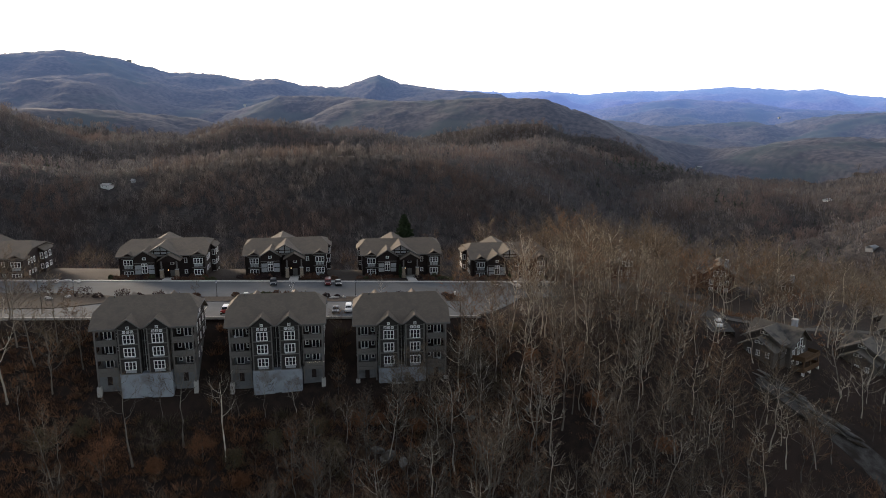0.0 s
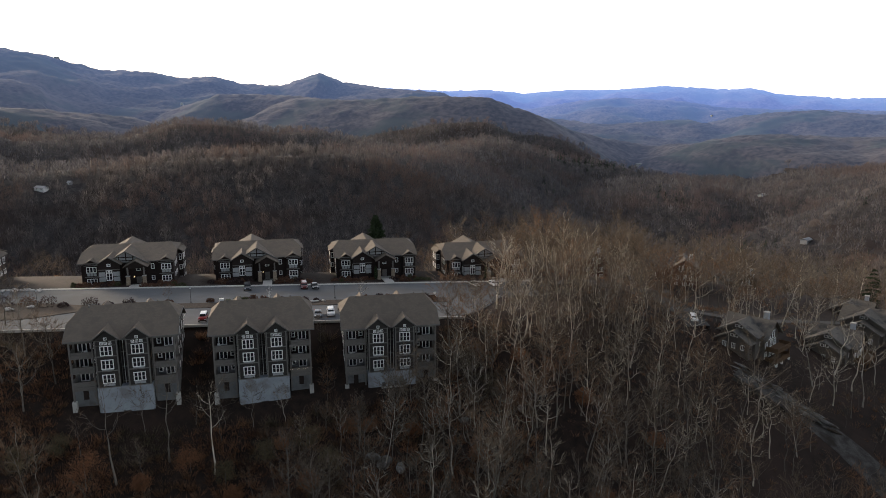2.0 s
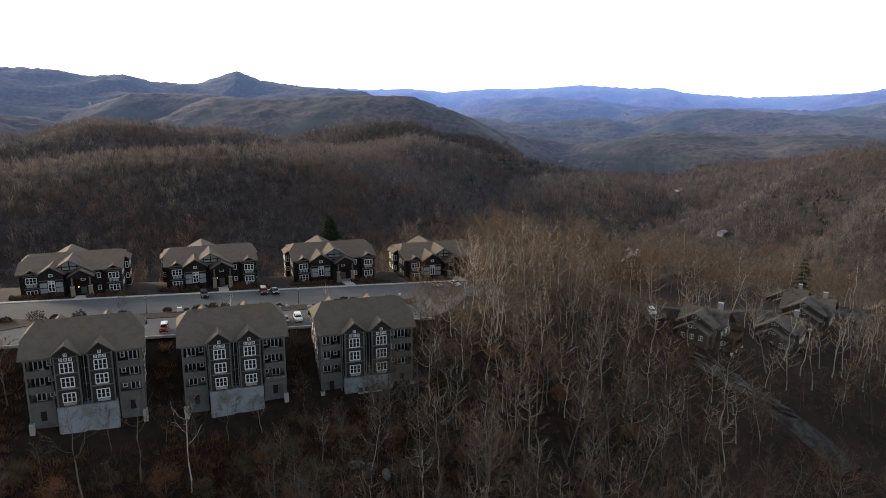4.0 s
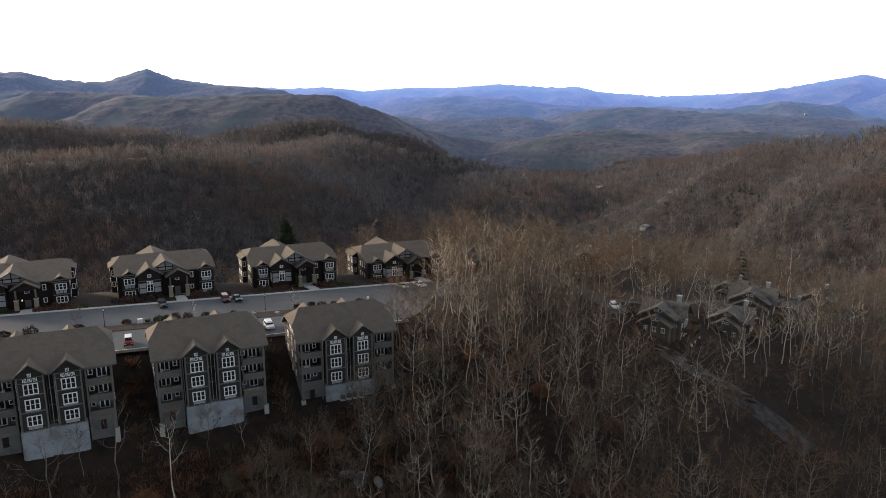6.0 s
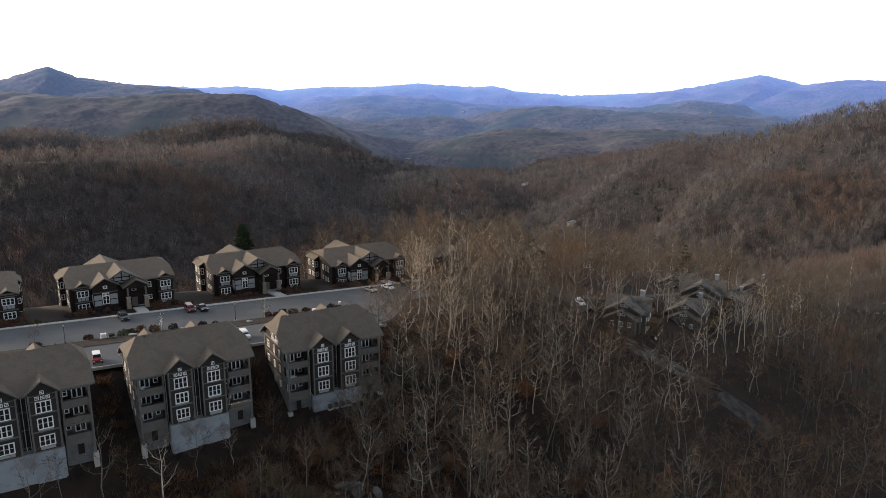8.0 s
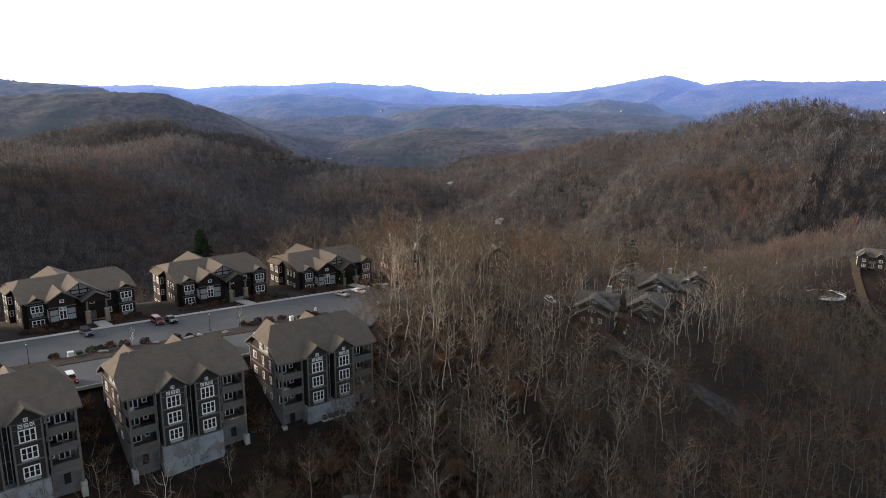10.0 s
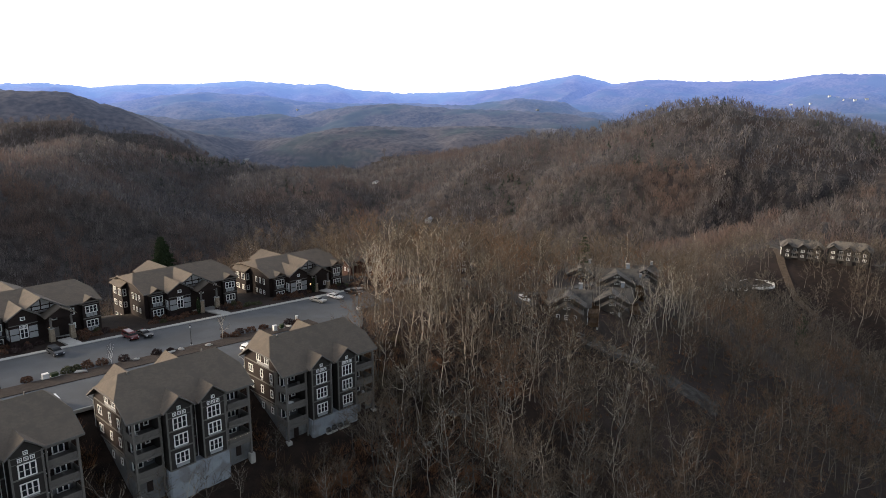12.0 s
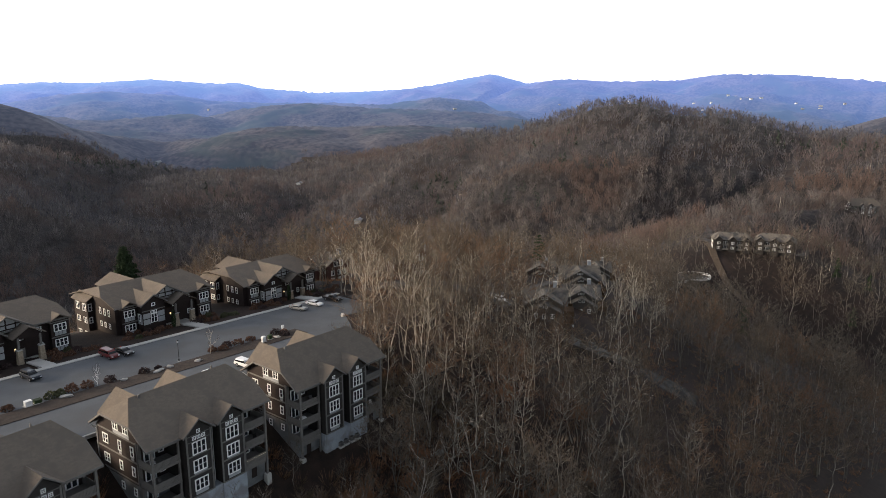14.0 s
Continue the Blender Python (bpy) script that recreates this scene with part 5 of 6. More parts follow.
def chalet(m, w=9.0, l=13.0, high=7.5, rise=3.6, deck=True, wall="siding_taupe", label="taupe wooden chalet with steep shingled roof among bare trees", chimney=True):
    """Gabled chalet, the ridge along y, its valley gable at -y; a lower gable to the west; decks on piers."""
    b = thing("chalet", label, "house", "houses along the lane", at=m)
    bm = bmesh.new()
    wall_poly(bm, [(-w / 2, -4), (w / 2, -4), (w / 2, high - rise), (0, high - 0.25), (-w / 2, high - rise)], "x", (0, l))
    part("wall", bm, wall, b)
    bm = bmesh.new()
    gable_roof(bm, -w / 2 - 0.9, w / 2 + 0.9, -1.2, l + 0.9, high - rise - 0.55, high + 0.1)
    part("roof", bm, "dark_shingle", b, "grey-brown shingled gable roof")
    ym, hw, pitch = l * 0.52, l * 0.42, 0.56
    for nm, x0, x1, hh, zp in (("wing", -w / 2 - 2.6, -w / 2 + 0.1, hw, high + 0.1), ("porch_wing", -w / 2 - 5.0, -w / 2 - 2.7, hw * 0.86, high - 1.9)):
        bm = bmesh.new()
        wall_poly(bm, [(ym - hh, -4), (ym + hh, -4), (ym + hh, zp - hh * pitch - 0.2), (ym, zp - 0.2), (ym - hh, zp - hh * pitch - 0.2)], "y", (x0, x1))
        wing = part(nm, bm, wall, b)
        bm = bmesh.new()
        over, xe = hh + 1.0, (-0.5 if nm == "wing" else -w / 2 - 2.5)
        for sgn in (-1, 1):
            row = [(x0 - 1.1, ym + sgn * over, zp - over * pitch), (xe, ym + sgn * over, zp - over * pitch), (xe, ym, zp), (x0 - 1.1, ym, zp)]
            slab(bm, row if sgn < 0 else row[::-1], 0.22)
        bmesh.ops.recalc_face_normals(bm, faces=bm.faces)
        part(nm + "_roof", bm, "dark_shingle", b)
        bm = bmesh.new()
        for sgn in (-1, 1):
            slab(bm, [(x0 - 1.16, ym + sgn * over, zp - over * pitch + 0.02), (x0 - 1.1, ym + sgn * over, zp - over * pitch + 0.02), (x0 - 1.1, ym, zp + 0.02), (x0 - 1.16, ym, zp + 0.02)], 0.36)
        bmesh.ops.recalc_face_normals(bm, faces=bm.faces)
        part(nm + "_fascia", bm, "trim", b, "pale weathered barge board")
        for y in (ym - 0.6, ym + 0.6):
            window(wing, 0.8, 0.6, 1, pose(x0, y, zp - 1.5) @ FACE_LEFT, ())
        for y in (ym - hh * 0.6, ym, ym + hh * 0.6):
            window(wing, 0.9, 1.3, 2, pose(x0, y, 1.2) @ FACE_LEFT)
    # tall glazing in the valley gable
    for k, h in ((-1, 2.0), (0, 2.6), (1, 2.0)):
        window(b, 1.1, h, 1, pose(k * 1.4, 0, high - rise - 0.4 + (0.3 if k == 0 else 0)), (0.5,))
    for z in (1.2, -1.6):
        for x in (-2.6, 0.3, 2.6):
            window(b, 1.2, 1.7, 2, pose(x, 0, z), (0.6,))
    for y in (1.6, l * 0.9):
        window(b, 0.9, 1.2, 1, pose(-w / 2, y, 1.8) @ FACE_LEFT)
    for y in (2.5, 6.0, 9.5):
        window(b, 0.9, 1.2, 1, pose(w / 2, y, 1.8) @ FACE_RIGHT)
    if chimney:
        c_ = part("chimney", boxes((1.6, 2.9, 2.0, 3.2, high - 3.5, high + 1.3)), "foundation", b, "pale boxed chimney")
        part("cap", boxes((1.5, 3.0, 1.9, 3.3, high + 1.3, high + 1.5)), "concrete", c_)
    if deck:
        for z in (0.1, -2.8):
            dk = part("deck", boxes((-w / 2 + 1, w / 2 + 1.2, -3.4, 0, z - 0.3, z)), "cedar", b, "amber cedar deck")
            railing(dk, w + 0.2, pose(-w / 2 + 1, -3.3, z), 1.0, "cedar")
            railing(dk, 3.2, pose(w / 2 + 1.15, -3.3, z, 0, 0, 90), 1.0, "cedar")
            railing(dk, 3.2, pose(-w / 2 + 1.05, -3.3, z, 0, 0, 90), 1.0, "cedar")
        for x in (-w / 2 + 1.3, 0.6, w / 2 + 0.9):
            part("post", boxes((x - 0.14, x + 0.14, -3.2, -2.92, -3.1, 0)), "cedar", b)
            part("pier", boxes((x - 0.3, x + 0.3, -3.4, -2.8, -8, -3.1)), "white", b, "white deck pier")
    return b


chalet(pose(93.0, 174.0, -12.6, 0, 0, 38), 8.4, 11.5)
chalet(pose(124, 181.5, -19.5, 0, 0, 40), 9, 12, 8.0, 3.4)
chalet(pose(146, 196, -20.0, 0, 0, 42), 10, 14, 9.0, 3.8)
chalet(pose(207, 228, -33.5, 0, 0, 45), 9.5, 13, 8.5, 3.6)
chalet(pose(162, 228, -25.0, 0, 0, 40), 9, 12, 7.5, 3.2, False)
chalet(pose(178, 213, -31.0, 0, 0, 45), 9, 12, 7.5, 3.2, True)
chalet(pose(100, 246, -13.0, 0, 0, -20), 10, 12, 8.0, 3.2, False, "siding_red", "red-brown house with white windows behind bare trees")
chalet(pose(70, 259, -12.5, 0, 0, 0), 10, 11, 8.0, 3.0, False, "siding_red", "red-brown gabled house half hidden by bare trees")
chalet(pose(128, 252, -20.0, 0, 0, -10), 9, 11, 7.5, 3.0, False)
car("parked_car", "suv", "paint_white", "white sport utility vehicle on the wooded lane", pose(76.2, 185.2, land_at(76.2, 185.2) + 0.25, 0, 0, -105))

# long lodge on the next rise, and an apartment house beyond it
def lodge(m):
    b = thing("lodge", "long brown lodge with hipped roof and white balconies above bare woods", "building", at=m)
    part("wall", boxes((-11.5, 11.5, 0, 12, -9, 5.2)), "siding_grey", b)
    bm = bmesh.new()
    main_roof(bm, 12.4, -1.2, 13.2, 5.2, 9.2, 4.5, 6.9)
    part("roof", bm, "dark_shingle", b)
    for x in (-8.4, 0, 8.4):
        bm = bmesh.new()
        wall_poly(bm, [(x - 2.2, -9), (x + 2.2, -9), (x + 2.2, 5.6), (x, 7.4), (x - 2.2, 5.6)], "x", (-1.8, 0.2))
        bay = part("bay", bm, "siding_grey", b)
        bm = bmesh.new()
        gable_roof(bm, x - 2.7, x + 2.7, -2.5, 5, 5.4, 7.8)
        part("gable_roof", bm, "dark_shingle", b)
        for z in (3.2, 0.2):
            window(bay, 1.7, 1.4, 2, pose(x, -1.8, z))
    for x in (-4.2, 4.2):
        for z in (1.9, -1.1):
            dk = part("balcony", boxes((x - 1.9, x + 1.9, -1.6, 0, z - 0.25, z)), "wood", b)
            railing(dk, 3.8, pose(x - 1.9, -1.5, z), 1.0, "wood")
            window(b, 2.0, 1.9, 2, pose(x, 0, z + 1.2), ())
    for y in (3, 6, 9):
        for z in (3.2, 0.2):
            window(b, 2.2, 2.0, 3, pose(-11.5, y, z) @ FACE_LEFT)


lodge(pose(364, 233, -43.5, 0, 0, -60))
lodge(pose(375, 210.5, -42.8, 0, 0, -72))
far_house = copy_thing(bpy.data.objects["apartment_building"], pose(557, 206, -38.5, 0, 0, -52))
far_house["label"] = "pale-trimmed apartment house on the far rise above woods"

# round terrace edged in white, and the dark low pavilion beside it
tr = thing("viewing_terrace", "round terrace with a white coping and railing on the open slope", "terrace", at=pose(310, 232, land_at(310, 232) + 0.4, 0, 0, -40))
N = 36
ring = [(math.cos(2 * math.pi * k / N), math.sin(2 * math.pi * k / N)) for k in range(N)]
bm = bmesh.new()
slab(bm, [(9.3 * x, 7.3 * y, 0) for x, y in ring], 5.0)
part("paving", bm, "siding_grey", tr, "dark paved floor")
bm = bmesh.new()
quad = [[bm.verts.new((rx * x, ry * y, z)) for rx, ry, z in ((9.8, 7.8, -0.6), (9.8, 7.8, 0.5), (9.2, 7.2, 0.5), (9.2, 7.2, -0.6))] for x, y in ring]
for p, q in zip(quad, quad[1:] + quad[:1]):
    for i in range(4):
        bm.faces.new((p[i], q[i], q[(i + 1) % 4], p[(i + 1) % 4]))
bmesh.ops.recalc_face_normals(bm, faces=bm.faces)
part("coping", bm, "white", tr, "white painted coping")
bm = bmesh.new()
tube(bm, [(9.5 * x, 7.5 * y, 1.2) for x, y in ring + ring[:1]], [0.1] * (N + 1), 5)
part("rail", bm, "white", tr)
for x, y in ring[::3]:
    part("rail_post", boxes((9.5 * x - 0.12, 9.5 * x + 0.12, 7.5 * y - 0.12, 7.5 * y + 0.12, 0.5, 1.5)), "white", tr)
pv = thing("pavilion", "dark low-roofed pavilion beside the round terrace", "pavilion", at=pose(280, 231, land_at(280, 231) + 0.5, 0, 0, -30))
part("wall", boxes((-9, 9, -5, 5, -5, 2.6)), "siding_grey", pv)
bm = bmesh.new()
main_roof(bm, 10, -6, 6, 2.6, 4.2, 3, 3.8)
part("roof", bm, "siding_grey", pv)
for x in (-6, -2, 2, 6):
    window(pv, 1.6, 1.4, 2, pose(x, -5, 1.2))
# far houses in the valleys
def cottage(x, y, w, mat, turn):
    z = land_at(x, y)
    if math.hypot(x - CX, y - CY) > 1640:
        z += float(hill_relief(np.array([x]), np.array([y]))[0])
    b = thing("cottage", "small pale far house in the valley woods", "house", "far valley houses", at=pose(x, y, z + 2.2, 0, 0, turn))
    d = min(4.0, w * 0.4)
    part("wall", boxes((-w / 2, w / 2, -d, d, -5, 2.7)), mat, b)
    bm = bmesh.new()
    main_roof(bm, w / 2 + 0.6, -d - 0.7, d + 0.7, 2.7, 4.6, 0.01, 0.01)
    part("roof", bm, "panel", b)
    for x_ in (-w / 4, w / 4):
        window(b, 1.5, 1.4, 2, pose(x_, -d, 1.4))


FAR_HOUSES = ((592, 1072, 13, "white", 35), (484, 774, 13, "panel", 35), (-382, 795, 12, "white", -20), (-357, 807, 4, "panel", -20))
for t_ in FAR_HOUSES:
    cottage(*t_)
for t_ in ((-663, 2393, 7, "white", 0), (-1174, 2709, 16, "panel", 0), (624, 1714, 14, "panel", 20), (1434, 3040, 9, "panel", 20), (2087, 2146, 12, "panel", -20)):
    cottage(*t_)
r = random.Random(3)
for k in range(30):
    a = r.uniform(0, 1)
    x, y = 2787 + 560 * a + r.uniform(-90, 90), 2113 - 1120 * a + r.uniform(-60, 60)
    cottage(x, y, r.uniform(6, 15), r.choice(("white", "white", "panel")), r.uniform(-70, -20))


# ---- lanes through the woods ----
def lane(name, line, width, mat, label, category, rise=0.1):
    pts = []
    for (ax, ay), (bx, by) in zip(line, line[1:]):
        n = max(2, int(math.hypot(bx - ax, by - ay) / 3))
        pts += [(ax + (bx - ax) * k / n, ay + (by - ay) * k / n) for k in range(n)]
    pts.append(line[-1])
    for _ in range(4):
        pts = [pts[0]] + [((p[0] + 2 * q[0] + s[0]) / 4, (p[1] + 2 * q[1] + s[1]) / 4) for p, q, s in zip(pts, pts[1:], pts[2:])] + [pts[-1]]
    bm = bmesh.new()
    rows = []
    for i, (x, y) in enumerate(pts):
        q, p = pts[min(i + 1, len(pts) - 1)], pts[max(i - 1, 0)]
        d = Vector((q[0] - p[0], q[1] - p[1], 0)).normalized()
        s = Vector((-d.y, d.x, 0)) * width / 2
        top = max(land_at(x + s.x * k, y + s.y * k) for k in (-1, 0, 1)) + rise
        rows.append([bm.verts.new((x + s.x, y + s.y, top)), bm.verts.new((x - s.x, y - s.y, top)), bm.verts.new((x - s.x * 1.1, y - s.y * 1.1, top - 2.5)), bm.verts.new((x + s.x * 1.1, y + s.y * 1.1, top - 2.5))])
    for a, b in zip(rows, rows[1:]):
        for i in range(4):
            bm.faces.new((a[i], b[i], b[(i + 1) % 4], a[(i + 1) % 4]))
    bmesh.ops.recalc_face_normals(bm, faces=bm.faces)
    return tagged(new(name, mesh_of(bm, name, mat)), label, category, kind="structure")


LANE_WAY = [(34, 205), (52, 203), (66, 199), (80, 192), (98, 196), (124, 208), (160, 222), (205, 248), (250, 262), (300, 262)]
SPUR_WAY = [(66, 199), (74, 215), (84, 235), (92, 240)]
SLOPE_WAY = [(384, 259), (344, 235), (318, 214), (310, 193), (296, 176)]
BANK_WAY = [(80, 165), (85, 159), (92, 152), (97, 143), (100, 132)]
YARD_WAY = [(46, 204), (58, 203), (68, 201), (74, 195), (76, 187), (76, 181)]
UPPER_WAY = [(404, 214), (440, 212), (485, 226), (528, 228)]
lane("lane", LANE_WAY, 3.6, "lane", "narrow asphalt lane winding through bare woods", "road")
lane("lane", SPUR_WAY, 5.0, "lane", "asphalt drive to the houses in the woods", "road")
lane("lane", YARD_WAY, 6.5, "lane", "widened grey asphalt drive among the trees", "road", 0.06)
lane("lane", UPPER_WAY, 5.0, "lane", "grey lane climbing past the lodge through woods", "road", 0.1)
lane("lane", [(378, 250), (392, 262), (408, 276)], 5.0, "lane", "grey drive beside the lodge", "road", 0.1)
lane("track", BANK_WAY, 8.0, "bank", "grey gravelly bank running down through the woods", "track", 0.05)
lane("dirt_track", SLOPE_WAY, 4.0, "dirt", "brown dirt track down a cleared slope", "track")

# ---- bare rock on the slope ----
r = random.Random(12)
for k in range(34):
    q = r.random()
    x, y = 81 + 14 * q + r.uniform(-2.2, 2.2), 164.5 - 14 * q + r.uniform(-2.2, 2.2)
    ob = boulder(80 + k, x, y, 0, r.uniform(1.4, 3.6), r.uniform(0.15, 0.4), r.uniform(0.2, 0.4), "rock", "rock_slab", "long thin grey rock slab bedded in the slope", 3)
    ob.matrix_world = pose(x, y, land_at(x, y) + 0.5, r.uniform(-6, 6), r.uniform(8, 24), -44 + r.uniform(-14, 14))
for i, (x, y, a_, b_, h_) in enumerate(((-11, 131, 2.6, 1.2, 0.9), (-8, 129.5, 2.0, 0.9, 0.8), (-13.5, 132.5, 1.6, 0.9, 0.7), (14, 149, 2.2, 0.9, 0.7), (16.5, 146.5, 1.8, 0.8, 0.6), (19, 144.5, 1.6, 0.7, 0.6), (6, 141, 1.2, 0.7, 0.6))):
    boulder(60 + i, x, y, land_at(x, y) + 0.1, a_, b_, h_, "rock", "boulder", "grey lichened boulder among brush on the slope")
# ---- woods ----
class Growth:
    """Collects tubes and slivers as plain lists; slot 0 bark, slot 1 twigs."""
    def __init__(self):
        self.v, self.f, self.s = [], [], []

    def tube(self, path, radii, sides, slot=0):
        base = len(self.v)
        for i, p in enumerate(path):
            d = (path[min(i + 1, len(path) - 1)] - path[max(i - 1, 0)]).normalized()
            q = d.to_track_quat("Z", "Y")
            for k in range(sides):
                a = 2 * math.pi * k / sides
                self.v.append(p + q @ Vector((math.cos(a) * radii[i], math.sin(a) * radii[i], 0)))
        for i in range(len(path) - 1):
            for k in range(sides):
                a, b = base + i * sides + k, base + i * sides + (k + 1) % sides
                self.f += [(a, b, b + sides), (a, b + sides, a + sides)]
                self.s += [slot, slot]

    def sliver(self, p, q, w, rng, slot=1):
        d = q - p
        side = d.cross(Vector((rng.uniform(-1, 1), rng.uniform(-1, 1), rng.uniform(-0.4, 0.4))))
        if side.length < 1e-6:
            side = Vector((1, 0, 0))
        side = side.normalized() * (w / 2)
        b = len(self.v)
        self.v += [p - side, p + side, q]
        self.f.append((b, b + 1, b + 2))
        self.s.append(slot)

    def mesh(self, name, mats):
        me = bpy.data.meshes.new(name)
        me.from_pydata([tuple(p) for p in self.v], [], self.f)
        me.polygons.foreach_set("material_index", self.s)
        for m in mats:
            me.materials.append(M[m])
        return me

    def split(self, slot):
        g = Growth()
        used = {}
        for f, s in zip(self.f, self.s):
            if s == slot:
                row = []
                for i in f:
                    if i not in used:
                        used[i] = len(g.v)
                        g.v.append(self.v[i])
                    row.append(used[i])
                g.f.append(tuple(row))
                g.s.append(0)
        return g


def bare_tree(seed, height, limbs, subs, twigs, sides=6, w=0.045, spread=1.0, lean=0.1, fork=0.45, fat=1.0):
    """A leafless hardwood: tapering trunk, rising limbs, finer and finer twigs."""
    rng = random.Random(seed)
    g = Growth()
    lx, ly = rng.uniform(-lean, lean), rng.uniform(-lean, lean)
    path = []
    for i in range(7):
        t = i / 6
        path.append(Vector((lx * height * t + rng.uniform(-1, 1) * 0.02 * height * (t > 0), ly * height * t + rng.uniform(-1, 1) * 0.02 * height * (t > 0), height * 0.92 * t)))
    r0 = 0.0115 * height * fat
    g.tube(path, [r0 * (1.25 if i == 0 else 1) * (1 - 0.86 * i / 6) for i in range(7)], sides)
    for k in range(limbs):
        t = fork + (0.98 - fork) * ((k + rng.random()) / limbs)
        i = min(5, int(t * 6))
        p = path[i].lerp(path[i + 1], t * 6 - i)
        a = k * 2.4 + rng.uniform(-0.5, 0.5)
        up = rng.uniform(0.3, 0.9) + 0.5 * t
        d = Vector((math.cos(a) * spread, math.sin(a) * spread, up)).normalized()
        ln = height * rng.uniform(0.28, 0.44) * (1.2 - 0.6 * t)
        r = (r0 * (1 - 0.8 * t) * 0.45 + 0.014)
        flat_ = Vector((d.x, d.y, d.z * rng.uniform(0.2, 0.7))).normalized()
        rise = Vector((d.x * 0.6 + rng.uniform(-0.3, 0.3), d.y * 0.6 + rng.uniform(-0.3, 0.3), d.z + rng.uniform(0.1, 0.7))).normalized()
        q0 = p + flat_ * ln * 0.2
        q1 = q0 + d * ln * 0.3
        q2 = q1 + rise * ln * 0.5
        if sides > 4:
            g.tube([p, q0, q1, q2], [r, r * 0.85, r * 0.6, r * 0.15], 4)
        elif sides > 3:
            g.tube([p, q1, q2], [r, r * 0.65, r * 0.15], 3)
        else:
            g.sliver(p, q1, r * 2.6, rng, 0)
            g.sliver(q1.lerp(p, 0.1), q2, r * 1.9, rng, 0)
        for j in range(subs):
            s = 0.25 + 0.75 * (j + rng.random()) / subs
            o = p.lerp(q1, s / 0.5) if s < 0.5 else q1.lerp(q2, (s - 0.5) / 0.5)
            e = (d + Vector((rng.uniform(-1.1, 1.1), rng.uniform(-1.1, 1.1), rng.uniform(-0.3, 0.7)))).normalized()
            m = ln * rng.uniform(0.3, 0.55) * (1.2 - 0.4 * s)
            o2 = o + e * m
            g.sliver(o, o2, w * 1.9, rng, 0 if sides > 4 else 1)
            for n in range(twigs):
                u = rng.uniform(0.2, 1)
                h = (e + Vector((rng.uniform(-1, 1), rng.uniform(-1, 1), rng.uniform(-0.3, 1)))).normalized()
                b = o.lerp(o2, u)
                g.sliver(b, b + h * m * rng.uniform(0.35, 0.9), w, rng)
    return g


def far_tree(seed, height, n, w):
    """A small far hardwood: trunk and a rounded crown of short upright branch clumps."""
    rng = random.Random(seed)
    g = Growth()
    wide, mid, tall = height * rng.uniform(0.27, 0.36), height * rng.uniform(0.58, 0.66), height * rng.uniform(0.3, 0.36)
    g.sliver(Vector((0, 0, 0)), Vector((rng.uniform(-1, 1), rng.uniform(-1, 1), height * 0.95)), w * 0.9, rng, 0)
    for k in range(n):
        a, c, r = rng.uniform(0, 6.28), rng.uniform(-1, 1), rng.uniform(0.2, 1) ** 0.6
        e = math.sqrt(1 - c * c)
        p = Vector((math.cos(a) * e * wide * r, math.sin(a) * e * wide * r, mid + c * tall * r))
        d = Vector((0.7 * math.cos(a) * e + rng.uniform(-0.5, 0.5), 0.7 * math.sin(a) * e + rng.uniform(-0.5, 0.5), 1.2 + rng.uniform(-0.4, 0.8))).normalized()
        ln = height * rng.uniform(0.16, 0.3)
        g.sliver(p - d * ln * 0.5, p + d * ln * 0.5, w * rng.uniform(0.6, 1.3), rng, 0 if rng.random() < 0.05 else 1)
    return g


def conifer(seed, height, tiers, fan, w=0.5, broad=0.23, power=0.8):
    rng = random.Random(seed)
    g = Growth()
    g.tube([Vector((0, 0, 0)), Vector((0, 0, height * 0.97))], [0.014 * height, 0.02], 5)
    for i in range(tiers):
        t = 0.14 + 0.84 * i / tiers
        z, r = height * t, height * broad * (1 - t) ** power + 0.15
        for k in range(fan):
            a = rng.uniform(0, 6.28)
            ln = r * rng.uniform(0.6, 1.15)
            tip = Vector((math.cos(a) * ln, math.sin(a) * ln, z + ln * rng.uniform(-0.35, 0.15)))
            g.sliver(Vector((0, 0, z + 0.1 * ln)), tip, w * rng.uniform(0.5, 1.2), rng, 1)
            for s in (0.35, 0.6, 0.8):
                o = Vector((0, 0, z)).lerp(tip, s)
                for e in (-1, 1):
                    h = Vector((math.cos(a + e * 0.9), math.sin(a + e * 0.9), rng.uniform(-0.3, 0.2)))
                    g.sliver(o - h * 0.1, o + h * ln * 0.4 * (1.1 - s), w, rng, 1)
    return g


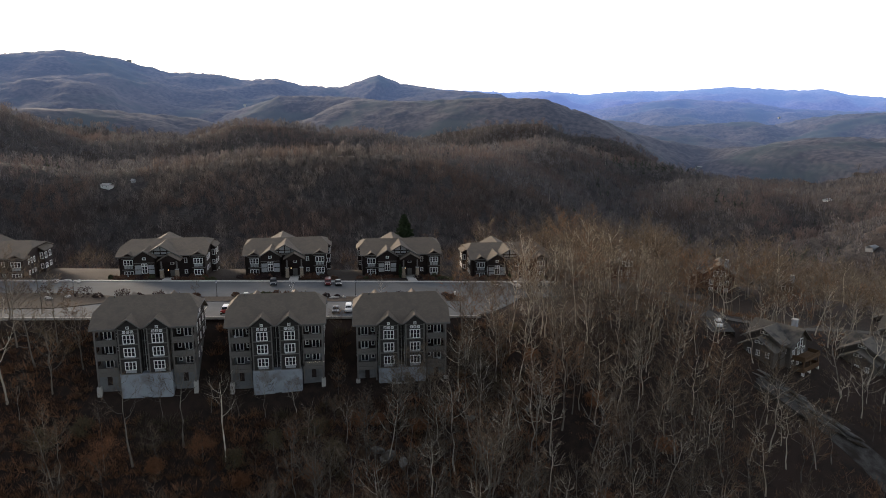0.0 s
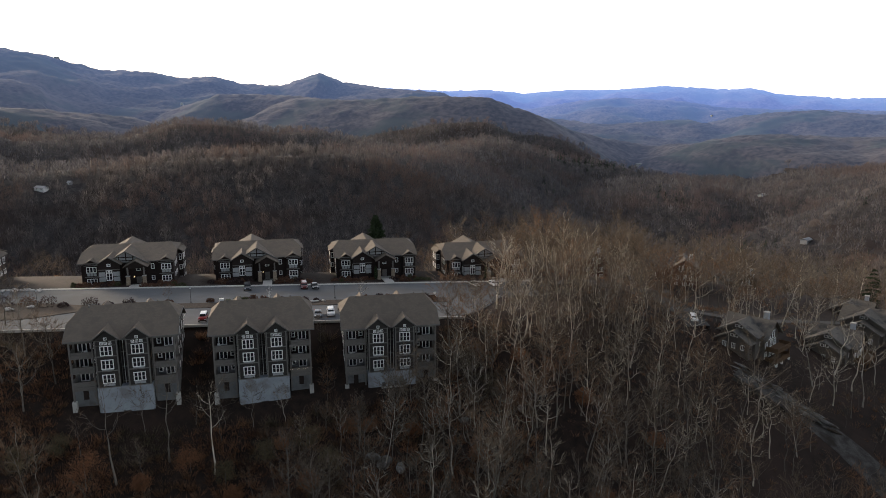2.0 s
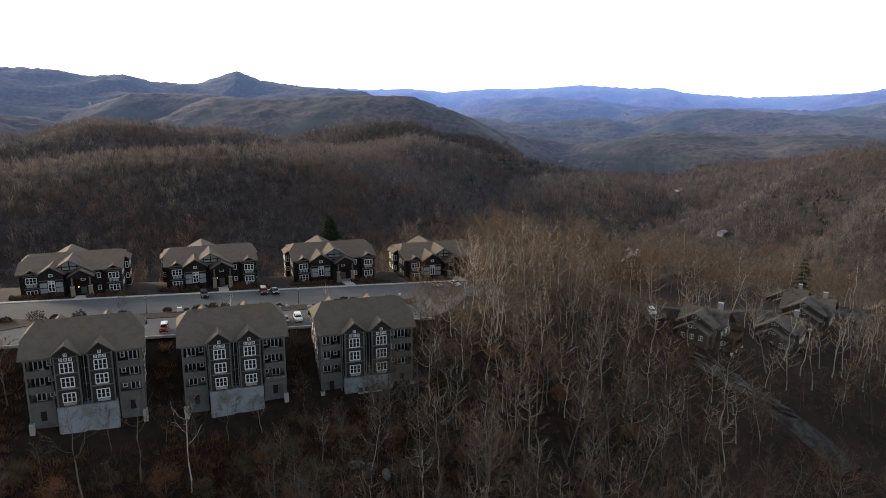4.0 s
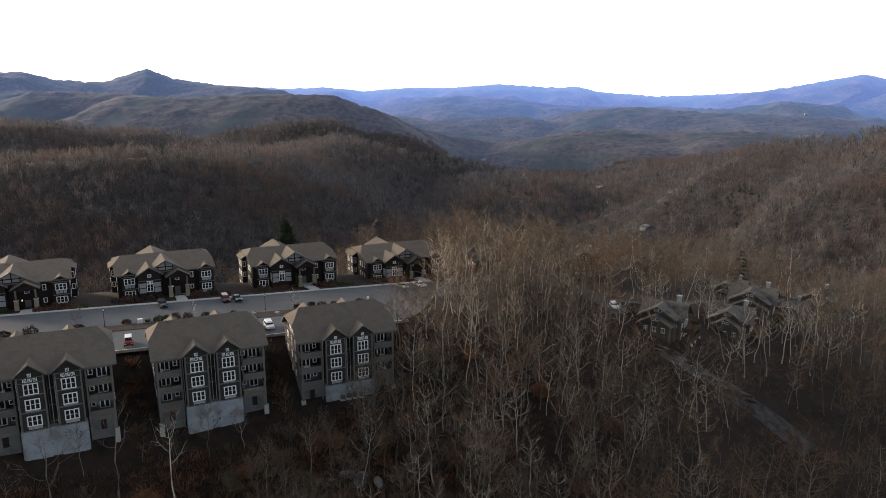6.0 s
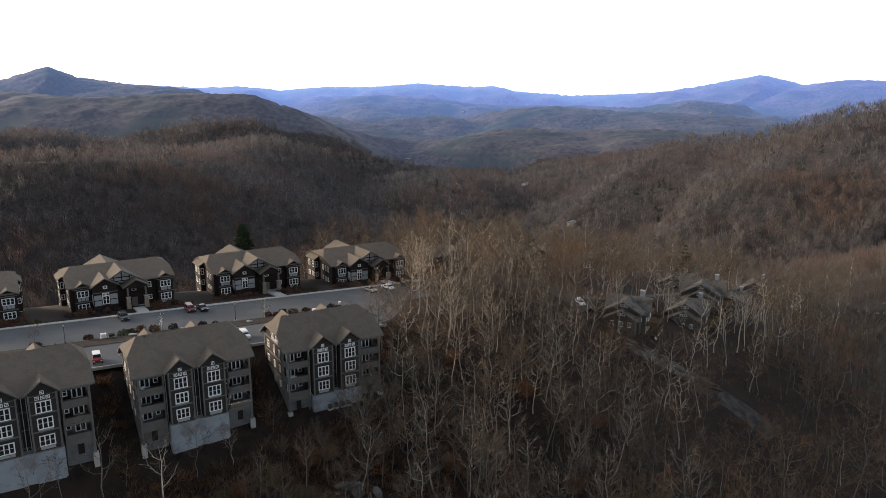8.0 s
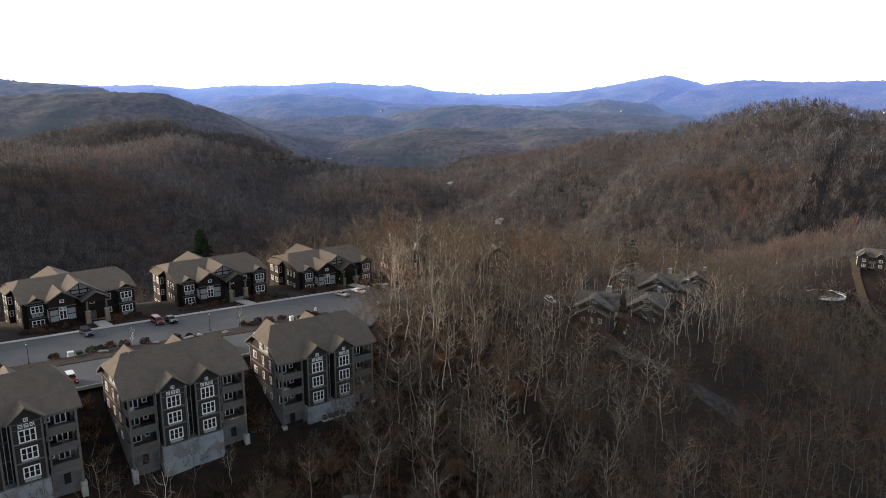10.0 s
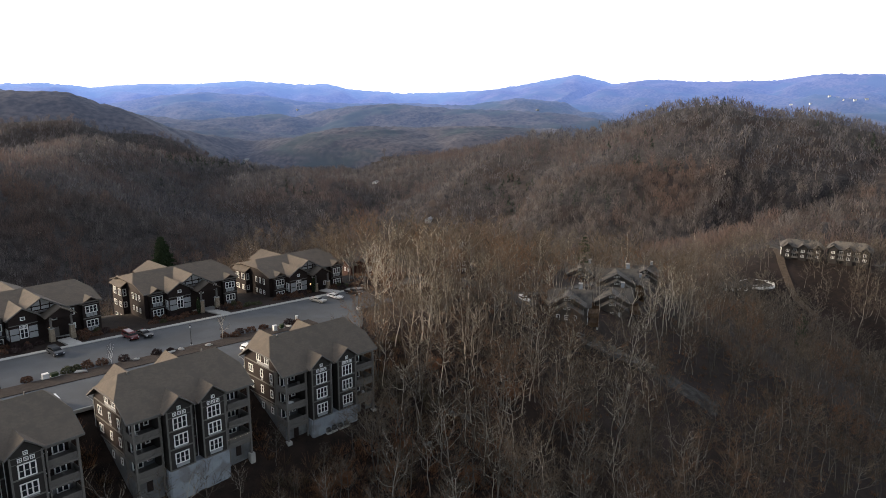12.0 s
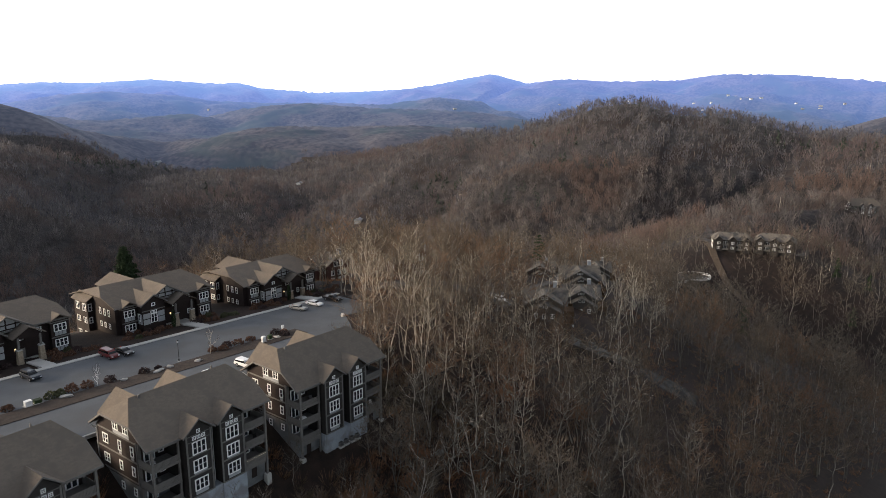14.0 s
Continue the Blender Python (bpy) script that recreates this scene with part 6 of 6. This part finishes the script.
def scatter(name, protos, spots, mats, label, category):
    """One object of many trees: prototype k at (x, y, turn, scale)."""
    V, F, S = [], [], []
    base = 0
    packs = [(np.array([tuple(p) for p in g.v]), np.array(g.f), np.array(g.s)) for g in protos]
    for k in range(len(packs)):
        rows = spots[spots[:, 4] == k]
        if not len(rows):
            continue
        v, f, s = packs[k]
        c, sn = np.cos(rows[:, 2]), np.sin(rows[:, 2])
        z = land(rows[:, 0], rows[:, 1]) - 0.3
        X = rows[:, 0, None] + rows[:, 3, None] * (c[:, None] * v[None, :, 0] - sn[:, None] * v[None, :, 1])
        Y = rows[:, 1, None] + rows[:, 3, None] * (sn[:, None] * v[None, :, 0] + c[:, None] * v[None, :, 1])
        Z = z[:, None] + rows[:, 3, None] * v[None, :, 2]
        V.append(np.stack([X, Y, Z], -1).reshape(-1, 3))
        F.append((f[None] + (base + np.arange(len(rows)) * len(v))[:, None, None]).reshape(-1, 3))
        S.append(np.tile(s, len(rows)))
        base += len(rows) * len(v)
    V, F, S = np.concatenate(V), np.concatenate(F), np.concatenate(S)
    me = bpy.data.meshes.new(name)
    me.vertices.add(len(V))
    me.vertices.foreach_set("co", V.ravel().astype(np.float32))
    me.loops.add(len(F) * 3)
    me.loops.foreach_set("vertex_index", F.ravel().astype(np.int32))
    me.polygons.add(len(F))
    me.polygons.foreach_set("loop_start", np.arange(0, len(F) * 3, 3, dtype=np.int32))
    me.polygons.foreach_set("loop_total", np.full(len(F), 3, dtype=np.int32))
    for m in mats:
        me.materials.append(M[m])
    me.polygons.foreach_set("material_index", S.astype(np.int32))
    me.polygons.foreach_set("use_smooth", np.ones(len(F), dtype=bool))
    me.update()
    return tagged(new(name, me), label, category, kind="stuff")


CLEAR = [(95, 176, 12), (88, 168, 8), (120, 182, 11), (113, 173, 8), (140, 197, 12), (132, 188, 8), (202, 229, 13), (192, 218, 9), (174, 214, 9), (160, 230, 9), (98, 249, 9), (71, 262, 8), (95, 238, 8), (88, 228, 6), (68, 250, 8), (62, 240, 6), (310, 232, 12), (300, 220, 9), (280, 231, 12), (270, 222, 8), (366, 236, 11), (376, 212, 11), (557, 206, 14), (548, 194, 10)] + [(q[0], q[1], 10) for q in FAR_HOUSES] + [(q[0] - 18 * q[0] / math.hypot(q[0], q[1]), q[1] - 18 * q[1] / math.hypot(q[0], q[1]), 11) for q in FAR_HOUSES] + [(318, 222, 10), (330, 228, 9), (312, 205, 8), (-370, 778, 11)]


def way_distance(line, x, y):
    return along([(a, b, 0) for a, b in line], x, y)[0]


def bare_gap(u):
    """Between the upper houses, where trees come up from behind."""
    return (np.abs(u - 14.6) < 4) | (np.abs(u + 20) < 4) | (np.abs(u + 56) < 4)


def wooded(x, y):
    """True where trees stand."""
    u, v = road_uv(x, y)
    ok = ~((v > -37) & (v < 4) & (u < 58) & (u > -160))
    ok &= ~((v > 3.9) & (v < 36) & (u > -125) & (u < 59.5) & ~((v > 24) & bare_gap(u)))
    for m in FRONTS:
        i = m.inverted()
        lx = i[0][0] * x + i[0][1] * y + i[0][3]
        ly = i[1][0] * x + i[1][1] * y + i[1][3]
        ok &= ~((np.abs(lx) < 12.5) & (ly > -4.5) & (ly < 24))
    for cx, cy, r in CLEAR:
        ok &= np.hypot(x - cx, y - cy) > r
    ok &= (y > 94) & (y > 94 + 0.09 * (x - 190)) & (x > -150 - 0.6 * y)
    ok &= way_distance(LANE_WAY, x, y) > 2.2
    ok &= way_distance(YARD_WAY, x, y) > 4.2
    ok &= way_distance(UPPER_WAY, x, y) > 4.5
    ok &= way_distance(SPUR_WAY, x, y) > 3.2
    ok &= way_distance(SLOPE_WAY, x, y) > 7.0
    ok &= way_distance(BANK_WAY, x, y) > 5.5
    return ok


def in_grove(x, y):
    """The stretch of slope whose trees are built one by one."""
    return (x > -34) & (x < 52) & (y > 104) & (y < 178)


PINE_STANDS = (([(330, 1390), (430, 1410), (530, 1445)], 40), ([(880, 400), (880, 360), (870, 320)], 26), ([(530, 590), (545, 534)], 24), ([(560, 690), (520, 660)], 22), ([(430, 800), (440, 810)], 25), ([(880, 620), (884, 600)], 14), ([(600, 760), (620, 740)], 26), ([(640, 560), (650, 520)], 22), ([(700, 640), (720, 620)], 18))


OPEN = ((95, 174), (118, 178), (138, 190), (86, 160), (92, 152), (97, 143), (101, 133), (112, 166), (126, 172), (84, 190), (310, 215), (318, 205))  # kept low for the houses and the bank


def spots(r0, r1, gap, az0, az1, kinds, seed, smin=0.75, smax=1.2, grove=False, pines=False):
    r = np.random.RandomState(seed)
    ex, ey = -40.0, 25.0
    gx, gy = np.meshgrid(np.arange(-r1, r1, gap), np.arange(-r1, r1, gap))
    x = (gx + r.uniform(-0.5, 0.5, gx.shape) * gap * 1.1).ravel()
    y = (gy + r.uniform(-0.5, 0.5, gx.shape) * gap * 1.1).ravel()
    d, a = np.hypot(x, y), np.degrees(np.arctan2(x, y))
    keep = (d > r0) & (d < r1) & (a > az0) & (a < az1)
    x, y = x[keep] + ex, y[keep] + ey
    keep = wooded(x, y) & (in_grove(x, y) if grove else ~in_grove(x, y) | (smax < 1))
    x, y = x[keep], y[keep]
    k = r.choice(len(kinds), len(x), p=np.array(kinds) / sum(kinds))
    if pines:
        near = np.full(x.shape, 1e9)
        for line, reach in PINE_STANDS:
            near = np.minimum(near, way_distance(line, x, y) / reach)
        chance = np.clip(1.15 - near, 0, 0.55) + np.clip(bumps(x, y, 150, 9) * 1.2 - 0.5, 0, 0.18)
        k = np.where(r.uniform(0, 1, len(x)) < chance, len(kinds) - 1, k)
    u, v = road_uv(x, y)
    size = r.uniform(smin, smax, len(x))
    if smax > 1:  # the slope under the apartments was cleared once: younger trees there
        size = size * (1 - 0.5 * np.clip((12 - u) / 14, 0, 1) * np.clip((v + 95) / 35, 0, 1) * (v < -30))
        size = size * (1 - 0.5 * np.clip((44 - u) / 10, 0, 1) * np.clip((v - 18) / 6, 0, 1) * np.clip((110 - v) / 20, 0, 1))
        open_ = np.minimum.reduce([np.hypot(x - a, y - b) for a, b in OPEN])
        size = size * np.clip(0.4 + 0.6 * (open_ - 7) / 11, 0.4, 1)
        thin_out = (r.uniform(0, 1, len(x)) < 0.6) & (x < -36 + 6 * bumps(x, y, 40, 33)) & (y < 152)
        if r1 < 300:  # glades and thickets
            thin_out |= (r.uniform(0, 1, len(x)) < 0.75) & (bumps(x, y, 26, 41) > 0.22)
        x, y, k, size = x[~thin_out], y[~thin_out], k[~thin_out], size[~thin_out]
    return np.stack([x, y, r.uniform(0, 6.28, len(x)), size, k], -1)


near_kinds = [bare_tree(100 + i, 15.5 + 1.0 * (i % 5), 10, 6, 8, 4, 0.055, 1.1, 0.12, 0.34 + 0.025 * i, 0.75) for i in range(8)]
for i, g in enumerate(near_kinds):
    if i >= 6:
        g.s = [2 if s == 0 else s for s in g.s]
mid_kinds = [bare_tree(200 + i, 15.5 + 0.8 * i, 8, 6, 4, 3, 0.09, 1.0, 0.08, 0.36, 0.7) for i in range(6)] + [conifer(230, 15, 9, 6, 0.9, 0.28, 0.6)]
mid_kinds[5].s = [2 if s == 0 else s for s in mid_kinds[5].s]
mid_kinds[6].s = [3 if s == 1 else s for s in mid_kinds[6].s]
def far_set(seed, n, w):
    kinds = [far_tree(seed + i, 16.5 + 1.5 * (i % 4), n, w) for i in range(7)] + [conifer(seed + 40, 15, 6, 2, 3 * w, 0.28, 0.6)]
    kinds[7].s = [3 if v == 1 else v for v in kinds[7].s]
    kinds[6].s = [2 if v == 0 else v for v in kinds[6].s]
    return kinds


BARKS = ["bark", "twig", "ash_bark", "pine"]
scatter("woodland", near_kinds, spots(75, 265, 6.3, -47, 82, [1, 1, 1, 1, 1, 1, 0.8, 0.8], 11), BARKS, "dense bare brown woods with pale trunks on the slope", "woods")
scatter("woodland", mid_kinds, spots(265, 480, 9.0, -46, 84, [1, 1, 1, 1, 1, 0.5, 0.03], 12, pines=True), ["bark", "mid_twig", "pale_bark", "pine"], "bare grey-brown woods with a few dark pines", "woods")
FAR_BARKS = ["far_bark", "far_wood", "far_pale", "far_pine"]
scatter("woodland", far_set(300, 80, 0.45), spots(480, 860, 10.0, -42, 84, [1, 1, 1, 1, 1, 1, 0.25, 0.03], 13, 0.7, 1.25, pines=True), FAR_BARKS, "leafless woods on the next hillsides, brown and grey", "woods")
scatter("woodland", far_set(360, 33, 0.85), spots(860, 1650, 12.6, -40, 84, [1, 1, 1, 1, 1, 1, 0.15, 0.03], 15, 0.7, 1.25, pines=True), ["far_bark", "hazed_wood", "far_pale", "far_pine"], "leafless far woods on the hills, brown and grey with a haze tint", "woods")

def low_shade_fill(x, y):
    """Added saplings-and-brush layer between the far trees, uneven, a few metres high."""
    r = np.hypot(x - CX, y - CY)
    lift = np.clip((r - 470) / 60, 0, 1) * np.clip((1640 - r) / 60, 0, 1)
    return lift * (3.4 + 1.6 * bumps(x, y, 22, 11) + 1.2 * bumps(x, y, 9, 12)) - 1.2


tagged(sheet("understory", 470, 1640, 150, np.arange(-44, 84, 0.45), "understory", False, 0, low_shade_fill), "added brush layer between far bare trees, dark for the shade there", "undergrowth", kind="stuff")

# low growth under the near trees
def brush(seed, height, n, w):
    rng = random.Random(seed)
    g = Growth()
    for k in range(n):
        a = rng.uniform(0, 6.28)
        p = Vector((math.cos(a), math.sin(a), 0)) * rng.uniform(0, 0.5) * height
        q = p + Vector((math.cos(a) * rng.uniform(0.1, 0.7), math.sin(a) * rng.uniform(0.1, 0.7), rng.uniform(0.3, 1))) * height
        g.sliver(p, q, w, rng, 0)
    return g


scatter("undergrowth", [brush(400 + i, 1.1 + 0.4 * i, 30, 0.11) for i in range(4)] + [brush(410, 1.6, 34, 0.13)], spots(75, 240, 3.3, -47, 82, [1, 1, 0.7, 0.5, 0.3], 14, 0.6, 0.99), ["brush"], "tangled brown undergrowth among the trees", "undergrowth")


band = spots(75, 240, 1.9, -47, 82, [1, 1, 1], 16, 0.6, 0.99)
u_, v_ = road_uv(band[:, 0], band[:, 1])
band = band[(u_ < 36 + 8 * bumps(band[:, 0], band[:, 1], 30, 31)) & (v_ > -84 + 14 * bumps(band[:, 0], band[:, 1], 40, 32)) & (v_ < -34)]
scatter("undergrowth", [brush(430 + i, 1.9 + 0.5 * i, 52, 0.18) for i in range(3)], band, ["brush"], "thick rust-brown brush on the cleared slope below the apartments", "undergrowth")

# trees of the nearest slope, each a thing of its own
def tree_kind(seed, height, mats, limbs=9, subs=6, twigs=6, spread=1.15, lean=0.15, fork=0.35, fat=1.0, w=0.045):
    g = bare_tree(seed, height, limbs, subs, twigs, 6, w, spread, lean, fork, fat)
    t = new("bare_tree")
    for nm, slot in (("trunk", 0), ("crown", 1)):
        me = g.split(slot).mesh(nm, [mats[slot]])
        ob = new(nm, me)
        ob.parent = t
    return t


KINDS = [(801, 14.5, "bark", "grey bare tree with ascending limbs on the slope"), (802, 16.5, "bark", "slender grey leafless tree on the slope"), (803, 13, "bark", "leaning grey leafless tree with a broad crown"), (804, 17.5, "bark", "tall bare hardwood with a high twiggy crown"), (805, 14.5, "ash_bark", "pale-barked bare tree with crooked limbs"), (806, 16.5, "ash_bark", "pale grey tree with forked bare crown"), (807, 10, "bark", "short brown bare tree among taller trunks")]
rows = spots(62, 265, 4.9, -52, 100, [1, 1, 0.9, 1, 0.6, 0.5, 0.9], 21, 0.8, 1.2, True)
protos = {}
for x, y, turn, size, k in rows[:290]:
    seed, height, bark, label = KINDS[int(k)]
    if k not in protos:
        g = bare_tree(seed, height, 12, 7, 8, 6, 0.045, 0.9, 0.12, 0.32 + 0.05 * (seed % 4), 0.8)
        protos[k] = [("trunk", g.split(0).mesh("trunk", [bark])), ("crown", g.split(1).mesh("crown", ["twig"]))]
    t = tagged(new("bare_tree"), label, "tree", "bare trees on the slope")
    t.matrix_world = pose(x, y, land_at(x, y) - 0.25, 0, 0, math.degrees(turn)) @ Matrix.Scale(size, 4)
    for nm, me in protos[k]:
        new(nm, me).parent = t

# tall tan trees crowding the end of the road
TALL = []
for seed in (951, 952, 953):
    g = bare_tree(seed, 18.5, 11, 6, 4, 5, 0.05, 0.75, 0.08, 0.36, 0.8)
    TALL.append([("trunk", g.split(0).mesh("trunk", ["bark" if seed == 951 else "pale_bark"])), ("crown", g.split(1).mesh("crown", ["tan_twig"]))])
rng = random.Random(31)
placed = []
while len(placed) < 32:
    x, y = rng.uniform(20, 60), rng.uniform(160, 222)
    if not bool(wooded(np.array([x]), np.array([y]))[0]) or any((x - a) ** 2 + (y - b) ** 2 < 9 for a, b in placed):
        continue
    placed.append((x, y))
    t = tagged(new("bare_tree"), "tall tan bare tree with upright limbs by the road end", "tree", "tall trees at the road end")
    t.matrix_world = pose(x, y, land_at(x, y) - 0.25, 0, 0, rng.uniform(0, 360)) @ Matrix.Scale(rng.uniform(0.62, 1.0), 4)
    for nm, me in TALL[len(placed) % 3]:
        new(nm, me).parent = t

# pale crooked trees that stand out of the slope woods
PALE = []
for seed, h, spread, fork in ((961, 13.5, 1.2, 0.4), (962, 11.5, 1.6, 0.35), (963, 15.0, 0.9, 0.5), (964, 12.5, 1.4, 0.5)):
    g = bare_tree(seed, h, 9, 6, 4, 6, 0.05, spread, 0.2, fork, 1.0)
    PALE.append([("trunk", g.split(0).mesh("trunk", ["pale_bark" if seed != 963 else "ash_bark"])), ("crown", g.split(1).mesh("crown", ["tan_twig"]))])
rng = random.Random(57)
placed = []
while len(placed) < 110:
    x, y = rng.uniform(4, 210), rng.uniform(110, 205)
    if y < 100 + 0.45 * x or not bool(wooded(np.array([x]), np.array([y]))[0]) or any((x - a) ** 2 + (y - b) ** 2 < 36 for a, b in placed):
        continue
    placed.append((x, y))
    t = tagged(new("bare_tree"), "pale bare tree with crooked spreading limbs on the slope", "tree", "pale trees on the slope")
    t.matrix_world = pose(x, y, land_at(x, y) - 0.25, 0, 0, rng.uniform(0, 360)) @ Matrix.Scale(rng.uniform(0.75, 1.15), 4)
    for nm, me in PALE[len(placed) % 4]:
        new(nm, me).parent = t

# low oaks that keep their dead leaves
for i, (x, y, r_, h_) in enumerate(((-67, 126.5, 4.2, 7.0), (-57, 127, 1.8, 3.2), (-40, 126, 1.7, 2.8), (-26, 127, 2.0, 3.0), (-5, 137, 1.8, 2.6), (8, 131, 2.0, 3.4), (31, 122, 2.2, 3.6), (21, 158, 1.8, 3.0), (34, 147, 2.0, 3.2), (47, 136, 2.2, 3.4), (-14, 139, 1.6, 2.0), (-32, 136, 1.5, 1.8))):
    t = thing("leafy_oak", "low oak holding rust-brown dead leaves on the slope", "tree", "leafy oaks on the slope", at=pose(x, y, land_at(x, y) - 0.1))
    ob = new("crown", leaf_crown(700 + i, r_, h_ * 0.75, "leaf_orange", 40, 70, 0.17))
    ob.parent = t
    ob.location = (0, 0, h_ * 0.25)
    bm = bmesh.new()
    tube(bm, [(0, 0, -0.2), (0.1, 0, h_ * 0.4), (0, 0.1, h_ * 0.85)], [0.12, 0.08, 0.02], 5)
    part("trunk", bm, "bark", t)

M["leaf_olive"] = material("olive_brown_young_leaves", (0.08, 0.068, 0.04), (0.16, 0.128, 0.075), 0.8, 0.95, vary=0.35, thin=0.35)
for i, (x, y, r_, h_) in enumerate(((-49, 131, 2.8, 5.0), (-35, 133, 2.6, 4.4), (-27, 136, 2.8, 4.2), (-18, 138.5, 2.4, 3.6), (-80, 129, 3.0, 5.0), (-42, 129, 2.4, 4.6), (0, 140, 2.4, 3.4), (-22, 130, 2.6, 4.8), (-74, 133, 2.2, 3.6))):
    t = thing("young_tree", "young tree with thin olive-brown leaves below the apartments", "tree", "young trees below the apartments", at=pose(x, y, land_at(x, y) - 0.1))
    ob = new("crown", leaf_crown(760 + i, r_, h_ * 0.7, "leaf_olive" if i % 3 else "leaf_orange", 32, 60, 0.16))
    ob.parent = t
    ob.location = (0, 0, h_ * 0.3)
    bm = bmesh.new()
    tube(bm, [(0, 0, -0.2), (0.1, 0, h_ * 0.4), (0, 0.1, h_ * 0.85)], [0.1, 0.07, 0.02], 5)
    part("trunk", bm, "bark", t)

# trees that stand out
def hero(x, y, height, seed, bark, label, dz=0.0, **kw):
    t = tree_kind(seed, height, (bark, "twig"), **kw)
    tagged(t, label, "tree")
    t.matrix_world = pose(x, y, land_at(x, y) - 0.25 + dz, 0, 0, seed * 40 % 360)


hero(3.4, 145.6, 15.5, 901, "pale_bark", "tall pale tree with a tight forked crown beside the apartments", lean=0.04, fork=0.6, spread=0.9, limbs=8)
hero(12.2, 151.5, 15.5, 902, "pale_bark", "pale tree with few crooked upswept limbs", lean=0.06, fork=0.5, spread=0.7, limbs=6, twigs=3)
hero(-2.2, 122.2, 13.0, 903, "pale_bark", "white-limbed spreading tree low on the slope", lean=0.03, fork=0.5, spread=1.6, limbs=8, twigs=3, fat=1.3)
hero(16.7, 138.5, 10.5, 904, "pale_bark", "bent pale tree with one sweeping limb", lean=0.3, fork=0.45, spread=1.6, limbs=7, twigs=3)
hero(19.5, 137.5, 9.5, 905, "pale_bark", "low spreading pale tree with arching branches", lean=0.25, fork=0.3, spread=1.8, limbs=9, twigs=4)
hero(19.0, 180.0, 21.0, 906, "pale_bark", "large pale many-limbed tree at the end of the parking lane", lean=0.08, fork=0.2, spread=0.8, limbs=14, subs=8, twigs=8, fat=0.8)
hero(20.6, 178.6, 19.0, 926, "pale_bark", "pale upright tree standing close beside a larger one", lean=0.1, fork=0.3, spread=0.8, limbs=12, subs=8, twigs=8, fat=0.75)
hero(22.5, 176.0, 17.5, 936, "pale_bark", "slender pale tree in a clump by the parking lane", lean=0.1, fork=0.35, spread=0.8, limbs=11, subs=8, twigs=7, fat=0.7)
hero(24.0, 186.0, 18.0, 907, "pale_bark", "large pale tree with upright bare limbs", lean=0.05, fork=0.3, spread=0.8, limbs=11, subs=8, twigs=7, fat=0.8)
hero(24.5, 168.0, 19.0, 908, "pale_bark", "warm-toned bare tree with a full fan of twigs", lean=0.03, fork=0.3, spread=1.0, limbs=12, subs=8, twigs=9)
hero(-44.4, 131.0, 19.0, 909, "pale_bark", "tall slender trunk before the middle apartment house", lean=0.02, fork=0.55, spread=0.9, limbs=6, subs=4, twigs=4)
hero(-53.5, 133.0, 20.0, 910, "bark", "tall grey trunk between the apartment houses", lean=0.03, fork=0.5, spread=0.9, limbs=7, subs=5, twigs=4)
hero(-62.0, 128.0, 20.0, 911, "bark", "thin leaning trunk before the apartment bays", lean=0.06, fork=0.55, spread=0.7, limbs=6, subs=4, twigs=4)
hero(-92.0, 138.0, 22.0, 912, "pale_bark", "pale forked tree at the end of the apartment row", lean=0.04, fork=0.45, spread=0.8, limbs=8)
hero(-41.0, 183.8, 4.2, 913, "white", "young white-barked birch on the planted island", 0.3, lean=0.06, fork=0.2, spread=0.6, limbs=7, subs=5, twigs=5, fat=1.6, w=0.02)
hero(-17.2, 186.6, 5.6, 914, "pale_bark", "small bare ornamental tree on the planted island", 0.3, lean=0.04, fork=0.25, spread=0.9, limbs=8, subs=6, twigs=6, w=0.025)
hero(-66.0, 180.6, 5.0, 915, "bark", "small bare ornamental tree on the planted island", 0.3, lean=0.04, fork=0.25, spread=0.9, limbs=8, subs=6, twigs=6, w=0.025)
hero(-5.0, 242.0, 14.0, 916, "bark", "bare grey tree behind the upper apartments", lean=0.04, fork=0.3)
for x, y, h, seed in ((-96, 150, 17, 941), (-90, 146, 18, 942), (-84, 141, 16, 943), (-101, 156, 17, 944), (-88, 152, 15, 945), (-104, 163, 14, 946), (-96, 161, 14, 947), (-80, 147, 15, 948)):
    hero(x, y, h, seed, "bark", "dark grey bare tree at the end of the apartment row", lean=0.08, fork=0.3, spread=0.9, limbs=12, subs=7, twigs=7)
for x, y, h, seed in ((112.0, 166.0, 17, 917), (124.0, 168.0, 18, 918), (128.0, 169.0, 18, 919), (140.0, 172.0, 17, 920), (152.0, 182.0, 19, 921), (111.0, 172.0, 17, 922)):
    hero(x, y, h, seed, "pale_bark", "pale trunk with crooked limbs below the chalets", lean=0.12, fork=0.45, spread=0.8, limbs=7, subs=5, twigs=4)

pn = thing("pine_tree", "dark green pine rising behind the upper apartments", "tree", at=pose(-13.5, 240, land_at(-13.5, 240) - 0.3))
g = conifer(77, 21, 34, 18, 0.9, 0.34, 0.7)
for nm, slot, mt in (("trunk", 0, "bark"), ("crown", 1, "pine")):
    ob = new(nm, g.split(slot).mesh(nm, [mt]))
    ob.parent = pn
